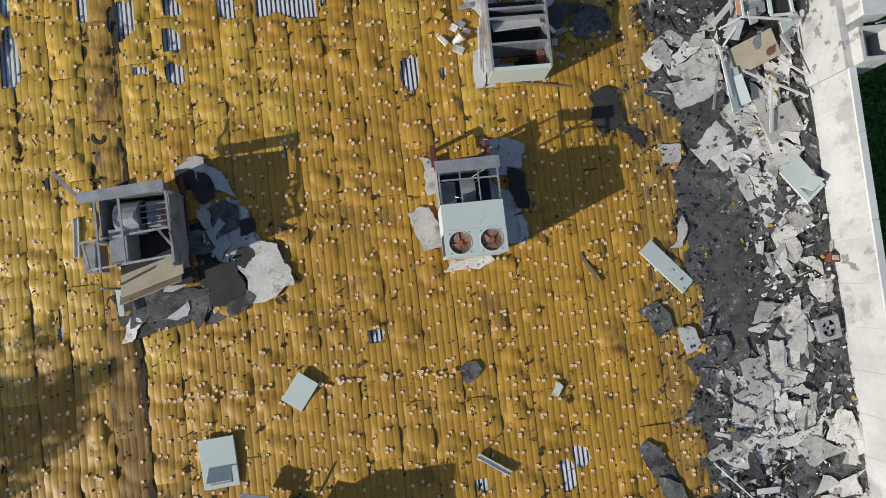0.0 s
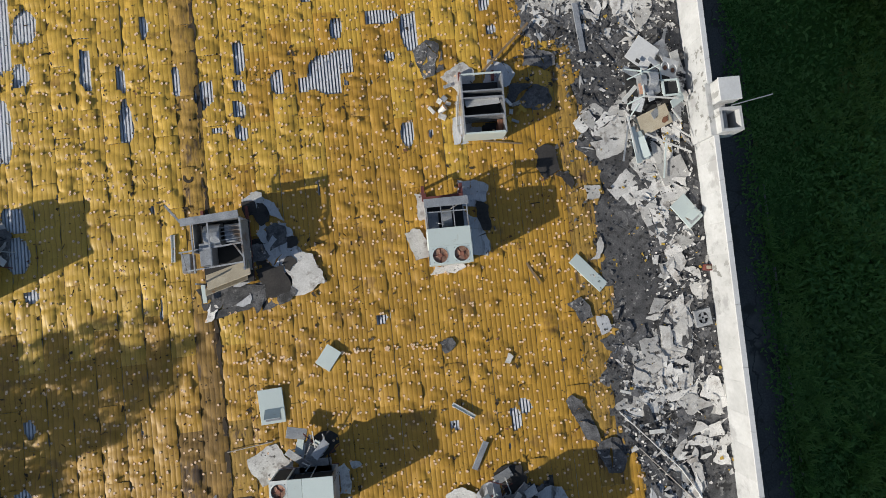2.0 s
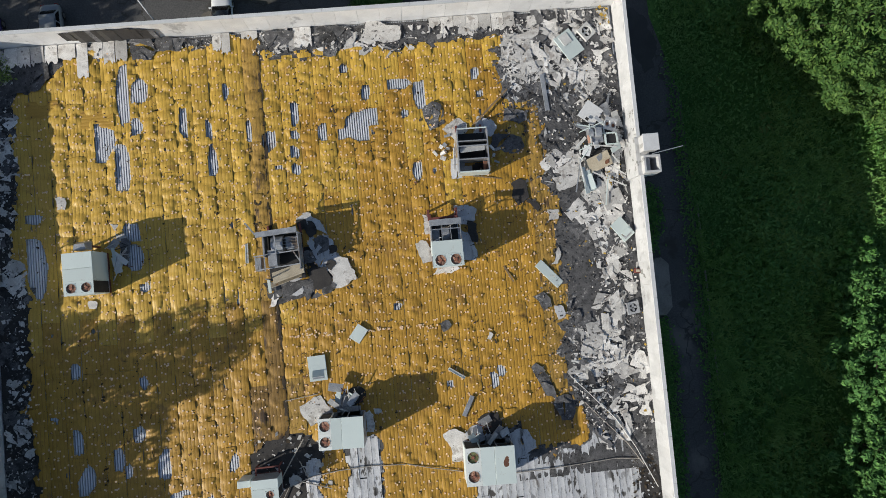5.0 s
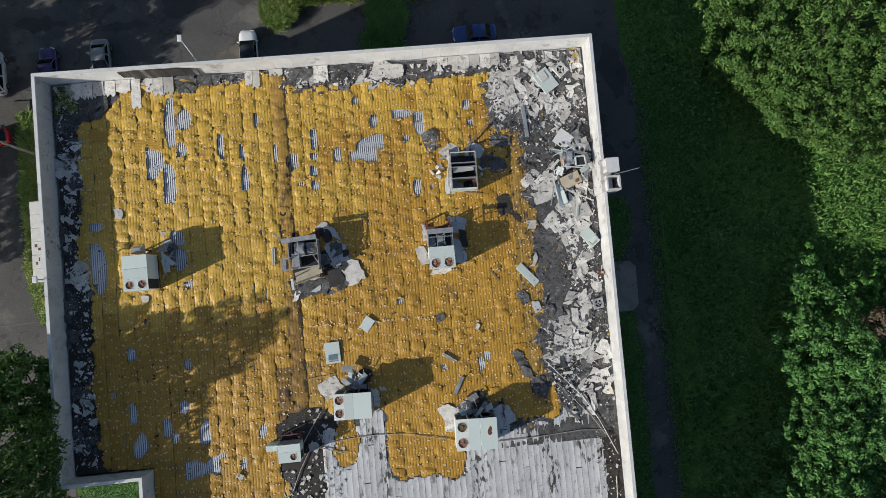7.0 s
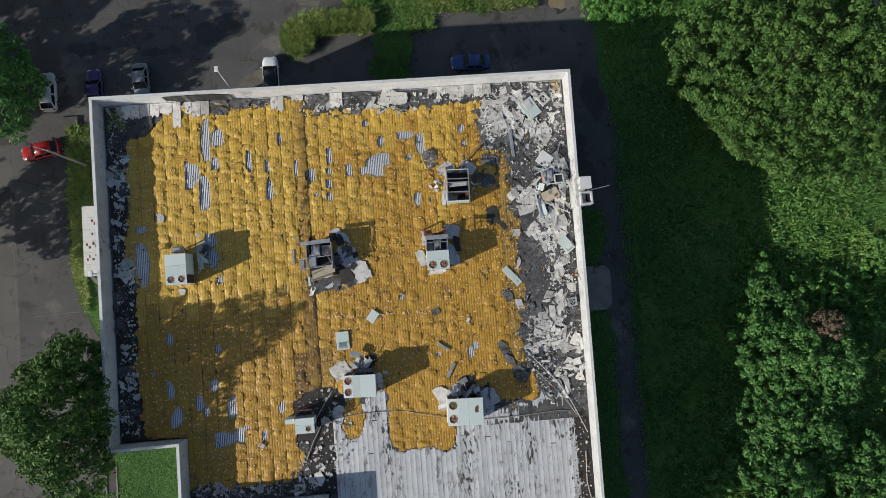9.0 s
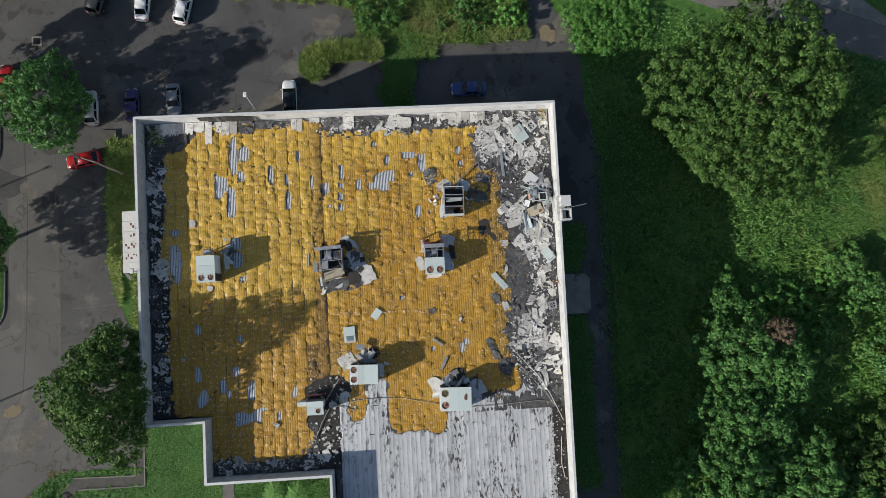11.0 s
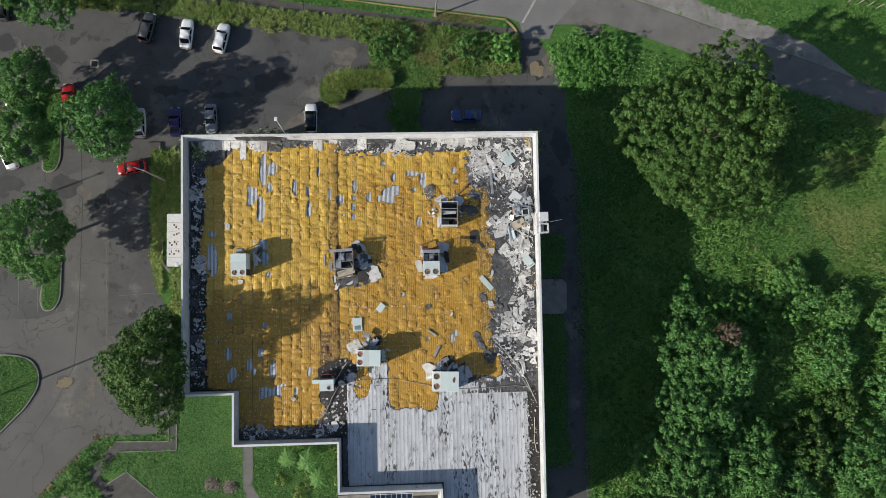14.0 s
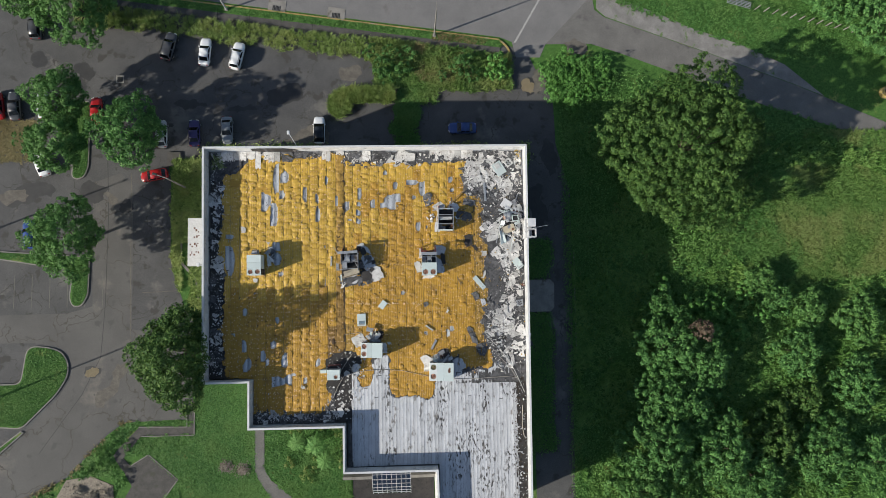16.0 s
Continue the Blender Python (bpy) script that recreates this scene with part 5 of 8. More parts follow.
for px_, py_, pz, w, l, rx, ry, rz, mat in (
        (-0.42, 1.67, 0.85, 1.35, 1.3, 8, 6, -38, "coping"), (-0.75, 1.25, 0.98, 0.24, 0.18, 8, 6, -38, "inside"), (0.80, 1.85, 0.6, 0.7, 1.0, 10, 14, 30, "membrane"), (1.42, 1.35, 0.55, 0.55, 0.8, 20, 12, 20, "white_metal"),
        (1.05, -0.95, 0.95, 0.85, 0.42, 26, 6, 32, "unit"), (-0.10, -1.75, 0.45, 1.75, 1.05, 10, -8, 20, "cream"), (-0.05, -1.45, 0.62, 0.5, 0.4, 24, 10, 40, "steel"), (-1.2, -2.95, 0.45, 0.34, 1.9, 4, 18, 8, "unit"), (-0.85, -3.1, 0.35, 0.6, 1.1, 6, -12, 14, "unit"),
        (-1.32, -0.35, 0.80, 0.22, 1.0, 12, 20, -42, "white_metal"), (-0.30, -0.62, 0.98, 0.42, 0.5, 18, 14, 20, "coping"), (-0.95, -0.95, 0.8, 0.55, 0.7, 24, -18, -24, "steel"), (-0.72, -0.20, 0.97, 0.3, 0.55, 10, 4, 6, "blade"), (-1.15, 0.75, 0.85, 0.3, 0.9, 14, -10, 60, "steel"), (0.15, 1.0, 1.02, 0.3, 1.0, 8, 10, 52, "coping")):
    sheet_box("bent_panel", u, M[mat], -w / 2, -l / 2, 0, w / 2, l / 2, 0.03, 0.006, at=pose(px_, py_, pz, rx, ry, rz))
bm = bmesh.new()
slab(bm, rough_outline(random.Random(81), 0.5, 0.3, 12, 0.4, 0.3), 0.0, 0.006)
part("rust_stain", bm, M["rust"], u, at=pose(0.5, -1.75, 0.56, 10, -8, 20))
for a, b, w in (((0.8, -1.3, 0.75), (1.36, -1.96, 0.5), 0.10), ((0.7, -2.08, 0.55), (1.74, -2.83, 0.5), 0.08), ((-1.54, -1.46, 0.7), (-1.2, -3.4, 0.45), 0.09), ((-1.5, 0.9, 0.95), (0.2, 0.45, 1.15), 0.07), ((-1.4, 0.35, 0.9), (0.3, 0.92, 1.1), 0.06), ((-0.68, 0.85, 1.1), (-0.66, -0.6, 1.05), 0.07), ((0.30, 0.82, 1.1), (0.32, -0.6, 1.05), 0.07),
                ((-0.66, 0.2, 1.12), (0.34, 0.1, 1.12), 0.06), ((-0.7, -0.62, 1.05), (1.1, -0.9, 1.05), 0.09), ((-1.5, -0.9, 0.8), (-0.7, -0.6, 1.0), 0.07), ((-1.45, -1.6, 0.6), (-0.9, -0.9, 0.9), 0.07), ((1.15, 0.1, 1.05), (1.5, -1.0, 0.6), 0.06)):
    bar("frame_strip", u, M["white_metal" if w > 0.075 else "unit"], a, b, w, 0.04)
foam = shards("foam_shards", 26, [(15.0, 19.2, 15.9, 20.5), (14.2, 7.6, 14.9, 8.6)], (0.12, 0.4), M["foam"], 34, "torn yellow foam scraps in the corner of the parapet", z=0.12)

# hoods, loose flashing and boxes beside the units
hood = thing("intake_hood", pose(-21.0, 6.45, ROOF + 1.3), "blue-grey sheet-metal intake hood beside a rooftop unit", "hood")
bm = bmesh.new()
vs = [bm.verts.new(v) for v in ((-0.45, -0.2, 0), (0.45, -0.2, 0), (0.45, 0.4, 0), (-0.45, 0.4, 0), (-0.4, -0.2, 0.7), (0.4, -0.2, 0.7), (0.32, 0.2, 0.7), (-0.32, 0.2, 0.7))]
for q in ((4, 5, 6, 7), (0, 1, 5, 4), (1, 2, 6, 5), (2, 3, 7, 6), (3, 0, 4, 7), (3, 2, 1, 0)):
    bm.faces.new([vs[i] for i in q])
part("shell", bm, M["steel"], hood)
sheet_box("leg", hood, M["redsteel"], 0.3, 0.0, -1.28, 0.42, 0.12, 0.0)
sheet_box("leg", hood, M["redsteel"], -0.42, 0.0, -1.28, -0.3, 0.12, 0.0)
for x, y, rz, w, l, z, tx, ty in ((-5.75, -4.35, -14, 0.95, 0.6, 0.55, 14, 6), (-5.4, -5.2, -22, 0.14, 1.6, 0.35, 14, 4), (4.0, -7.7, 25, 0.9, 0.55, 0.2, 18, 0), (3.0, -6.6, -28, 0.28, 1.5, 0.12, 4, 6), (4.7, -8.4, -40, 0.3, 1.1, 0.7, 20, 0), (5.2, -8.5, 20, 0.7, 0.5, 0.6, 10, 25)):
    lying("bent_flashing", x, y, rz, w, l, M["steel"], "bent galvanised flashing piece lying by a rooftop unit", "flashing", z=z, tilt=(tx, ty))
bx = thing("side_duct", pose(-12.0, -9.75, ROOF + 0.5), "small pale green duct box beside the small unit", "duct")
sheet_box("body", bx, M["unit"], -0.42, -0.22, -0.5, 0.42, 0.22, 0.9, 0.02)
fr = thing("red_frame", pose(-10.55, -8.95, ROOF), "dark red steel support frame beside the small unit", "steel frame")
for a, b in (((-0.75, 0, 0.9), (0.75, 0, 0.9)), ((-0.75, 0, 0), (-0.75, 0, 0.9)), ((0.75, 0, 0), (0.75, 0, 0.9)), ((-0.75, -0.45, 0.9), (-0.75, 0, 0.9)), ((0.75, -0.45, 0.9), (0.75, 0, 0.9))):
    bar("bar", fr, M["redsteel"], a, b, 0.09, 0.09)

# ---- loose things on the roof ----
lying("sheet_metal", -3.95, -0.98, -38, 0.80, 1.12, M["unit"], "loose pale green metal panel lying on the insulation", "sheet metal", group="loose panels")
lying("sheet_metal", -6.9, -3.0, 2, 1.17, 1.7, M["unit"], "pale green metal panel with a folded flap on the insulation", "sheet metal", fold=0.6, group="loose panels")
lying("sheet_metal", 9.52, 1.8, 41, 0.62, 2.2, M["unit"], "long pale green metal panel with a torn corner", "sheet metal", group="loose panels", z=0.1)
lying("sheet_metal", 15.0, 4.4, 37, 1.0, 1.55, M["unit"], "pale green metal panel with folded flap beside the parapet", "sheet metal", fold=0.5, group="loose panels", z=0.25)
lying("sheet_metal", 12.7, 17.9, 33, 1.4, 1.9, M["unit"], "dented pale green metal panel among roofing debris", "sheet metal", group="loose panels", z=0.25)
lying("sheet_metal", 12.45, 18.25, 33, 0.7, 0.75, M["white_metal"], "small white metal panel among roofing debris", "sheet metal", group="loose panels", z=0.33)
lying("sheet_metal", 13.0, 8.0, 14, 0.55, 1.5, M["unit"], "pale green panel in the debris below the wreck", "sheet metal", group="loose panels", z=0.3, tilt=(8, 5))
lying("sheet_metal", 14.6, 6.6, 20, 1.5, 1.2, M["membrane"], "grimy white panel among torn roofing", "sheet metal", group="loose panels", z=0.15)
lying("sheet_metal", 10.6, 14.6, 4, 0.3, 2.6, M["steel"], "long strip of bent sheet steel", "sheet metal", group="loose panels", z=0.15)
lying("sheet_metal", -14.9, -11.9, -30, 0.55, 0.4, M["membrane"], "small pale panel on the insulation", "sheet metal", group="loose panels")


def fan_box(x, y, rz, s, label, mat):
    f = thing("fan_box", pose(x, y, ROOF + 0.12, 6, 4, rz), label, "fan")
    bm = bmesh.new()
    holed(bm, -s, -s, s, s, 0, 0, s * 0.72, 0.2)
    part("frame", bm, mat, f)
    for sx, sy in ((-1, 0), (1, 0), (0, -1), (0, 1)):
        sheet_box("side", f, mat, -s if sy else sx * s - 0.01, -s if sx else sy * s - 0.01, 0.0, s if sy else sx * s + 0.01, s if sx else sy * s + 0.01, 0.195, 0)
    bm = bmesh.new()
    disc(bm, 0, 0, 0.02, s * 0.95, 20, 0.02)
    part("back", bm, M["inside"], f)
    for k in range(4):
        bm = bmesh.new()
        a = k * math.pi / 2
        beam(bm, (0.05 * math.cos(a), 0.05 * math.sin(a), 0.1), (s * 0.62 * math.cos(a), s * 0.62 * math.sin(a), 0.12), 0.16, 0.01)
        part("blade", bm, mat, f)


fan_box(14.05, 18.75, 40, 0.5, "white square fan box lying among roofing debris", M["white_metal"])
fan_box(15.1, -1.1, 8, 0.42, "grey square fan cage lying by the parapet", M["steel"])
rb = thing("small_box", pose(15.72, 1.4, ROOF + 0.05, 0, 0, -8), "small red-brown box with a pale lid against the parapet", "box")
sheet_box("body", rb, M["redsteel"], -0.2, -0.16, 0, 0.2, 0.16, 0.3, 0.02)
sheet_box("lid", rb, M["cream"], -0.13, -0.09, 0.302, 0.13, 0.09, 0.33, 0.01)


def strip(name, a, b, w, mat, label, z=0.1, channel=False):
    s = thing(name, pose(a[0], a[1], ROOF + z), label, "metal strip")
    d = (b[0] - a[0], b[1] - a[1], 0.03)
    bar("strip", s, mat, (0, 0, 0), d, w, 0.03)
    if channel:
        n = Vector((-d[1], d[0], 0)).normalized() * (w / 2)
        bar("flange", s, M["white_metal"], n + Vector((0, 0, 0.05)), Vector(d) + n + Vector((0, 0, 0.05)), 0.05, 0.07)
        bar("flange", s, M["white_metal"], -n + Vector((0, 0, 0.05)), Vector(d) - n + Vector((0, 0, 0.05)), 0.04, 0.07)


strip("metal_channel", (1.9, -3.95), (2.95, -4.7), 0.16, M["unit"], "pale green channel strip on the insulation", channel=True)
strip("metal_channel", (-10.95, 5.85), (-11.0, 4.5), 0.16, M["unit"], "pale green channel strip beside the stripped unit", channel=True)
strip("timber_strip", (6.42, 2.65), (6.98, 1.5), 0.12, M["wood"], "brown weathered timber strip on the insulation")
strip("timber_strip", (4.9, 9.1), (6.9, 8.75), 0.07, M["wood"], "thin pale timber strip beside the hollow frame")
strip("metal_strip", (5.2, 12.6), (7.9, 15.0), 0.12, M["wood"], "bent brown strip lying over roof debris", z=0.3)
strip("metal_strip", (13.3, 8.6), (15.6, 7.4), 0.09, M["white_metal"], "white metal strip leaning by the wreck", z=0.4)
strip("metal_strip", (12.0, 7.3), (12.6, 9.6), 0.09, M["steel"], "bent steel strip by the wreck", z=0.35)
strip("metal_strip", (14.0, 6.2), (14.4, 8.3), 0.08, M["unit"], "pale green strip among debris", z=0.35)
strip("metal_strip", (10.4, -4.3), (11.0, -4.5), 0.14, M["white_metal"], "short white metal strip by the debris", z=0.15)
strip("metal_strip", (11.6, -6.5), (12.4, -6.5), 0.2, M["white_metal"], "splayed white metal strip on felt", z=0.2)


def conduit(pts, r, mat, label, z=0.12):
    c = bpy.data.curves.new("conduit", "CURVE")
    c.dimensions, c.bevel_depth, c.bevel_resolution = "3D", r, 1
    sp = c.splines.new("POLY")
    sp.points.add(len(pts) - 1)
    for p, (x, y) in zip(sp.points, pts):
        p.co = (x, y, ROOF + z + 0.03 * math.sin(x * 1.7), 1)
    me = bpy.data.meshes.new_from_object(bpy.data.objects.new("tmp", c))
    me.materials.clear()
    me.materials.append(mat)
    return tagged(new("conduit", me), label, "conduit", "roof conduits")


conduit([(-10.9, -13.6), (-10.2, -12.0), (-9.4, -10.6), (-7.8, -10.1), (-6.1, -9.9), (-3.8, -9.85), (-1.6, -10.0)], 0.035, M["copper"], "bare metal conduit snaking over the roof")
conduit([(-1.5, -10.0), (0.2, -10.45), (2.2, -10.9)], 0.035, M["copper"], "bare metal conduit reaching a rooftop unit")
conduit([(5.7, -11.4), (8.0, -11.4), (10.6, -11.3), (12.6, -11.2), (14.5, -11.4)], 0.035, M["copper"], "bare metal conduit along the roof edge")
conduit([(10.2, -5.3), (11.6, -6.9), (13.0, -8.5), (14.2, -10.6), (15.4, -13.4)], 0.03, M["white_metal"], "thin white pipe lying over torn roofing", 0.22)
conduit([(11.0, -7.2), (12.2, -8.6), (13.6, -10.2), (14.6, -11.8)], 0.03, M["copper"], "thin pipe lying over torn roofing", 0.2)
conduit([(-10.1, -10.4), (-9.2, -9.0), (-8.2, -7.55)], 0.04, M["copper"], "straight pipe leaning across dark board", 0.3)
conduit([(-8.6, -9.0), (-8.1, -10.2)], 0.035, M["copper"], "short pipe on dark board", 0.15)
conduit([(-9.0, -10.2), (-6.6, -11.0)], 0.035, M["copper"], "bare pipe over torn roofing", 0.15)
conduit([(-9.2, -4.95), (-7.0, -4.7)], 0.03, M["copper"], "short bare pipe beside a rooftop unit", 0.15)
conduit([(15.1, -15.2), (14.95, -18.0), (15.2, -19.5)], 0.05, M["copper"], "bent pipe along the east parapet", 0.1)


litter = thing("crushed_tub", pose(3.0, 10.9, ROOF + 0.12, 0, 60, 30), "crushed white plastic tub on the insulation", "tub")
bm = bmesh.new()
bmesh.ops.create_cone(bm, cap_ends=True, segments=14, radius1=0.13, radius2=0.17, depth=0.42)
part("shell", bm, M["white_metal"], litter)
bm = bmesh.new()
ring(bm, 0, 0, 0.2, 0.15, 0.19, 0.03, 14)
part("rim", bm, M["cream"], litter)
dr_ = thing("roof_drain", pose(-10.0, 8.65, ROOF), "rusty round roof drain in the dirty strip", "drain")
bm = bmesh.new()
ring(bm, 0, 0, 0.02, 0.14, 0.26, 0.06, 16)
part("rim", bm, M["litter"], dr_)
bm = bmesh.new()
disc(bm, 0, 0, 0.03, 0.15, 14, 0.02)
part("grate", bm, M["inside"], dr_)
for q in range(14):
    rq = random.Random(500 + q)
    x, y = rq.uniform(2.2, 3.7), rq.uniform(10.2, 12.2)
    if q > 6:
        x, y = rq.uniform(6.2, 7.2), rq.uniform(9.8, 11.4)
    lying("bent_flashing", x, y, rq.uniform(0, 180), rq.uniform(0.1, 0.3), rq.uniform(0.2, 0.5), rq.choice((M["membrane"], M["steel"], M["foam"])), "small torn scrap of sheet metal on the insulation", "flashing", z=0.13, tilt=(rq.uniform(-12, 12), rq.uniform(-12, 12)), group="small scraps")


# sheets of old roofing left round the units
def remnant(x, y, w, l, rz, mat, seed, z=0.07, cuts=1):
    r = random.Random(seed)
    name = {"white_membrane": "white", "bituminous_felt": "dark grey", "weathered_white_coating": "weathered white", "damp_dark_board": "tarry black"}[mat.name]
    if cuts < 2:
        bm = bmesh.new()
        sheet(bm, torn_edges(r, shatter(r, w, l, 0)[0], (0.12, 0.14, 0.14)), 0, 0, 0, 0.02, 0.02, r)
        ob = part("membrane_remnant", bm, mat, at=pose(x, y, ROOF + z, 0, 0, rz))
    else:
        ob = place(new("membrane_remnant"), pose(x, y, ROOF + z))
        broken_sheet(0, 0, w, l, rz, cuts, mat, "roofing_piece", ob, r, 0.0, 0.03, 0.012, 2)
    return tagged(ob, f"torn {name} roofing sheet remaining near a rooftop unit", "roofing sheet", "roofing remnants")


WHITE, DARK, GREY, TAR = M["membrane"], M["felt"], M["coating"], M["burnt"]
for n, (x, y, w, l, rz, mat, z) in enumerate((
        (-6.3, 3.7, 3.2, 3.6, 20, TAR, 0.03), (-6.15, 5.9, 1.7, 3.2, 24, GREY, 0.07), (-6.7, 7.2, 0.6, 0.9, 10, WHITE, 0.10), (-5.6, 4.5, 1.7, 1.9, 35, GREY, 0.08), (-5.9, 5.3, 1.0, 1.2, 12, DARK, 0.12), (-4.75, 3.4, 1.9, 1.9, 24, WHITE, 0.12), (-6.6, 6.5, 0.7, 1.0, 30, TAR, 0.11), (-6.2, 3.1, 1.6, 1.5, 10, TAR, 0.13), (-5.4, 3.9, 0.8, 0.6, 40, TAR, 0.13), (-7.0, 4.5, 1.4, 1.1, 12, DARK, 0.12),
        (-8.0, 2.4, 2.9, 1.5, 6, DARK, 0.06), (-7.9, 2.45, 1.1, 0.9, 6, GREY, 0.10), (-6.4, 2.5, 2.2, 1.4, 14, DARK, 0.07), (-9.4, 1.8, 0.45, 1.0, -25, WHITE, 0.1), (-9.5, 2.5, 0.9, 1.2, 10, DARK, 0.08), (-7.7, 3.4, 1.1, 0.8, 10, GREY, 0.14), (-7.1, 6.8, 0.7, 0.8, 10, TAR, 0.12), (-5.2, 4.9, 0.7, 0.6, 10, TAR, 0.14),
        (4.0, 6.4, 1.6, 1.5, -8, GREY, 0.06), (3.9, 4.9, 1.0, 2.4, 2, GREY, 0.06), (4.1, 3.9, 1.2, 1.5, 4, GREY, 0.08), (4.55, 5.25, 0.55, 1.5, 4, TAR, 0.13), (1.0, 4.2, 0.95, 1.6, 20, WHITE, 0.07), (1.35, 6.0, 0.5, 1.7, 4, WHITE, 0.09), (2.5, 2.8, 1.9, 0.4, 4, WHITE, 0.06),
        (4.0, 9.7, 1.2, 1.6, 4, GREY, 0.06), (4.1, 12.6, 1.6, 1.4, 40, WHITE, 0.08), (6.1, 12.4, 1.8, 1.3, -20, GREY, 0.1), (2.7, 13.6, 1.5, 2.0, 20, DARK, 0.07), (8.3, 13.2, 1.7, 1.1, -10, DARK, 0.08), (7.6, 11.2, 2.4, 1.3, -4, DARK, 0.07),
        (-19.3, 7.0, 0.7, 2.4, 12, WHITE, 0.08), (-19.0, 6.0, 0.7, 1.8, -6, DARK, 0.1), (-21.3, 2.7, 0.6, 0.5, 0, WHITE, 0.1),
        (-7.2, -5.75, 1.9, 1.9, 25, WHITE, 0.08), (-4.6, -5.2, 1.6, 1.3, 30, TAR, 0.07), (-3.75, -6.9, 0.7, 1.5, 4, WHITE, 0.1), (-5.3, -5.5, 1.6, 0.9, 20, GREY, 0.11), (-3.1, -6.3, 0.5, 0.35, 10, WHITE, 0.1), (1.9, -9.1, 1.4, 2.0, 8, WHITE, 0.08), (6.5, -9.4, 1.9, 1.8, 30, GREY, 0.08), (5.9, -8.9, 1.2, 1.0, 20, DARK, 0.11), (4.5, -7.85, 1.5, 1.3, 20, TAR, 0.1), (3.3, -8.4, 1.2, 0.9, 30, GREY, 0.12),
        (8.9, 0.0, 0.9, 1.4, 30, DARK, 0.07), (8.2, 7.7, 1.1, 1.7, 14, TAR, 0.08), (9.0, 6.7, 0.5, 1.2, 40, TAR, 0.08), (10.3, 5.9, 0.8, 0.8, 0, WHITE, 0.09), (10.2, 2.9, 0.45, 1.3, -28, WHITE, 0.09), (10.0, -0.9, 0.7, 1.2, 10, GREY, 0.09),
        (2.05, -1.0, 0.75, 0.6, 20, DARK, 0.08), (4.98, -2.05, 0.32, 0.5, -25, WHITE, 0.08), (-23.0, 9.7, 0.6, 0.9, 10, WHITE, 0.08), (-16.9, 19.9, 1.5, 1.7, 10, DARK, 0.10), (-25.0, 18.5, 3.9, 1.9, 8, DARK, 0.09), (-14.9, 20.1, 2.6, 1.0, 0, DARK, 0.11), (-7.6, 20.0, 1.9, 1.3, 0, DARK, 0.11), (-3.6, 20.0, 2.6, 1.2, 2, DARK, 0.10), (-0.5, 19.85, 3.0, 1.5, -12, WHITE, 0.14),
        (8.4, -5.6, 0.8, 3.0, 24, DARK, 0.07), (9.6, -7.4, 1.3, 1.9, 10, DARK, 0.07))):
    remnant(x, y, w, l, rz, mat, 100 + n, z, cuts=3 if mat in (DARK, GREY) and w * l > 1.8 else 0)


# strips of white membrane still hanging from the north parapet, running out over the roof with torn ends
for n, (x0, x1, low) in enumerate(((-26.1, -25.25, 19.35), (-25.22, -24.4, 19.3), (-24.37, -23.5, 19.32), (-23.47, -22.6, 19.4), (-22.55, -21.4, 19.55), (-21.37, -20.6, 18.2), (-20.2, -19.6, 19.5), (-19.55, -18.8, 19.1), (-18.75, -17.95, 19.2), (-12.2, -11.6, 19.45), (-11.57, -11.0, 19.15), (-10.2, -9.1, 20.05), (-6.6, -5.4, 19.3),
                                 (2.9, 3.7, 19.95), (3.73, 4.6, 19.75), (4.63, 5.5, 19.8), (5.53, 6.4, 19.5), (6.43, 7.3, 19.6), (7.33, 8.2, 19.35), (8.23, 9.0, 19.5))):
    r = random.Random(700 + n)
    w_, steps = x1 - x0, 7
    lower = [(x0 + w_ * k / steps + (r.uniform(-0.03, 0.03) if 0 < k < steps else 0), low + r.uniform(-0.14, 0.22)) for k in range(steps + 1)]
    bm = bmesh.new()
    sheet(bm, [(px_ - x0, py_ - low) for px_, py_ in lower] + [(w_, 20.62 - low), (0.0, 20.62 - low)], 0, 0, 0, 0.02, 0.012, r)
    tagged(part("membrane_strip", bm, M["membrane"], at=pose(x0, low, ROOF + 0.13)), "dirty white membrane strip with torn end below the north parapet", "roofing sheet", "parapet strips")


# wrecked frames and bent panels torn off the southern units
def junk(x, y, seed, spread, label):
    r = random.Random(seed)
    j = thing("wrecked_panels", pose(x, y, ROOF), label, "metal debris", "metal debris heaps")
    for k in range(6):
        w, l = r.uniform(0.2, 0.5), r.uniform(0.6, 1.2)
        sheet_box("bent_panel", j, M[("unit", "steel", "white_metal", "unit", "steel", "coping")[k]], -w / 2, -l / 2, 0, w / 2, l / 2, 0.025, 0.004, at=pose(r.uniform(-1, 1) * spread[0], r.uniform(-1, 1) * spread[1], r.uniform(0.25, 0.9), r.uniform(-25, 25), r.uniform(-30, 30), r.uniform(-60, 60)))
    for _ in range(9):
        a = Vector((r.uniform(-1, 1) * spread[0], r.uniform(-1, 1) * spread[1], r.uniform(0.1, 0.9)))
        d = Vector((r.uniform(-1, 1), r.uniform(-1, 1), r.uniform(-0.4, 0.5))).normalized() * r.uniform(0.4, 1.1)
        bar("frame_strip", j, M[r.choice(("white_metal", "steel", "redsteel", "inside"))], a, a + d, 0.05, 0.035)
    for _ in range(4):
        bm = bmesh.new()
        a = Vector((r.uniform(-1, 1) * spread[0], r.uniform(-1, 1) * spread[1], 0.3))
        tube(bm, a, a + Vector((r.uniform(-0.6, 0.6), r.uniform(-0.6, 0.6), 0.3)), 0.015, 0.015, 6)
        part("cable", bm, M["dark_trim"], j)


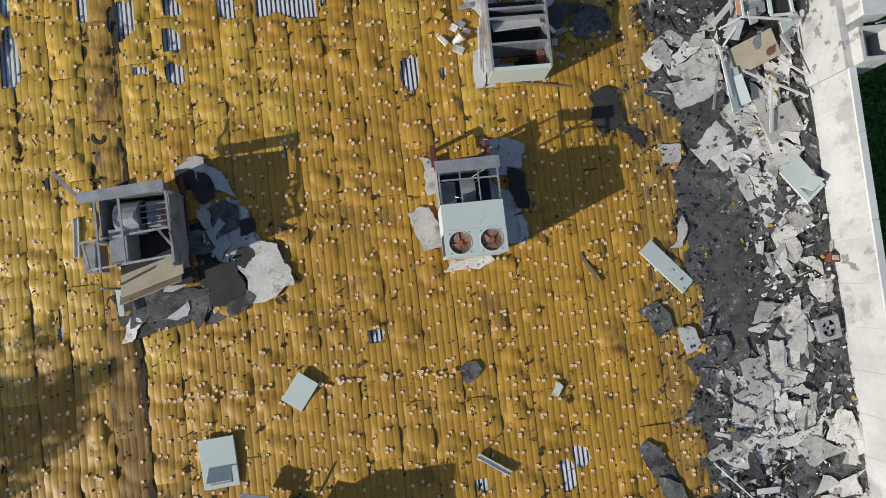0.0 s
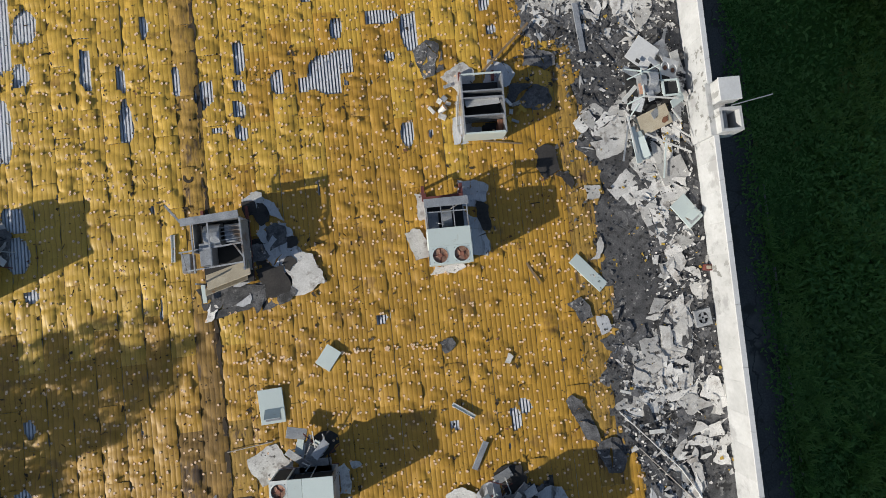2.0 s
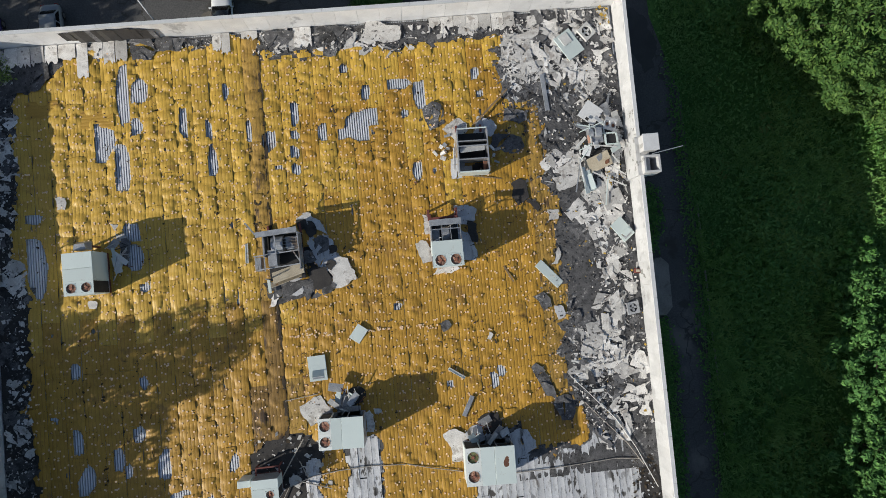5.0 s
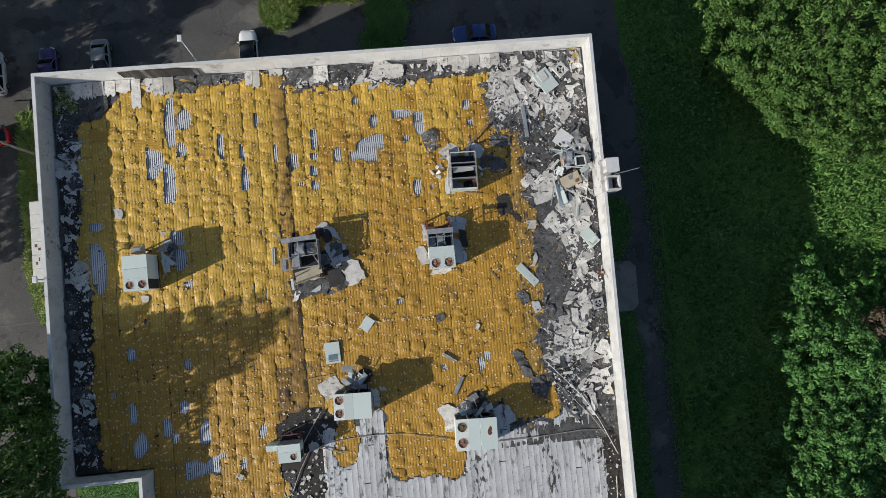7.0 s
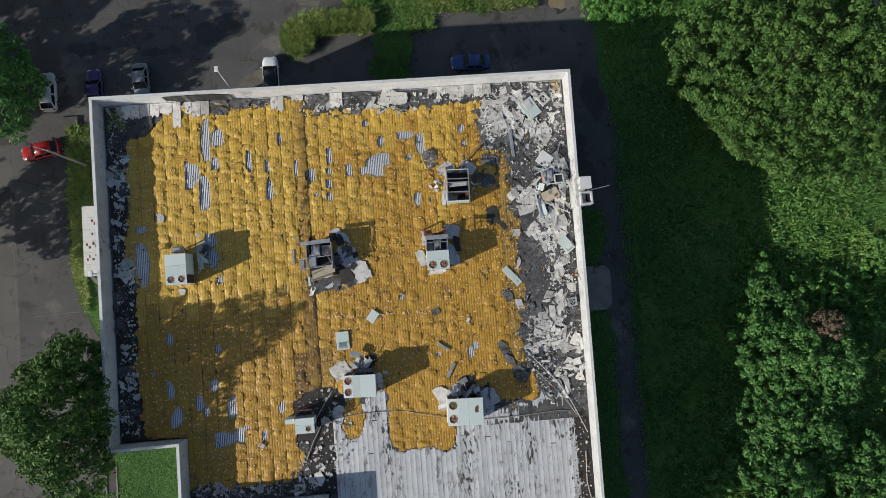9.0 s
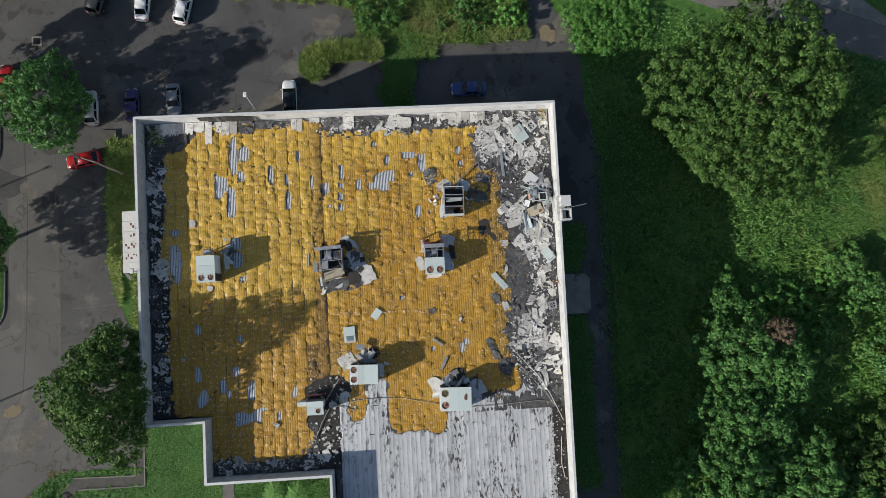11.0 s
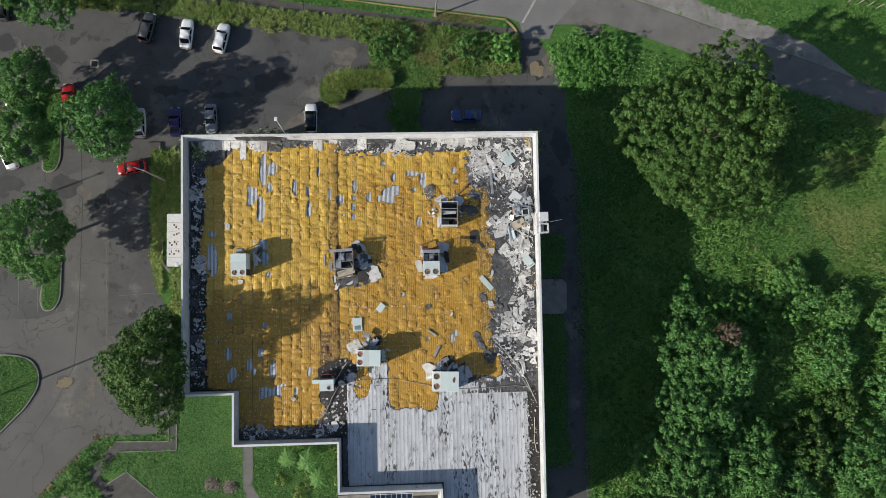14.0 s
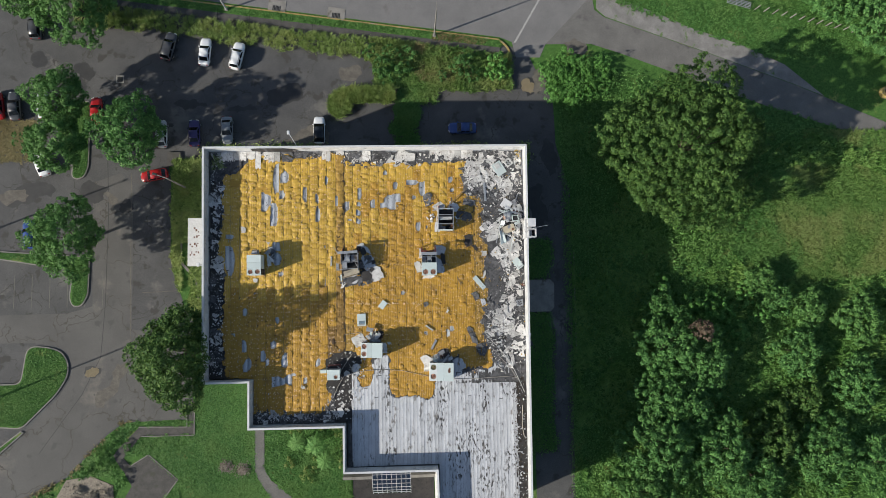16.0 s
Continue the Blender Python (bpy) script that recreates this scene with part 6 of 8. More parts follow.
junk(-5.1, -5.35, 41, (0.8, 0.45), "bent panels and frame strips torn from a rooftop unit")
junk(3.8, -8.35, 42, (0.9, 0.45), "crumpled panels and steel frame pieces by a unit")
junk(-19.3, 5.9, 43, (0.25, 0.9), "dark torn curb flashing and posts beside a unit")


# ---- things on the building ----
pier = thing("chimney", pose(16.0, 9.1, 0), "white concrete twin chimney on the east wall, one flue open", "chimney")
sheet_box("base", pier, M["wall"], -0.16, -1.3, ROOF - 6, 0.75, 1.3, RIM + 0.05, 0.02)
sheet_box("capped_flue", pier, M["wall"], 0.10, 0.20, RIM + 0.05, 1.14, 1.28, RIM + 0.85, 0.03)
sheet_box("cap", pier, M["coping"], 0.07, 0.17, RIM + 0.855, 1.17, 1.31, RIM + 0.91, 0.02)
for a in ((0.15, -1.25, 0.30, -0.05), (1.15, -1.25, 1.3, -0.05), (0.30, -1.25, 1.15, -1.1), (0.30, -0.2, 1.15, -0.05)):
    sheet_box("flue_wall", pier, M["wall"], a[0], a[1], RIM - 1.0, a[2], a[3], RIM + 0.5, 0.01)
sheet_box("flue_bottom", pier, M["inside"], 0.28, -1.12, RIM - 1.0, 1.17, -0.18, RIM - 0.9, 0.0)
bm = bmesh.new()
tube(bm, (0.8, -0.0, RIM + 0.5), (2.9, 0.35, RIM + 0.55), 0.03)
part("rod", bm, M["steel"], pier)

awning = thing("awning", pose(-28.02, 8.4, 7.9), "white box awning on the west wall with worn brown marks", "awning")
for k in range(6):
    y0 = -3.4 + k * 1.135
    sheet_box("panel", awning, M["white_metal"], -3.4, y0, -0.5, -0.0, y0 + 1.12, 0.02 + 0.004 * (k % 2), 0.015)
r = random.Random(3)
for k in (1, 2, 3, 4):
    for j in range(5):
        y0 = -3.25 + k * 1.135 + r.uniform(0, 0.75)
        x0 = -3.1 + 0.27 * j + r.uniform(-0.05, 0.05)
        if k in (1, 2) or j > 1:
            sheet_box("worn_mark", awning, M["rust"], x0, y0, 0.026, x0 + r.uniform(0.12, 0.24), y0 + r.uniform(0.12, 0.34), 0.032, 0.0)


def wall_lamp(x, y, dx, dy, reach, label):
    l = thing("wall_lamp", pose(x, y, RIM + 0.1), label, "lamp", "wall lamps")
    bm = bmesh.new()
    tube(bm, (0, 0, -0.8), (dx * 0.3, dy * 0.3, 0.3), 0.05)
    tube(bm, (dx * 0.3, dy * 0.3, 0.3), (dx * reach, dy * reach, 0.55), 0.045)
    part("arm", bm, M["steel"], l)
    sheet_box("head", l, M["coping"], -0.19, -0.27, 0, 0.19, 0.27, 0.14, 0.05, at=pose(dx * (reach + 0.25), dy * (reach + 0.25), 0.5))


wall_lamp(-15.3, 20.95, -0.55, 0.9, 1.6, "white floodlight on a bent arm at the north wall")
wall_lamp(-27.8, 4.8, -1.0, 0.2, 0.1, "small floodlight on the west parapet")
# torn facing on the inner side of the north parapet
torn_face = tagged(place(new("parapet_damage"), pose(-21.6, 20.6, ROOF)), "blackened strips where the north parapet lost its facing", "wall damage", kind="structure")
r = random.Random(77)
for k in range(17):
    x0 = 0.35 * k
    top = 1.98 - 0.5 * max(0.0, (k - 12) / 5) - r.uniform(0, 0.12)
    low = 0.2 + r.uniform(0, 0.15) + (0.5 if k < 2 else 0)
    sheet_box("torn_strip", torn_face, M[r.choice(("burnt", "burnt", "felt", "burnt", "path_old"))], x0, -0.01 - r.uniform(0.02, 0.05), low, x0 + 0.348, 0.0, top, 0.0)

# glazed bay in the south court, court floor and back wall
court = big_sheet("court_floor", [(-9.3, -31), (3.0, -31), (3.0, -23.2), (-9.3, -23.2)], 0.05, M["burnt"])
tagged(court, "dark littered soil in the south court", "soil", kind="structure")
bay = thing("glazed_bay", pose(-3.1, -23.2, 6.2), "curved white-barred glazed bay with blue-tinted panes", "glazed bay")
R_, W_, COLS = 4.3, 5.2, 8
for i in range(7):
    a0, a1 = radians(90 - i * 9.5), radians(90 - (i + 1) * 9.5)
    p0, p1 = (-R_ * math.cos(a0), R_ * math.sin(a0)), (-R_ * math.cos(a1), R_ * math.sin(a1))
    bar("bar", bay, M["wall"], (-W_ / 2, p0[0], p0[1]), (W_ / 2, p0[0], p0[1]), 0.07, 0.08)
    for k in range(COLS):
        x0, x1 = -W_ / 2 + k * W_ / COLS, -W_ / 2 + (k + 1) * W_ / COLS
        bm = bmesh.new()
        bm.faces.new([bm.verts.new(v) for v in ((x0, p0[0], p0[1]), (x1, p0[0], p0[1]), (x1, p1[0], p1[1]), (x0, p1[0], p1[1]))])
        bmesh.ops.solidify(bm, geom=bm.faces[:], thickness=0.02)
        part("pane", bm, M["skylight"], bay)
    for k in range(COLS + 1):
        x0 = -W_ / 2 + k * W_ / COLS
        bar("bar", bay, M["wall"], (x0, p0[0], p0[1]), (x0, p1[0], p1[1]), 0.06, 0.08)
wall_s = big_sheet("court_wall", [(-10.5, -26.6), (3.1, -26.6), (3.1, -26.2), (-10.5, -26.2)], 3.0, M["concrete"], 3.0)
tagged(wall_s, "low weathered concrete wall round the court", "wall", kind="structure")


# ---- vegetation ----
def leaf_quads(g, centres, size, flat=0.5, droop=0.0, out=None, loose=0.38):
    """A bent leaf at each centre, on a random plane, or facing mostly the way that out gives."""
    n = len(centres)
    normal = g.normal(size=(n, 3))
    if out is None:
        normal[:, 2] = np.abs(normal[:, 2]) + flat
    else:
        normal = out + loose * normal
    normal /= np.linalg.norm(normal, axis=1)[:, None]
    side = np.cross(normal, g.normal(size=(n, 3)))
    side /= np.linalg.norm(side, axis=1)[:, None]
    up = np.cross(normal, side)
    s = (size * g.uniform(0.6, 1.35, n))[:, None]
    tip = up * s
    tip[:, 2] -= droop * s[:, 0]
    wide = side * s * 0.42
    return np.stack([centres - tip * 0.9, centres - wide + up * s * 0.1, centres + tip, centres + wide + up * s * 0.1], 1)


def rosettes(g, c, axis, r, per):
    """Leaves set as a small dome on each clump's centre: their places and the ways that they face."""
    n = len(c) * per
    d = g.normal(size=(n, 3))
    d /= np.linalg.norm(d, axis=1)[:, None]
    d += 0.85 * np.repeat(axis, per, 0)
    d /= np.linalg.norm(d, axis=1)[:, None]
    pts = np.repeat(c, per, 0) + d * (np.repeat(r, per) * g.uniform(0.35, 1.0, n) ** 0.6)[:, None] * (1, 1, 0.75)
    return pts, d


def crown_points(g, cx, cy, cz, rx, ry, rz, clumps, per, clump_r, skirt=1.36):
    """Clumps of leaves over an uneven crown, most on its surface, some within, with gaps."""
    k = np.arange(clumps) + 0.5
    zz = 1 - skirt * k / clumps
    a = k * 2.399963 + g.normal(0, 0.35, clumps)
    zz = np.clip(zz + g.normal(0, 0.04, clumps), 0.96 - skirt, 1.0)
    flat = np.sqrt(1 - np.clip(zz, -1, 1) ** 2)
    way = np.stack([flat * np.cos(a), flat * np.sin(a), zz], 1)
    lobes = 1 + 0.13 * np.sin(way[:, 0] * 5 + cx) + 0.11 * np.sin(way[:, 1] * 6 + cy * 1.7 + 1) + 0.09 * np.sin(way[:, 2] * 7 + cx * 0.3) + 0.10 * (value_noise(way[:, 0] * 4 + cx + 9, way[:, 1] * 4 + cy + 5, 7) - 0.5) * 2
    inner = g.random(clumps) < 0.30
    reach = np.where(inner, g.uniform(0.55, 0.85, clumps), g.uniform(0.88, 1.06, clumps)) * lobes
    c = way * reach[:, None] * (rx, ry, rz) + (cx, cy, cz)
    r = clump_r * g.uniform(0.6, 1.25, clumps)
    axis = way * (1 / rx, 1 / ry, 1 / rz)
    axis = axis / np.linalg.norm(axis, axis=1)[:, None] + (0, 0, 0.6)
    axis /= np.linalg.norm(axis, axis=1)[:, None]
    pts, d = rosettes(g, c, axis, r, per)
    return pts, d, c


def tree(x, y, height, rx, ry, depth, seed, label, leaf="leaf", clumps=260, per=40, size=0.20, clump_r=0.68, lean=(0, 0), group="trees", clear=None, skirt=1.36):
    """Tapered trunk, limbs reaching into the crown, and a crown of leaves in clumps."""
    g = np.random.default_rng(seed)
    t = thing("tree", pose(x, y, 0), label, "tree", group)
    cz = height - depth
    pts, d, c = crown_points(g, lean[0], lean[1], cz, rx, ry, depth, clumps, per, clump_r, skirt)
    keep = pts[:, 2] > 0.4
    if clear:
        keep &= ~((pts[:, 0] + x > clear[0]) & (pts[:, 2] < clear[1]))
    quads("crown", leaf_quads(g, pts[keep], size, out=d[keep]), M[leaf], t)
    bm = bmesh.new()
    r0 = 0.028 * height
    fork = (lean[0] * 0.4, lean[1] * 0.4, cz * 0.55)
    tube(bm, (0, 0, -0.2), fork, r0, r0 * 0.7, 9)
    tube(bm, fork, (lean[0], lean[1], cz + depth * 0.4), r0 * 0.7, r0 * 0.2, 8)
    part("trunk", bm, M["bark"], t)
    for k in g.choice(len(c), 9, replace=False):
        bm = bmesh.new()
        tube(bm, fork, tuple(0.85 * c[k] + 0.15 * np.array(fork)), r0 * 0.35, r0 * 0.08, 6)
        part("limb", bm, M["bark"], t)
    return t


def shrubs(name, spots, leaf, seed, label, size=0.17, base=0.0):
    """Low leafy bushes: domes of leaf clumps, each spot (x, y, radius, height)."""
    g = np.random.default_rng(seed)
    all_q = []
    for x, y, r, h in spots:
        n = max(6, int(10 * r * r))
        pts, d, _ = crown_points(g, x, y, base + 0.35 * h, r, r, 0.65 * h, n, 34, 0.42)
        ok = pts[:, 2] > base + 0.05
        all_q.append(leaf_quads(g, pts[ok], size, out=d[ok]))
    return tagged(quads(name, np.concatenate(all_q), M[leaf]), label, "vegetation", kind="stuff")


def tall_grass(name, x0, y0, x1, y1, clumps, per, reach, low, high, width, leaf, seed, label, keep=None, cover=0.0, base=0.0, wind=(0.25, 0.1)):
    """Tussocks of arching blades, taller and shorter in patches, leaning a little one way."""
    g = np.random.default_rng(seed)
    x, y = g.uniform(x0, x1, clumps), g.uniform(y0, y1, clumps)
    patch = 0.5 * value_noise(x * 0.16, y * 0.16, seed) + 0.3 * value_noise(x * 0.5, y * 0.5, seed + 1) + 0.2 * value_noise(x * 1.3, y * 1.3, seed + 2)
    ok = patch > cover
    if keep is not None:
        ok &= keep(x, y)
    x, y, patch = x[ok], y[ok], patch[ok]
    top = low + (high - low) * np.clip((patch - cover) / (0.8 - cover), 0, 1) ** 1.4
    size = g.uniform(0.6, 1.3, len(x))
    n = len(x) * per
    a = g.uniform(0, 2 * math.pi, n)
    X, Y, T, S = (np.repeat(v, per) for v in (x, y, top, size))
    ln = reach * S * g.uniform(0.35, 1.1, n)
    foot = np.stack([X + g.normal(0, 0.12, n) * S, Y + g.normal(0, 0.12, n) * S, base + T * g.uniform(0.15, 0.6, n)], 1)
    tip = np.stack([foot[:, 0] + ln * (np.cos(a) + wind[0]), foot[:, 1] + ln * (np.sin(a) + wind[1]), base + 0.03 + T * g.uniform(0.45, 1.1, n)], 1)
    w = np.stack([-np.sin(a), np.cos(a), 0.2 * g.normal(size=n)], 1) * (width * g.uniform(0.6, 1.3, n))[:, None]
    ob = quads(name, np.stack([foot - w, foot + w, tip + w * 0.35, tip - w * 0.35], 1), M[leaf])
    return tagged(ob, label, "vegetation", kind="stuff")


def growth(name, x0, y0, x1, y1, n, low, high, size, leaf, seed, label, keep=None, tuft=9, spread=0.5, cover=0.0, base=0.0):
    """Rank growth over a stretch of ground: tufts of leaves or blades of uneven height, with gaps."""
    g = np.random.default_rng(seed)
    x, y = g.uniform(x0, x1, n), g.uniform(y0, y1, n)
    patch = 0.55 * value_noise(x * 0.16, y * 0.16, seed) + 0.3 * value_noise(x * 0.5, y * 0.5, seed + 1) + 0.15 * value_noise(x * 1.3, y * 1.3, seed + 2)
    ok = patch > cover
    if keep is not None:
        ok &= keep(x, y)
    x, y, patch = x[ok], y[ok], patch[ok]
    top = low + (high - low) * np.clip((patch - cover) / (1 - cover), 0, 1) ** 1.6 * 1.6
    pts = np.stack([x, y, top], 1)
    pts = np.repeat(pts, tuft, 0)
    pts[:, :2] += g.normal(size=(len(pts), 2)) * spread
    pts[:, 2] = 0.05 + base + pts[:, 2] * g.uniform(0.35, 1.05, len(pts))
    ob = quads(name, leaf_quads(g, pts, size, 0.9), M[leaf])
    return tagged(ob, label, "vegetation", kind="stuff")


# street and yard trees on the west side
tree(-31.1, -7.2, 17.7, 4.4, 5.7, 6.0, 1, "tall leafy green tree close to the west wall", "leaf_olive", clumps=820, per=40, clump_r=0.72, clear=(-28.25, 12.75))
tree(-49.2, 9.8, 9.5, 4.7, 4.9, 4.0, 2, "round-crowned green tree on a parking island", clumps=430)
tree(-40.6, 25.2, 9.5, 4.6, 4.5, 4.2, 3, "dense green tree beside parked cars", "leaf_dark", clumps=420)
tree(-51.0, 30.4, 8.8, 3.7, 3.5, 3.6, 4, "spreading green tree over the parking lot", clumps=270)
tree(-51.4, 23.6, 8.2, 4.0, 3.5, 3.3, 8, "leafy green tree on a parking island", clumps=290)
tree(-48.9, 44.0, 10.0, 5.4, 5.0, 4.4, 5, "wide green tree at the lot's edge", clumps=460)
tree(-56.6, 46.4, 8.5, 3.4, 3.2, 3.4, 6, "green tree beyond the parking lot", clumps=230)

# the great tree and the wood on the east side
tree(41.9, 21.5, 14.8, 11.0, 10.8, 6.9, 20, "very large olive-green tree with a broad dense crown", "leaf_olive", clumps=2300, per=44, size=0.19, clump_r=0.68, group="wood", skirt=1.75)
for n, (x, y, h, r, leaf) in enumerate(((39.0, -8.0, 10.0, 4.6, "leaf_dark"), (44.2, -10.6, 9.5, 4.2, "leaf_dark"), (37.5, -15.5, 9.0, 3.8, "leaf_dark"), (36.6, -23.0, 10.5, 5.4, "leaf_dark"), (46.0, -24.0, 10.0, 4.6, "leaf_dark"),
                                        (55.0, -22.5, 9.5, 4.4, "leaf_olive"), (60.5, -10.0, 8.0, 3.4, "leaf_dark"), (63.5, -25.0, 9.0, 4.6, "leaf_dark"), (38.6, -2.2, 5.5, 2.4, "leaf_dark"),
                                        (41.5, -17.5, 9.0, 3.6, "leaf_dark"), (61.0, -17.0, 7.5, 2.8, "leaf_olive"), (69.5, -15.0, 8.0, 3.6, "leaf_dark"), (52.0, -28.5, 9.5, 4.4, "leaf_dark"), (71.0, -5.0, 7.0, 3.4, "leaf"), 
                                        (55.5, 1.5, 6.0, 2.4, "leaf"), (63.0, -3.0, 6.0, 2.6, "leaf"), (58.0, -1.5, 5.5, 2.2, "leaf_dark"), (33.5, -30.0, 9.5, 4.6, "leaf"), (72.0, -27.0, 9.0, 4.0, "leaf_dark"), (78.0, 44.0, 9.0, 5.5, "leaf_dark"), (69.0, 49.5, 9.0, 5.0, "leaf_dark"), (85.0, 38.0, 9.0, 5.0, "leaf_dark"))):
    tree(x, y, (0.64 if x < 52 or y > 30 else 0.46) * h, r, r * 1.05, h * (0.29 if x < 52 or y > 30 else 0.22), 40 + n, "leafy green tree in the dense wood east of the building", leaf, clumps=int(13 * r * r), per=38, size=0.21, clump_r=0.64, group="wood")
tree(43.4, -5.7, 7.5, 1.4, 1.4, 1.6, 90, "small tree with reddish dead leaves in the wood", "dry", clumps=46, per=26, size=0.2, clump_r=0.4, group="wood")


def in_wood(x, y):
    edge = 26.6 + 1.6 * value_noise(x * 0 + 3.1, y * 0.25, 8)
    meadow = ((x - 66) / 16.5) ** 2 + ((y - 10.5) / 10.0) ** 2 < 1 + 0.5 * (value_noise(x * 0.2, y * 0.2, 12) - 0.5)
    lane = y > 37.5 - (x - 30) * 0.33
    return (x > edge) & ~meadow & ~lane


growth("undergrowth", 26, -60, 95, 40, 19000, 0.2, 1.8, 0.20, "turf", 60, "dense dark green undergrowth of shrubs and creepers", in_wood, 8, 0.5, 0.12)


def grassy_slope(x, y):
    return in_wood(x, y) & (((value_noise(x * 0.11, y * 0.11, 33) > 0.34) & (x > 40)) | ((x > 37.5) & (x < 54) & (y > -2) & (y < 10)) | ((x > 51) & (y > -21) & (y < -6)))


tall_grass("undergrowth_grass", 38, -60, 95, 34, 19000, 16, 0.42, 0.3, 1.4, 0.06, "slope", 61, "tall olive-green grass among the undergrowth", grassy_slope, 0.12, wind=(0.06, 0.02))
tall_grass("undergrowth_grass", 25.5, -50, 41, 30, 6500, 14, 0.5, 0.2, 0.9, 0.06, "slope", 89, "rough olive-brown grass between the lane and the wood", lambda x, y: value_noise(x * 0.22, y * 0.22, 33) > 0.36, 0.15, wind=(0.06, 0.02))
tall_grass("meadow_grass", 46, -3, 92, 26, 15000, 14, 0.55, 0.12, 0.75, 0.05, "meadow", 62, "uneven sunlit meadow grass", lambda x, y: ~in_wood(x, y), 0.12, wind=(0.08, 0.04))
tall_grass("meadow_grass", 44, -3, 64, 20, 5200, 14, 0.5, 0.3, 1.0, 0.055, "turf", 88, "fresh green grass on the near side of the meadow", lambda x, y: ~in_wood(x, y) & (x < 52 + 14 * value_noise(x * 0.16, y * 0.16, 31)), 0.15, wind=(0.08, 0.04))
shrubs("slope_shrubs", [(38.2, -2.8, 2.2, 2.8), (39.2, 0.6, 1.8, 2.4), (40.8, -4.9, 1.6, 2.4), (47.3, -2.3, 2.2, 2.8), (49.2, -3.4, 1.5, 2.3), (44.2, -1.8, 1.5, 2.0), (53.0, -0.5, 1.8, 2.2), (55.5, -3.5, 1.6, 2.0), (51.5, -6.5, 1.5, 2.0)], "bright_leaf", 88, "bright green bushes on the overgrown slope", size=0.19)
rs = random.Random(63)
shrubs("creeper_mound", [(27.4 + 5.6 * math.sqrt(f) * math.cos(a), 34.4 + 4.3 * math.sqrt(f) * math.sin(a), rs.uniform(1.0, 1.7), rs.uniform(1.1, 2.2)) for f, a in ((rs.random(), rs.uniform(0, 6.28)) for _ in range(48))],
       "bright_leaf", 63, "bright green creeper-covered mound by the lane", size=0.11)
# weeds between lot and street
KERB_A, KERB_SLOPE = 46.95, -0.127


def kerb_y(x):
    return KERB_A + (x + 27.8) * KERB_SLOPE


def roadside(x, y):
    return (y > kerb_y(x) - 5.5 - 1.3 * value_noise(x * 0.35, y * 0, 15)) & (y < kerb_y(x) - 2.7 - 0.4 * value_noise(x * 0.8, y * 0, 16))


tall_grass("roadside_weeds", -52, 28, 0, 50, 6500, 32, 0.55, 0.4, 1.2, 0.032, "weed", 64, "tall ragged yellow-green weeds along the edge of the parking lot", roadside, 0.1)
tall_grass("bed_grass", -13, 28.5, 17.5, 43.5, 7000, 16, 0.55, 0.2, 1.1, 0.045, "meadow", 65, "grass and weeds of an overgrown planting bed",
           lambda x, y: (x > -5.4) & (x < 16.6) & (y < kerb_y(x) - 2.7) & (y > 32.6 + 1.4 * value_noise(x * 0.4, y * 0, 16) - 2.0 * ((x > -1) & (x < 4.5))), 0.16)
tall_grass("lot_tussocks", -14, 28.0, -2.4, 33.6, 1100, 48, 0.65, 0.6, 1.4, 0.032, "weed", 66, "fluffy pale yellow-green tussocks at the lot's edge",
           lambda x, y: (((x + 10.9) / 1.7) ** 2 + ((y - 30.6) / 2.0) ** 2 < 1) | ((x > -10.6) & (y > 30.9) & (y < 33.2)), 0.02)
tall_grass("lane_strip_grass", -4.0, 21.4, 3.0, 33, 1500, 18, 0.5, 0.15, 0.8, 0.05, "turf", 79, "rough grass strip crossing the lot to the north wall", lambda x, y: np.abs(x + 0.5) < 0.7 + 2.2 * value_noise(x * 0.3, y * 0.45, 26), 0.15)
shrubs("leafy_shrubs", [(-4.2, 36.8, 1.5, 2.4), (-2.6, 38.6, 1.4, 2.4), (-1.0, 36.2, 1.3, 2.2), (-3.6, 34.9, 1.1, 1.8), (0.4, 38.9, 1.2, 2.0), (8.2, 36.6, 1.5, 2.4), (10.3, 35.4, 1.2, 1.8), (-5.9, 39.2, 1.0, 1.6), (9.5, 38.0, 1.0, 1.7), (5.6, 35.0, 0.9, 1.3)],
       "leaf_dark", 82, "green leafy shrubs in the overgrown bed")
shrubs("bright_shrub", [(14.2, 37.3, 1.6, 3.0), (15.2, 35.6, 1.3, 2.4), (13.6, 35.3, 1.1, 2.0)], "bright_leaf", 83, "tall bright green shrub at the street corner", size=0.2)
tall_grass("wall_weeds", -37.0, -2.5, -28.4, 22.0, 2600, 16, 0.5, 0.15, 0.9, 0.05, "weed", 67, "yellowing weeds along the foot of the west wall",
           lambda x, y: (x > np.interp(y, [-2.5, -0.6, 3.2, 7.4, 22.0], [-33.5, -34.6, -36.0, -36.8, -36.9]) + 0.5 * value_noise(x * 0, y * 0.6, 23)) & ~((np.abs(x + 34.6) < 0.5 + 0.4 * value_noise(x * 0, y * 0.5, 24)) & (y < 9)), 0.10)
tall_grass("wall_grass", -33.2, -6.0, -28.3, 21.0, 1500, 16, 0.35, 0.1, 0.4, 0.05, "turf", 84, "green grass at the foot of the west wall", lambda x, y: x > -30.8, 0.05)
growth("wall_weeds", -38.0, 21.3, 19.0, 24.0, 1500, 0.1, 0.7, 0.2, "weed", 68, "weeds along the foot of the north wall", lambda x, y: value_noise(x * 0.2, y * 0, 18) > 0.42, 8, 0.4)
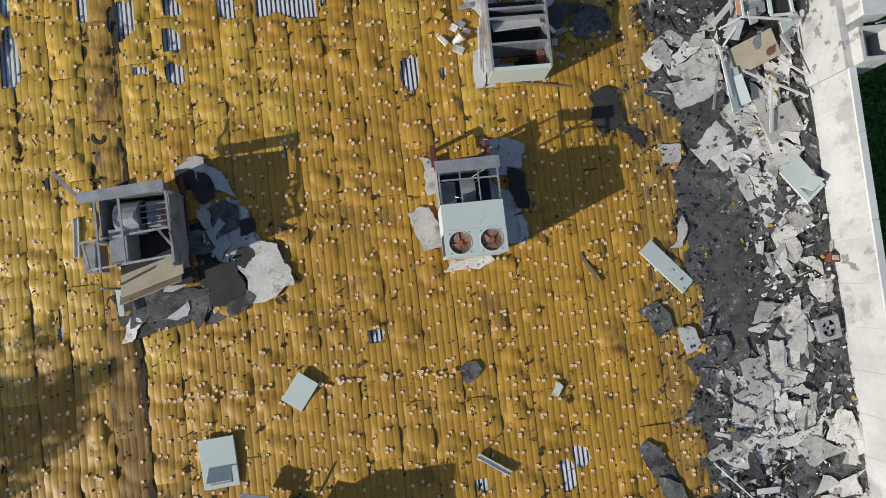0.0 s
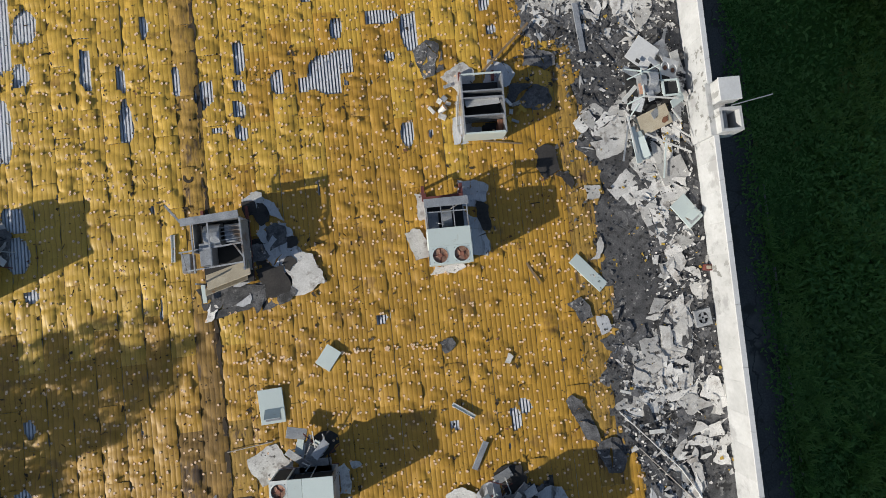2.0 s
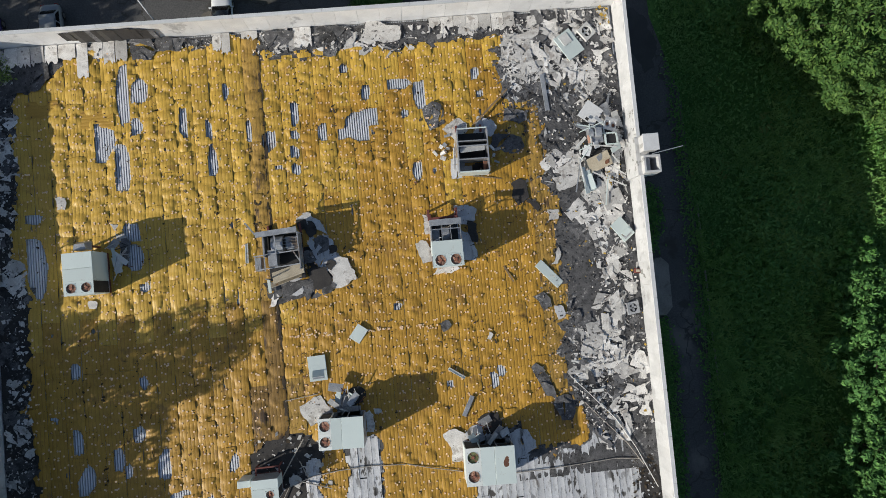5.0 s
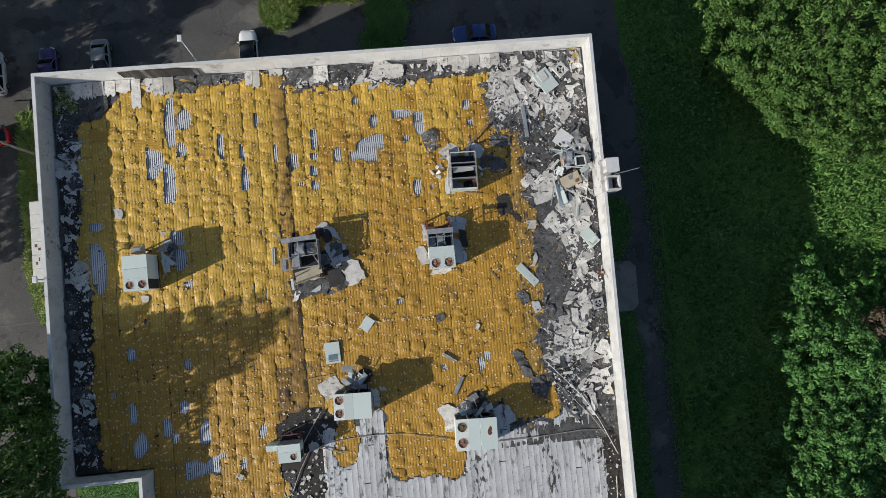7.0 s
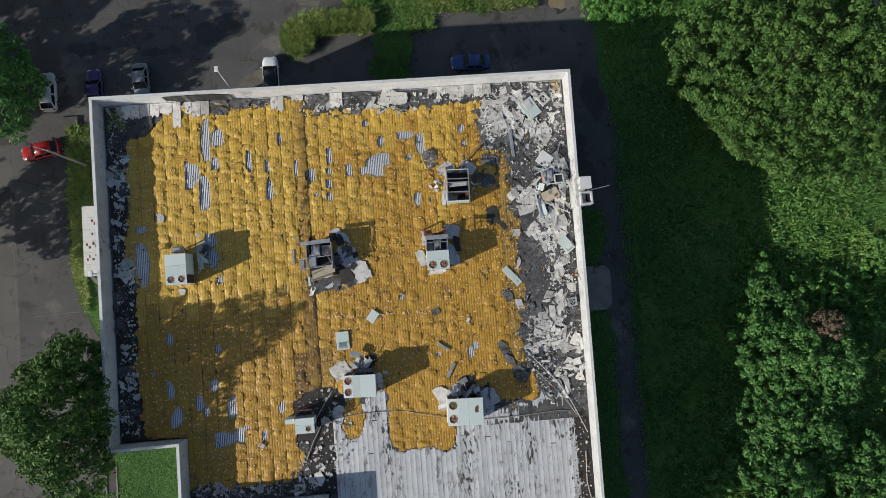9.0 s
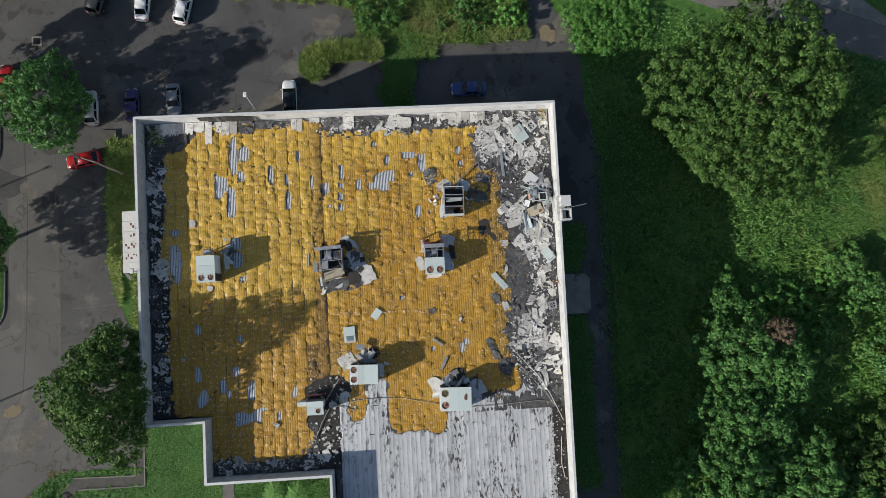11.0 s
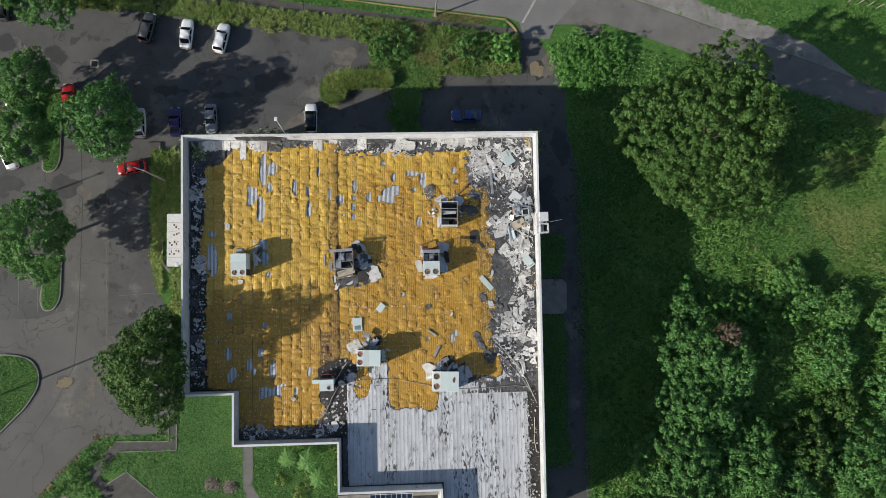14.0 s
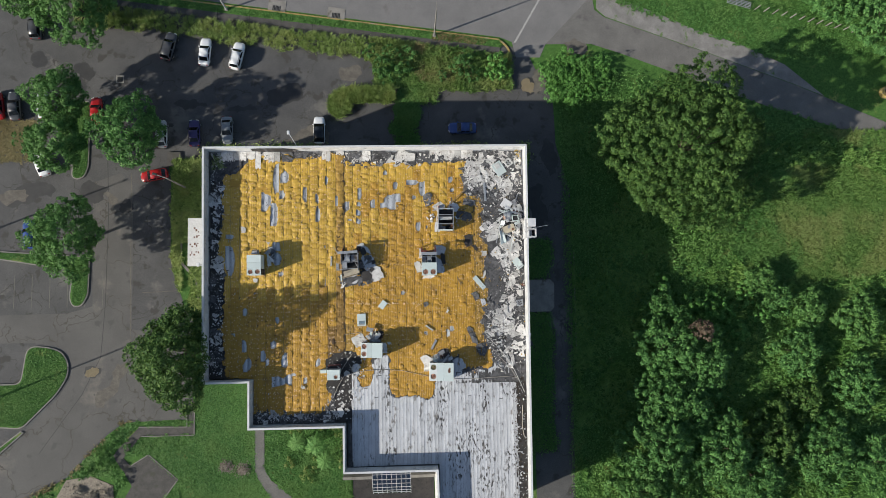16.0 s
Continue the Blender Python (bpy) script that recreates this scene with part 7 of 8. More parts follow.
growth("wall_grass", 16.6, -24, 22.6, 8.6, 5200, 0.03, 0.3, 0.16, "turf", 81, "rough grass between the east wall and the lane", lambda x, y: (x < 22.4 - 0.8 * value_noise(x * 0, y * 0.3, 22)) & ~((y > -3.0) & (y < 2.6)), 6, 0.35, 0.1)
growth("lane_grass", 24.6, -45, 28.5, 30, 3200, 0.05, 0.4, 0.15, "turf", 69, "grass along the edge of the service lane", None, 7, 0.4)
def on_path(x, y):
    return (x > np.interp(y, [-32, -29.7, -26.6, -25.4], [-21.2, -21.6, -23.6, -24.0]) - 0.1) & (x < np.interp(y, [-32, -29.9, -29.0, -27.1, -25.3], [-17.0, -18.2, -19.1, -21.5, -22.5]) + 0.1) & (y < -17)


tall_grass("lawn_grass", -34, -34, -21.9, -11.2, 6500, 14, 0.26, 0.05, 0.16, 0.045, "turf", 70, "thick mown lawn beside the west wall", lambda x, y: (x > -32.7) & ~on_path(x, y), 0.0)
DRIVE_EDGE = ((-75, -56.6, -51.3, -45.7, -43.6, -42.3, -33), (-42, -28.3, -25.6, -19.6, -18.1, -17.7, -17.7))


def south_lawn(x, y):
    walled = (x > -41.2) & (x < -32.9) & (y < -18.6) & (y > -20.0)
    slab_ = (x < -35.2 - 0.85 * (-26.6 - y) * (y < -26.6)) & (y < -22.7 - 0.88 * np.maximum(0, x + 39.7)) & (x > -44.2)
    rough = (x < -44.3) & (x > -53.6) & (y < -25.7)
    diag = (np.abs((x + 41.0) - (y + 19.3)) < 1.3) & (x < -40.6) & (x > -45)
    return (y < np.interp(x, *DRIVE_EDGE) - 0.2) & ~walled & ~slab_ & ~rough & ~diag


tall_grass("lawn_grass", -66, -40, -32.9, -17.6, 9500, 14, 0.28, 0.05, 0.2, 0.045, "turf", 71, "green lawn south of the drive", south_lawn, 0.0)
shrubs("hedge", [(-45.3, -21.6, 0.9, 0.9), (-46.4, -23.0, 1.0, 1.1), (-47.8, -24.4, 0.9, 0.8), (-45.4, -24.4, 1.1, 1.0), (-43.8, -25.6, 0.9, 0.9), (-44.4, -20.4, 0.8, 0.7), (-43.6, -26.8, 0.7, 0.7), (-49.2, -25.2, 0.7, 0.6), (-46.8, -21.9, 0.7, 0.6), (-42.8, -21.3, 0.6, 0.5)],
       "turf", 85, "low green hedge growing over the edge of the drive", size=0.12)
tall_grass("drive_weeds", -62, -33, -42, -17.5, 1500, 14, 0.35, 0.1, 0.4, 0.05, "straw", 86, "dry weeds along the kerb of the drive", lambda x, y: np.abs(y - np.interp(x, *DRIVE_EDGE)) < 0.35, 0.3)
shrubs("court_shrubs", [(-19.4, -18.7, 1.0, 1.2), (-17.9, -19.3, 0.9, 1.0), (-13.8, -18.6, 1.1, 1.5), (-12.0, -18.9, 0.9, 1.2), (-10.9, -20.4, 0.9, 1.4), (-14.6, -24.6, 0.9, 0.8), (-10.6, -25.0, 0.8, 1.0), (-16.2, -26.4, 1.0, 0.8), (-18.6, -24.6, 0.8, 0.6), (-10.4, -22.6, 0.8, 1.2)],
       "weed", 72, "shrubs and creepers in the south garden", size=0.15)
tall_grass("court_lawn", -22.3, -33, -9.6, -17.4, 3400, 16, 0.35, 0.08, 0.4, 0.045, "turf", 73, "long grass in the south garden", lambda x, y: ~on_path(x, y), 0.08)
tall_grass("verge_grass", 30, 38, 95, 60, 9000, 12, 0.35, 0.05, 0.3, 0.05, "turf", 74, "rough grass verge north of the lane", lambda x, y: y > 49.2 - (x - 30) * 0.36 + 0.8 * (value_noise(x * 0.5, y * 0.5, 25) - 0.5), 0.05)
tall_grass("verge_grass", 46, 18, 95, 34, 4500, 12, 0.35, 0.05, 0.3, 0.05, "turf", 75, "short grass south of the lane", lambda x, y: (y < 34.0 - (x - 48) * 0.33) & ~in_wood(x, y), 0.05)
tall_grass("dry_weeds", 1, 29, 17.0, 43, 2600, 16, 0.55, 0.3, 1.1, 0.03, "straw", 77, "dry brown twiggy weeds in the overgrown bed", lambda x, y: (y < kerb_y(x) - 2.8) & (y > 34.4) & (x < 8.5 + 2 * value_noise(x * 0, y * 0.5, 19)), 0.2)
tall_grass("dry_weeds", 4, 40.6, 13.0, 44, 400, 14, 0.3, 0.1, 0.4, 0.03, "straw", 87, "dead brown weeds at the foot of a pole", lambda x, y: (y < kerb_y(x) - 0.4) & (y > kerb_y(x) - 1.5), 0.2)
tall_grass("dry_weeds", -66, 22, -57.4, 28.4, 1100, 14, 0.4, 0.05, 0.4, 0.04, "straw", 78, "dry brown grass at the lot's edge", None, 0.2)
# plants that took root on the roof
def palm(x, y, h, reach, seed):
    """A short trunk with drooping fronds, each with two rows of narrow leaflets."""
    r = random.Random(seed)
    t = thing("palm", pose(x, y, 0), "small palm with pale green drooping fronds in the garden", "palm", "garden palms")
    bm = bmesh.new()
    tube(bm, (0, 0, -0.1), (0.05, 0.05, h), 0.14, 0.10, 9)
    part("trunk", bm, M["bark"], t)
    for k in range(13):
        a, ln = 2 * math.pi * (k + r.uniform(-0.2, 0.2)) / 13, reach * r.uniform(0.75, 1.1)
        c, s = math.cos(a), math.sin(a)
        leaflets = []
        for i in range(1, 15):
            f = i / 14
            p = np.array((c * ln * f, s * ln * f, h + 0.9 * ln * f * (0.55 - f)))
            w = 0.38 * math.sin(math.pi * (0.12 + 0.8 * f))
            for sd in (-1, 1):
                q = p + np.array((-s * sd * w + c * 0.16, c * sd * w + s * 0.16, -0.12))
                e = np.array((c, s, -0.2)) * 0.10
                leaflets.append((p - e, p + e, q + e * 0.4, q - e * 0.4))
        quads("frond", leaflets, M["turf"], t)


palm(-14.5, -21.6, 2.6, 1.7, 1)
palm(-17.2, -21.2, 2.2, 1.5, 2)
palm(-13.2, -24.0, 2.0, 1.5, 3)
growth("roof_weeds", -27.3, 18.3, -25.8, 20.2, 60, 0.05, 0.3, 0.10, "weed", 76, "weeds rooted in the roof's corner", None, 6, 0.2, 0.0, ROOF)


# ---- parking lot and street ----
def flat_patch(name, x, y, w, l, rz, mat, seed, z, label, category, points=16, wild=0.2):
    r = random.Random(seed)
    pts = rough_outline(r, w, l, points, wild, radians(rz))
    ob = big_sheet(name, [(x + a, y + b) for a, b in pts], z, mat, 0.004)
    return tagged(ob, label, category, kind="structure")


def island(name, pts, label, kerb="concrete"):
    bm = bmesh.new()
    k = big_sheet(name, pts, 0.16, M[kerb], 0.16)
    tagged(k, label, "traffic island", kind="structure")
    top = big_sheet("grass_bed", inset(pts, 0.18), 0.185, M["grass"], 0.02)
    top.parent = k
    g = np.random.default_rng(len(pts) * 7 + int(abs(pts[0][0])))
    tris = [[Vector((*p, 0)) for p in inset(pts, 0.3)]]
    tess = tessellate_polygon(tris)
    area = [abs((tris[0][b] - tris[0][a]).cross(tris[0][c] - tris[0][a]).z) / 2 for a, b, c in tess]
    spots = []
    for (a, b, c), s in zip(tess, area):
        n = int(s * 90)
        u, v = g.random((n, 1)), g.random((n, 1))
        flip = (u + v) > 1
        u, v = np.where(flip, 1 - u, u), np.where(flip, 1 - v, v)
        A, B, C = (np.array(tris[0][i]) for i in (a, b, c))
        spots.append(A + u * (B - A) + v * (C - A))
    p = np.concatenate(spots)
    p[:, 2] = 0.2 + g.uniform(0, 0.15, len(p))
    blades = quads("island_grass", leaf_quads(g, p, 0.10, 0.9), M["turf"], k)
    return k


def rounded(pts, r, steps=4):
    """The outline with its corners rounded off by about r."""
    out = []
    for k, q in enumerate(pts):
        p, n = Vector(pts[k - 1]), Vector(pts[(k + 1) % len(pts)])
        q = Vector(q)
        a, b = q + (p - q).normalized() * min(r, 0.45 * (p - q).length), q + (n - q).normalized() * min(r, 0.45 * (n - q).length)
        for i in range(steps + 1):
            f = i / steps
            out.append(tuple(a * (1 - f) ** 2 + q * 2 * f * (1 - f) + b * f * f))
    return out


island("island_1", rounded([(-75, 9.2), (-75, 7.9), (-62.1, 6.9), (-51.3, 5.0), (-51.8, 0.9), (-51.2, -0.5), (-49.8, -0.4), (-48.9, 1.3), (-48.8, 7.2)], 0.8), "grassy kerbed traffic island with a tree")
island("island_2", rounded([(-80, -11.6), (-80, -17.8), (-61.2, -18.1), (-58.1, -18.4), (-53.2, -13.5), (-51.6, -10.9), (-51.5, -8.8), (-52.5, -7.1), (-54.2, -6.4), (-56.8, -6.1), (-57.8, -6.8), (-58.5, -11.7)], 1.0), "large rounded grass island with a concrete kerb")
island("island_3", rounded([(-54.3, 31.4), (-54.2, 25.2), (-51.8, 21.4), (-51.9, 19.5), (-51.1, 19.0), (-49.9, 19.4), (-49.3, 21.1), (-49.2, 31.4)], 0.6), "grassy island between parking rows")
island("island_4", [(-63.4, -22.6), (-63.0, -23.6), (-57.7, -18.9), (-58.2, -18.6)], "narrow grass strip along the kerb of the drive")
# bay lines
for k in range(7):
    x0 = -62.5 + 2.6 * k
    ln = big_sheet("bay_line", [(x0, -0.5), (x0 + 0.1, -0.5), (x0 + 0.1, 4.6), (x0, 4.6)], 0.026, M["faint_line"], 0.004)
    tagged(ln, "worn pale parking bay line on asphalt", "road marking", kind="structure")
M["shoulder"] = material("pale_gravel", (0.33, 0.315, 0.30), (0.20, 0.19, 0.178), scale=0.5, rough=0.95, fine=8, bump=0.6, stain=(0.10, 0.16, 0.05), amount=0.12, stain_scale=0.6)
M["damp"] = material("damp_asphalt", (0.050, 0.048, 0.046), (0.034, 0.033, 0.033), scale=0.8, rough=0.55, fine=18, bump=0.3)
M["mud"] = material("muddy_water", (0.30, 0.245, 0.155), (0.24, 0.195, 0.12), scale=2, rough=0.12, bump=0.0)
M["patch"] = material("gravel_patch", (0.19, 0.17, 0.145), (0.115, 0.105, 0.09), scale=1.2, rough=0.95, fine=9, bump=0.7, height=0.03)
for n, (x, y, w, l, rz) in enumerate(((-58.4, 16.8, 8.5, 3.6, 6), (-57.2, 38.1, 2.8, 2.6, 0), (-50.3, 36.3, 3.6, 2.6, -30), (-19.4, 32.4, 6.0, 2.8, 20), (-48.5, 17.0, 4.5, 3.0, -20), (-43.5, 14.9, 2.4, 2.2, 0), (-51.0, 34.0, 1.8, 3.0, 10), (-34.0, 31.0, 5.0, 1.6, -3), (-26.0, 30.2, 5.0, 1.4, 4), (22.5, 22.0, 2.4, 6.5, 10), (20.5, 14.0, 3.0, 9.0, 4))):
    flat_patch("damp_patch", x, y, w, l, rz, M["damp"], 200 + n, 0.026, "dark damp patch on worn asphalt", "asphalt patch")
for n, (x, y, w, l, rz) in enumerate(((-60.5, 16.4, 4.6, 2.2, 8), (-46.0, 16.2, 2.6, 1.2, -40), (-16.0, 24.6, 8.0, 5.5, 0), (-45.0, -12.0, 2.0, 9.0, -30), (-9.0, 36.0, 4.0, 2.2, 10), (21.0, 34.4, 2.6, 4.5, -10), (27.5, 40.0, 3.0, 4.0, 66))):
    flat_patch("gravel_patch", x, y, w, l, rz, M["patch"], 230 + n, 0.045 if x > 20 else 0.031, "pale gravel showing through worn asphalt", "asphalt patch")
for n, (x, y, w, l) in enumerate(((-48.1, -10.3, 2.2, 1.5), (19.5, 33.7, 2.4, 2.6))):
    flat_patch("puddle", x, y, w * 1.3, l * 1.35, 0, M["damp"], 260 + n, 0.036, "wet rim of a pothole", "asphalt patch")
    flat_patch("puddle", x, y, w, l, 0, M["mud"], 270 + n, 0.042, "muddy brown puddle in a pothole", "puddle")
# cracks and seams in the drive
for n, pts in enumerate((((-46.6, 24.0), (-46.2, 14.0), (-46.4, 0.0), (-46.9, -8.0), (-49.5, -13.5), (-55.5, -22.0)), ((-42.9, 20.0), (-42.7, 0.0), (-42.6, -6.0)), ((-41.0, 1.5), (-36.0, 1.7)), ((25.4, 16.0), (25.2, 0.0), (24.8, -15.0), (24.3, -30.0)))):
    for (xa, ya), (xb, yb) in zip(pts, pts[1:]):
        d = Vector((xb - xa, yb - ya)).normalized()
        nrm = Vector((-d.y, d.x)) * 0.05
        seam = big_sheet("asphalt_seam", [(xa - nrm.x, ya - nrm.y), (xb - nrm.x, yb - nrm.y), (xb + nrm.x, yb + nrm.y), (xa + nrm.x, ya + nrm.y)][::1], 0.0285, M["patch"] if n else M["damp"], 0.004)
        tagged(seam, "open seam in the asphalt", "asphalt seam", kind="structure")
# drain
dr = thing("drain_grate", pose(-44.9, 34.9, 0.02), "square drain with a concrete rim and dark grate", "drain")
for a in ((-0.6, -0.6, 0.6, -0.42), (-0.6, 0.42, 0.6, 0.6), (-0.6, -0.41, -0.42, 0.41), (0.42, -0.41, 0.6, 0.41)):
    sheet_box("rim", dr, M["concrete"], a[0], a[1], 0, a[2], a[3], 0.04, 0.0)
for k in range(6):
    sheet_box("grate_bar", dr, M["dark_trim"], -0.4 + 0.135 * k, -0.4, 0.0, -0.33 + 0.135 * k, 0.4, 0.03, 0.0)
# street edge: kerb, verge, sidewalk
def along(x, off):
    return (x, kerb_y(x) + off)


for name, o0, o1, z, mat, label, cat in (("kerb", -0.28, -0.07, 0.17, "yellow", "yellow painted concrete kerb along the street", "kerb"), ("verge", -1.5, -0.29, 0.14, "grass", "narrow grass verge behind the kerb", "verge"),
                                         ("pavement", -2.5, -1.51, 0.15, "path_old", "weathered concrete sidewalk", "sidewalk")):
    for x0 in range(-140, 15, 5):
        x1 = min(x0 + 5 - 0.03, 15.2)
        s = big_sheet(name, [along(x0, o0), along(x1, o0), along(x1, o1), along(x0, o1)], z, M[mat], z)
        tagged(s, label, cat, kind="structure")
tall_grass("verge_grass", -62, 39, 15.2, 53, 9000, 14, 0.2, 0.2, 0.32, 0.035, "turf", 80, "mown grass on the narrow street verge", lambda x, y: (y < kerb_y(x) - 0.3) & (y > kerb_y(x) - 1.5), 0.0)
for x in (-20.7, -11.3):
    d = thing("storm_inlet", pose(x, kerb_y(x) + 0.55, 0.03, 0, 0, -7), "concrete storm inlet with a dark grate at the kerb", "drain", "storm inlets")
    sheet_box("slab", d, M["concrete"], -1.4, -0.6, 0, 1.4, 1.2, 0.05, 0.01)
    for k in range(6):
        sheet_box("grate_bar", d, M["dark_trim"], -0.65 + 0.22 * k, -0.5, 0.052, -0.5 + 0.22 * k, 0.3, 0.07, 0.0)
for k in range(7):
    a0, a1 = radians(62 - 10 * k), radians(52.4 - 10 * k)
    arc = [(13.4 + r_ * math.cos(a), 38.2 + r_ * math.sin(a)) for r_, a in ((3.22, a0), (3.22, a1), (3.5, a1), (3.5, a0))]
    tagged(big_sheet("kerb", arc[::-1] if k < 0 else arc, 0.17, M["yellow"], 0.17), "yellow painted kerb curving round the street corner", "kerb", kind="structure")
M["line_paint"] = material("worn_white_line", (0.52, 0.51, 0.49), (0.36, 0.35, 0.335), scale=3, rough=0.8, stain=(0.2, 0.19, 0.18), amount=0.1, stain_scale=2.0)
for a, b in (((17.3, 40.9), (21.8, 48.6)),):
    ln = big_sheet("lane_line", [a, (a[0] + 0.30, a[1] - 0.10), (b[0] + 0.30, b[1] - 0.10), b], 0.042, M["line_paint"], 0.006)
    tagged(ln, "worn white stop line on the road", "road marking", kind="structure")


def pole(x, y, h, mat, label, arm=None, head=True):
    p = thing("street_pole", pose(x, y, 0), label, "pole", "poles")
    bm = bmesh.new()
    tube(bm, (0, 0, 0), (0, 0, h), 0.14, 0.09, 10)
    part("shaft", bm, mat, p)
    bm = bmesh.new()
    box(bm, -0.25, -0.25, 0, 0.25, 0.25, 0.35, 0.03)
    part("foot", bm, M["concrete"], p)
    if arm:
        bm = bmesh.new()
        tube(bm, (0, 0, h - 0.1), (arm[0], arm[1], h + 0.25), 0.06, 0.05, 8)
        part("arm", bm, mat, p)
        if head:
            sheet_box("head", p, M["dark_trim"], -0.32, -0.16, -0.08, 0.32, 0.16, 0.08, 0.04, at=pose(arm[0], arm[1], h + 0.25, 0, 0, math.degrees(math.atan2(arm[1], arm[0]))))


pole(-34.6, 17.6, 7.6, M["concrete"], "grey lamp post beside the red car", (-1.6, 0.6))
pole(4.4, 42.0, 9.0, M["concrete"], "grey utility pole on the street verge", (0.0, 1.2), False)
pole(-28.6, 46.2, 8.0, M["white_metal"], "white metal street pole at the kerb", None)
pole(-63.6, -14.4, 10.5, M["concrete"], "grey lamp post on the grass island", (1.2, 0.5))
pole(-67.0, 10.0, 10.0, M["concrete"], "grey lamp post on a traffic island", (1.2, 0.5))

# south-west garden: paths, low walls, slab, rubble
for n, (pts, z, mat, label) in enumerate((
        ([(-24.0, -17.2), (-24.0, -25.4), (-23.6, -26.6), (-21.6, -29.7), (-21.2, -32), (-17.0, -32), (-18.2, -29.9), (-19.1, -29.0), (-21.5, -27.1), (-22.5, -25.3), (-22.6, -17.2)], 0.06, "lane", "weathered concrete garden path"),
        ([(-34.0, -15.0), (-34.0, -18.85), (-41.1, -18.65), (-44.8, -22.5), (-44.4, -23.4), (-42.9, -25.6), (-42.0, -27.2), (-44.5, -31.5), (-38.9, -31.5), (-37.3, -29.1), (-35.4, -26.5), (-39.7, -22.75), (-42.2, -24.25), (-43.3, -23.1), (-40.75, -19.9), (-33.0, -20.0), (-33.0, -15.0)], 0.05, "path_old", "dark bare concrete path and slab in the lawn"),
        ([(-51.5, -26.0), (-54.5, -31.5), (-44.4, -31.5), (-44.7, -27.0), (-48.0, -25.5)], 0.055, "rubble", "bare rubble-strewn soil"))):
    tagged(big_sheet("garden_path", pts, z, M[mat], 0.06), label, "path", kind="structure")
for (xa, ya), (xb, yb) in (((-34.05, -14.9), (-34.05, -18.8)), ((-34.1, -18.78), (-41.1, -18.58)), ((-33.0, -20.05), (-40.7, -19.97)), ((-32.95, -15.0), (-32.95, -20.0)), ((-39.6, -22.7), (-35.3, -26.45)), ((-35.35, -26.55), (-37.3, -29.2)), ((-42.15, -24.2), (-39.75, -22.75))):
    w_ = thing("path_edging", pose(0, 0, 0), "thin pale concrete edging beside the garden path", "edging", "path edgings")
    bar("body", w_, M["concrete"], (xa, ya, 0.06), (xb, yb, 0.06), 0.12, 0.16)
for n, (x, y) in enumerate(((-28.2, -24.8), (-25.7, -25.3), (-47.5, -28.5), (-45.6, -28.2), (-49.6, -27.6), (-50.4, -29.2))):
    g = np.random.default_rng(300 + n)
    p = g.normal(size=(420, 3)) * (0.5, 0.45, 0.0) + (x, y, 0.1)
    p[:, 2] += 0.45 * np.exp(-(((p[:, 0] - x) / 0.9) ** 2 + ((p[:, 1] - y) / 0.6) ** 2))
    tagged(quads("rubble_heap", leaf_quads(g, p, 0.14, 2.0), M["rubble"]), "small heap of pale rubble on the grass", "rubble", kind="stuff")
# kerb strip by the west wall, pad and tap stand on the east lane
tagged(big_sheet("kerb_strip", [(-35.4, 6.0), (-33.0, 3.2), (-32.6, -0.6), (-32.3, -0.5), (-32.7, 3.4), (-35.1, 6.2), (-35.0, 14.0), (-35.3, 14.0)], 0.16, M["concrete"], 0.16), "pale concrete kerb along the planted strip", "kerb", kind="structure")
pad = big_sheet("equipment_pad", [(16.6, -2.7), (21.8, -2.7), (22.4, -2.1), (22.5, 1.7), (21.9, 2.3), (16.6, 2.3)], 0.30, M["concrete"], 0.3)
tagged(pad, "grey concrete equipment pad against the east wall", "concrete pad", kind="structure")
tagged(big_sheet("side_plinth", [(-37.4, 21.0), (-35.4, 21.0), (-35.4, 23.2), (-37.4, 23.2)], 0.3, M["path_old"], 0.3), "mossy concrete plinth by the wall", "plinth", kind="structure")
for k in range(6):
    y0 = 6.8 - 3.4 * k
    tagged(big_sheet("lane_edging", [(25.75 - 0.02 * k, y0 - 3.36), (25.87 - 0.02 * k, y0 - 3.36), (25.89 - 0.02 * k, y0), (25.77 - 0.02 * k, y0)], 0.14, M["concrete"], 0.14), "thin pale concrete edging along the service lane", "kerb", kind="structure")
# fence posts, metal rack and yellow drum by the lane
for k in range(13):
    x = 58.0 + 1.5 * k
    p = thing("fence_post", pose(x, 46.6 - 0.235 * (x - 58), 0, 0, 6, 0), "pale slanting fence post in the grass", "fence post", "fence posts")
    bar("post", p, M["concrete"], (0, 0, 0), (0, 0, 1.5), 0.12, 0.12)
rack = thing("metal_rack", pose(55.2, 47.6, 0, 0, 0, -15), "pale metal rack lying in the grass", "rack")
for k in range(5):
    bar("rail", rack, M["steel"], (-2.0, -0.5 + 0.25 * k, 0.4), (2.0, -0.5 + 0.25 * k, 0.4), 0.08, 0.08)
for k in range(6):
    bar("rung", rack, M["steel"], (-2.0 + 0.8 * k, -0.5, 0.34), (-2.0 + 0.8 * k, 0.5, 0.34), 0.07, 0.05)
drum = thing("yellow_drum", pose(79.4, 32.3, 0), "yellow round container with a dark opening on the grass", "container")
bm = bmesh.new()
ring(bm, 0, 0, 0, 0.55, 1.0, 0.9, 24)
part("shell", bm, M["yellow"], drum)
bm = bmesh.new()
disc(bm, 0, 0, 0.5, 0.56, 20, 0.05)
part("inside", bm, M["dark_trim"], drum)


# ---- cars ----
def paint(name, c, rough=0.25):
    return material(name, c, tuple(v * 0.92 for v in c), scale=1.5, rough=rough, bump=0.0, fine=20, grain_low=0.95)


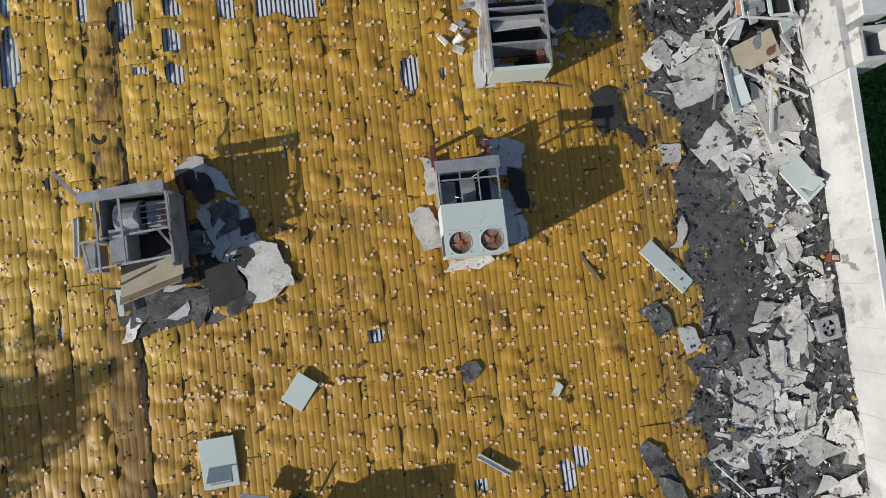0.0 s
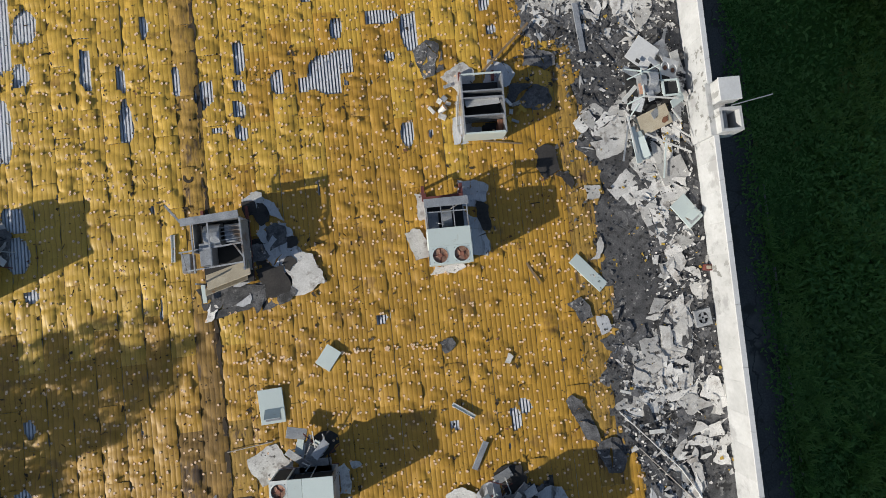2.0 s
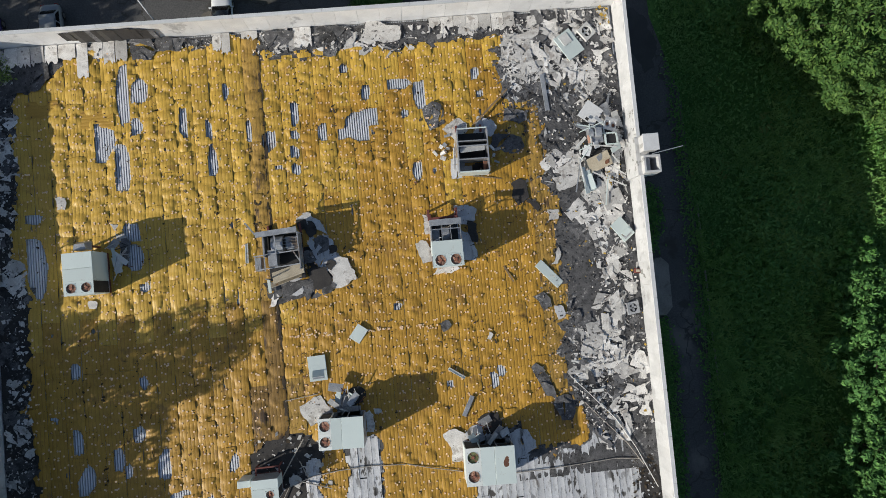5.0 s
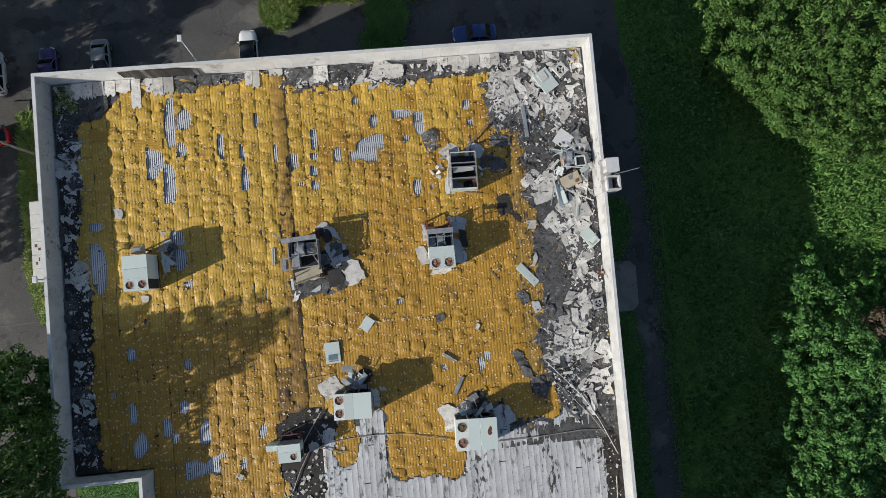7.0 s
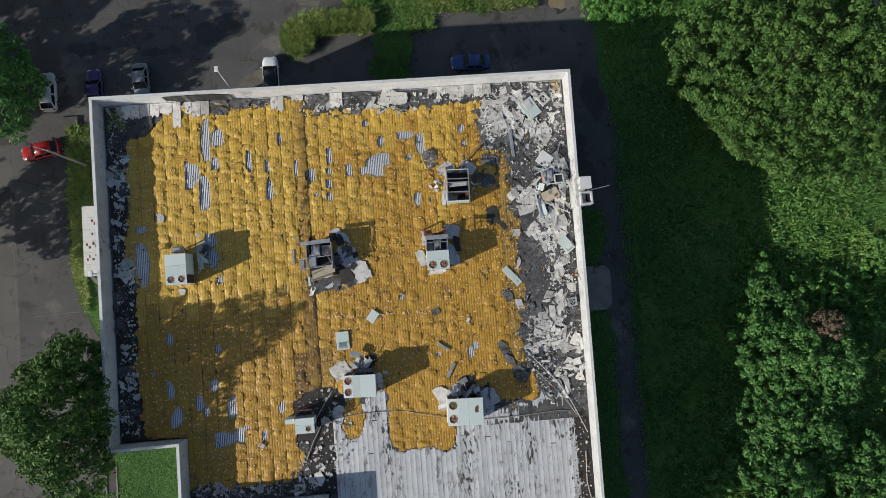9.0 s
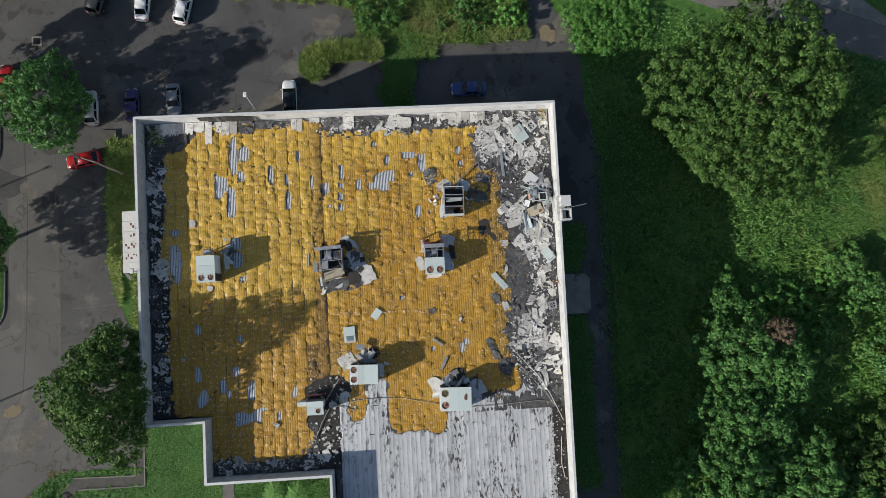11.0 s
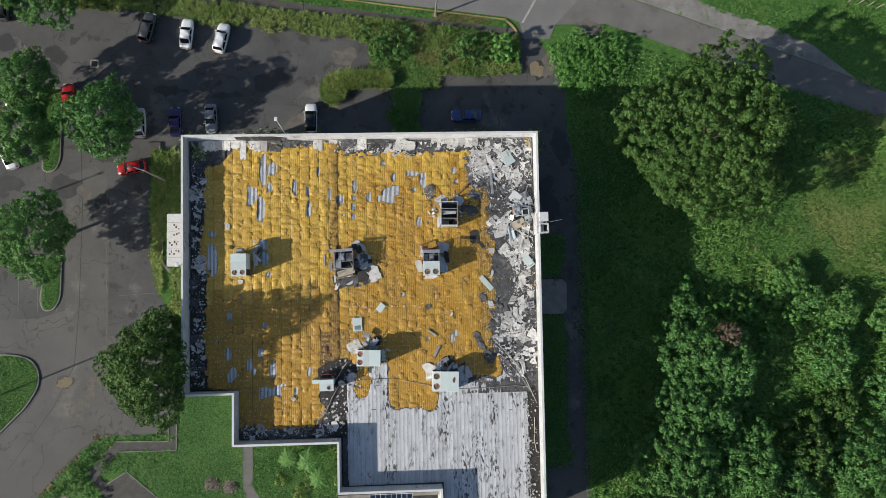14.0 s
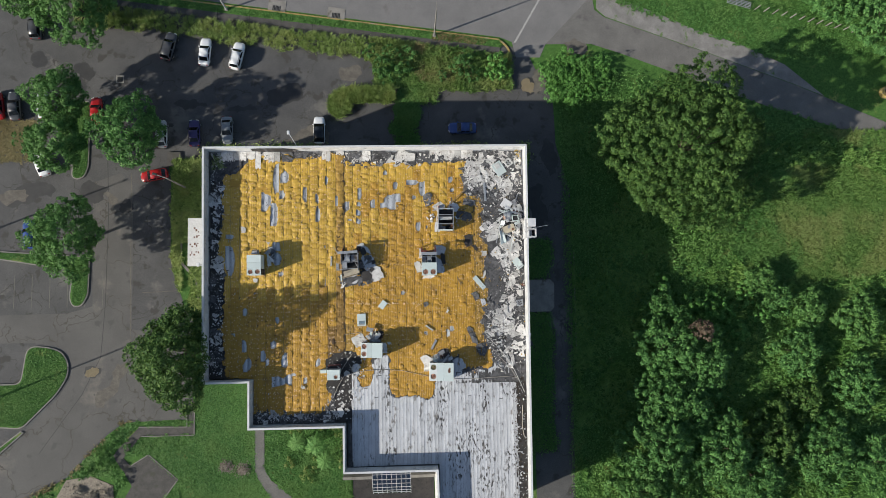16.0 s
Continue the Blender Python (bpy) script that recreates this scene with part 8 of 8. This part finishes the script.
PAINT = {"white": paint("white_car_paint", (0.72, 0.73, 0.74)), "dark": paint("dark_grey_car_paint", (0.06, 0.062, 0.068)), "silver": paint("silver_car_paint", (0.42, 0.44, 0.47)),
         "blue": paint("blue_car_paint", (0.035, 0.07, 0.22)), "purple": paint("violet_blue_car_paint", (0.035, 0.03, 0.11)), "grey": paint("grey_car_paint", (0.22, 0.235, 0.25)), "red": paint("red_car_paint", (0.34, 0.016, 0.018))}


def loft(bm, rings):
    rows = [[bm.verts.new(v) for v in r] for r in rings]
    for p, q in zip(rows, rows[1:]):
        for i in range(len(p) - 1):
            bm.faces.new((p[i], p[i + 1], q[i + 1], q[i]))
    bm.faces.new(rows[0][::-1])
    bm.faces.new(rows[-1])
    bmesh.ops.recalc_face_normals(bm, faces=bm.faces[:])
    return bm


def pane(parent, name, mat, corners, grow=0.86, out=0.016):
    """A window pane set on a quad face, a little smaller than it."""
    c = [Vector(v) for v in corners]
    mid = sum(c, Vector()) / 4
    n = (c[1] - c[0]).cross(c[3] - c[0]).normalized() * out
    if n.dot(mid - Vector((0, 0, mid.z - 0.6))) < 0:
        n = -n
    bm = bmesh.new()
    bm.faces.new([bm.verts.new(mid + (v - mid) * grow + n) for v in c])
    bmesh.ops.solidify(bm, geom=bm.faces[:], thickness=0.008)
    return part(name, bm, mat, parent)


def car(x, y, rz, colour, label, L=4.4, W=1.75, H=1.45, kind="sedan", roof_skin=None):
    """The nose points to +y."""
    c = thing("car", pose(x, y, 0.02, 0, 0, rz), label, "car", "parked cars")
    skin = PAINT[colour]
    hl, hw = L / 2, W / 2
    stations = ((1.0, 0.42, 0.40), (0.98, 0.64, 0.45), (0.93, 0.80, 0.50), (0.84, 0.91, 0.55), (0.70, 0.98, 0.59), (0.42, 1.0, 0.63), (-0.40, 1.0, 0.65), (-0.82, 0.97, 0.64 if kind == "sedan" else 0.66), (-0.95, 0.90, 0.60), (-0.985, 0.78, 0.52), (-1.0, 0.58, 0.42))
    rings = []
    for t, w, top in stations:
        yy, ww, zz = t * hl, w * hw, top * H
        low = 0.17 * H + (0.08 if abs(t) > 0.9 else 0)
        rings.append([(-ww * 0.9, yy, low), (-ww, yy, zz * 0.62), (-ww * 0.985, yy, zz * 0.88), (-ww * 0.84, yy, zz), (-ww * 0.4, yy, zz * 1.04), (ww * 0.4, yy, zz * 1.04), (ww * 0.84, yy, zz), (ww * 0.985, yy, zz * 0.88), (ww, yy, zz * 0.62), (ww * 0.9, yy, low)])
    bm = bmesh.new()
    loft(bm, rings)
    part("body", bm, skin, c, smooth=True)
    yb, yr, yq, ye = {"sedan": (0.40, 0.10, -0.45, -0.72), "suv": (0.42, 0.16, -0.78, -0.93), "hatch": (0.46, 0.16, -0.66, -0.92)}[kind]
    base_z, top_z = 0.63 * H, H
    wb, wt = 0.91 * hw, 0.79 * hw
    B = [(-wb, yb * hl, base_z), (wb, yb * hl, base_z), (wb, ye * hl, base_z), (-wb, ye * hl, base_z)]
    T = [(-wt, yr * hl, top_z * 0.985), (wt, yr * hl, top_z * 0.985), (wt, yq * hl, top_z * 0.975), (-wt, yq * hl, top_z * 0.975)]
    bm = bmesh.new()
    b = [bm.verts.new(v) for v in B]
    t_ = [bm.verts.new(v) for v in T]
    m0, m1 = bm.verts.new((-wt * 0.9, (yr + yq) / 2 * hl, top_z)), bm.verts.new((wt * 0.9, (yr + yq) / 2 * hl, top_z))
    bm.faces.new((t_[0], t_[1], m1, m0))
    bm.faces.new((m0, m1, t_[2], t_[3]))
    bm.faces.new((t_[0], m0, t_[3]))
    bm.faces.new((t_[1], t_[2], m1))
    for i in range(4):
        j = (i + 1) % 4
        bm.faces.new((b[i], b[j], t_[j], t_[i]))
    bmesh.ops.recalc_face_normals(bm, faces=bm.faces[:])
    bmesh.ops.bevel(bm, geom=[e for e in bm.edges if e.verts[0].co.z > base_z + 0.02 or e.verts[1].co.z > base_z + 0.02], offset=0.05, segments=2, affect="EDGES")
    part("roof", bm, roof_skin or skin, c, smooth=True)
    pane(c, "windshield", M["glass"], (B[0], B[1], T[1], T[0]), 0.9)
    pane(c, "rear_window", M["glass"], (B[3], B[2], T[2], T[3]), 0.84)
    for i, j in ((1, 2), (3, 0)):
        mb, mt = [Vector(B[i]).lerp(Vector(B[j]), 0.5), Vector(T[i]).lerp(Vector(T[j]), 0.5)]
        pane(c, "side_window", M["glass"], (B[i], mb, mt, T[i]), 0.85)
        pane(c, "side_window", M["glass"], (mb, B[j], T[j], mt), 0.85)
    for sx in (-1, 1):
        for yy in (0.62 * hl, -0.6 * hl):
            bm = bmesh.new()
            bmesh.ops.create_cone(bm, cap_ends=True, segments=20, radius1=0.31, radius2=0.31, depth=0.2, matrix=pose(0, 0, 0, 0, 90, 0))
            wheel = part("wheel", bm, M["tyre"], c, at=pose(sx * (hw - 0.07), yy, 0.31))
            bm = bmesh.new()
            bmesh.ops.create_cone(bm, cap_ends=True, segments=16, radius1=0.2, radius2=0.2, depth=0.215, matrix=pose(0, 0, 0, 0, 90, 0))
            part("rim", bm, M["rim"], wheel)
        sheet_box("mirror", c, skin, -0.11, -0.06, -0.05, 0.11, 0.06, 0.06, 0.02, at=pose(sx * (hw + 0.06), yb * hl * 0.85, base_z))
        sheet_box("headlight", c, M["lamp"], -0.2, -0.06, -0.06, 0.2, 0.06, 0.06, 0.02, at=pose(sx * hw * 0.58, hl * 0.945, 0.47 * H, 0, 0, -sx * 20))
        sheet_box("taillight", c, M["tail"], -0.16, -0.05, -0.08, 0.16, 0.05, 0.08, 0.02, at=pose(sx * hw * 0.68, -hl * 0.968, 0.53 * H, 0, 0, sx * 10))
    for sy in (-1, 1):
        sheet_box("bumper", c, skin if colour != "dark" else M["dark_trim"], -hw * 0.46, -0.07, 0.24, hw * 0.46, 0.07, 0.42, 0.04, at=pose(0, sy * (hl - 0.05), 0))
    if kind == "suv":
        for sx in (-1, 1):
            bar("roof_rail", c, M["dark_trim"], (sx * wt * 0.92, yr * hl * 0.6, H + 0.04), (sx * wt * 0.92, yq * hl * 0.95, H + 0.03), 0.04, 0.04)
    return c


car(-37.2, 39.9, -14, "dark", "dark grey SUV parked on worn asphalt", 4.5, 1.8, 1.7, "suv")
car(-31.7, 39.05, -5, "white", "white sedan parked beside roadside weeds", 4.4, 1.72, 1.42)
car(-26.7, 38.4, -13, "white", "white SUV parked on worn asphalt", 4.35, 1.8, 1.62, "suv")
car(-38.2, 26.0, 2, "silver", "silver car parked beneath a tree", 4.3, 1.72, 1.45, "hatch")
car(-33.2, 26.1, 2, "purple", "violet-blue sedan parked in the building's shade", 4.2, 1.7, 1.42)
car(-28.2, 26.5, 182, "grey", "grey car parked in the building's shade", 4.3, 1.72, 1.45)
car(-14.0, 26.4, 0, "white", "white car with black roof parked by the north wall", 4.3, 1.75, 1.48, "hatch", M["glass"])
car(8.55, 26.6, 90, "blue", "blue sedan parked along the north wall", 4.5, 1.75, 1.42)
car(-39.2, 19.5, 100, "red", "red hatchback parked by the planted strip", 4.0, 1.68, 1.42, "hatch")
car(-56.1, 21.6, 20, "white", "white car half beneath a tree", 4.2, 1.72, 1.45)
car(-57.4, 10.6, 10, "blue", "blue car half beneath a tree", 4.3, 1.72, 1.45, "hatch")
car(-62.8, 30.6, 8, "red", "red car at the lot's edge", 4.3, 1.72, 1.45)
car(-60.3, 30.5, 6, "dark", "dark sedan parked beside a red car", 4.5, 1.75, 1.43)
car(-48.0, 29.7, 4, "red", "red car hidden under trees", 4.2, 1.7, 1.45)
car(-57.5, 43.2, 3, "dark", "dark SUV with pale roof under a tree", 4.4, 1.8, 1.75, "suv")
car(-56.0, 30.6, 5, "silver", "silver car under the spreading tree", 4.3, 1.72, 1.45)

shoulder = big_sheet("gravel_shoulder", [(31.2, 46.6), (32.6, 45.3), (49.4, 39.3), (64.4, 33.7), (69.0, 31.8), (62.5, 37.2), (55.2, 40.6), (47.0, 43.4), (41.1, 46.0), (34.1, 48.7), (31.2, 49.2)], 0.03, M["shoulder"])
tagged(shoulder, "pale washed-out gravel shoulder of the lane", "gravel", kind="structure")
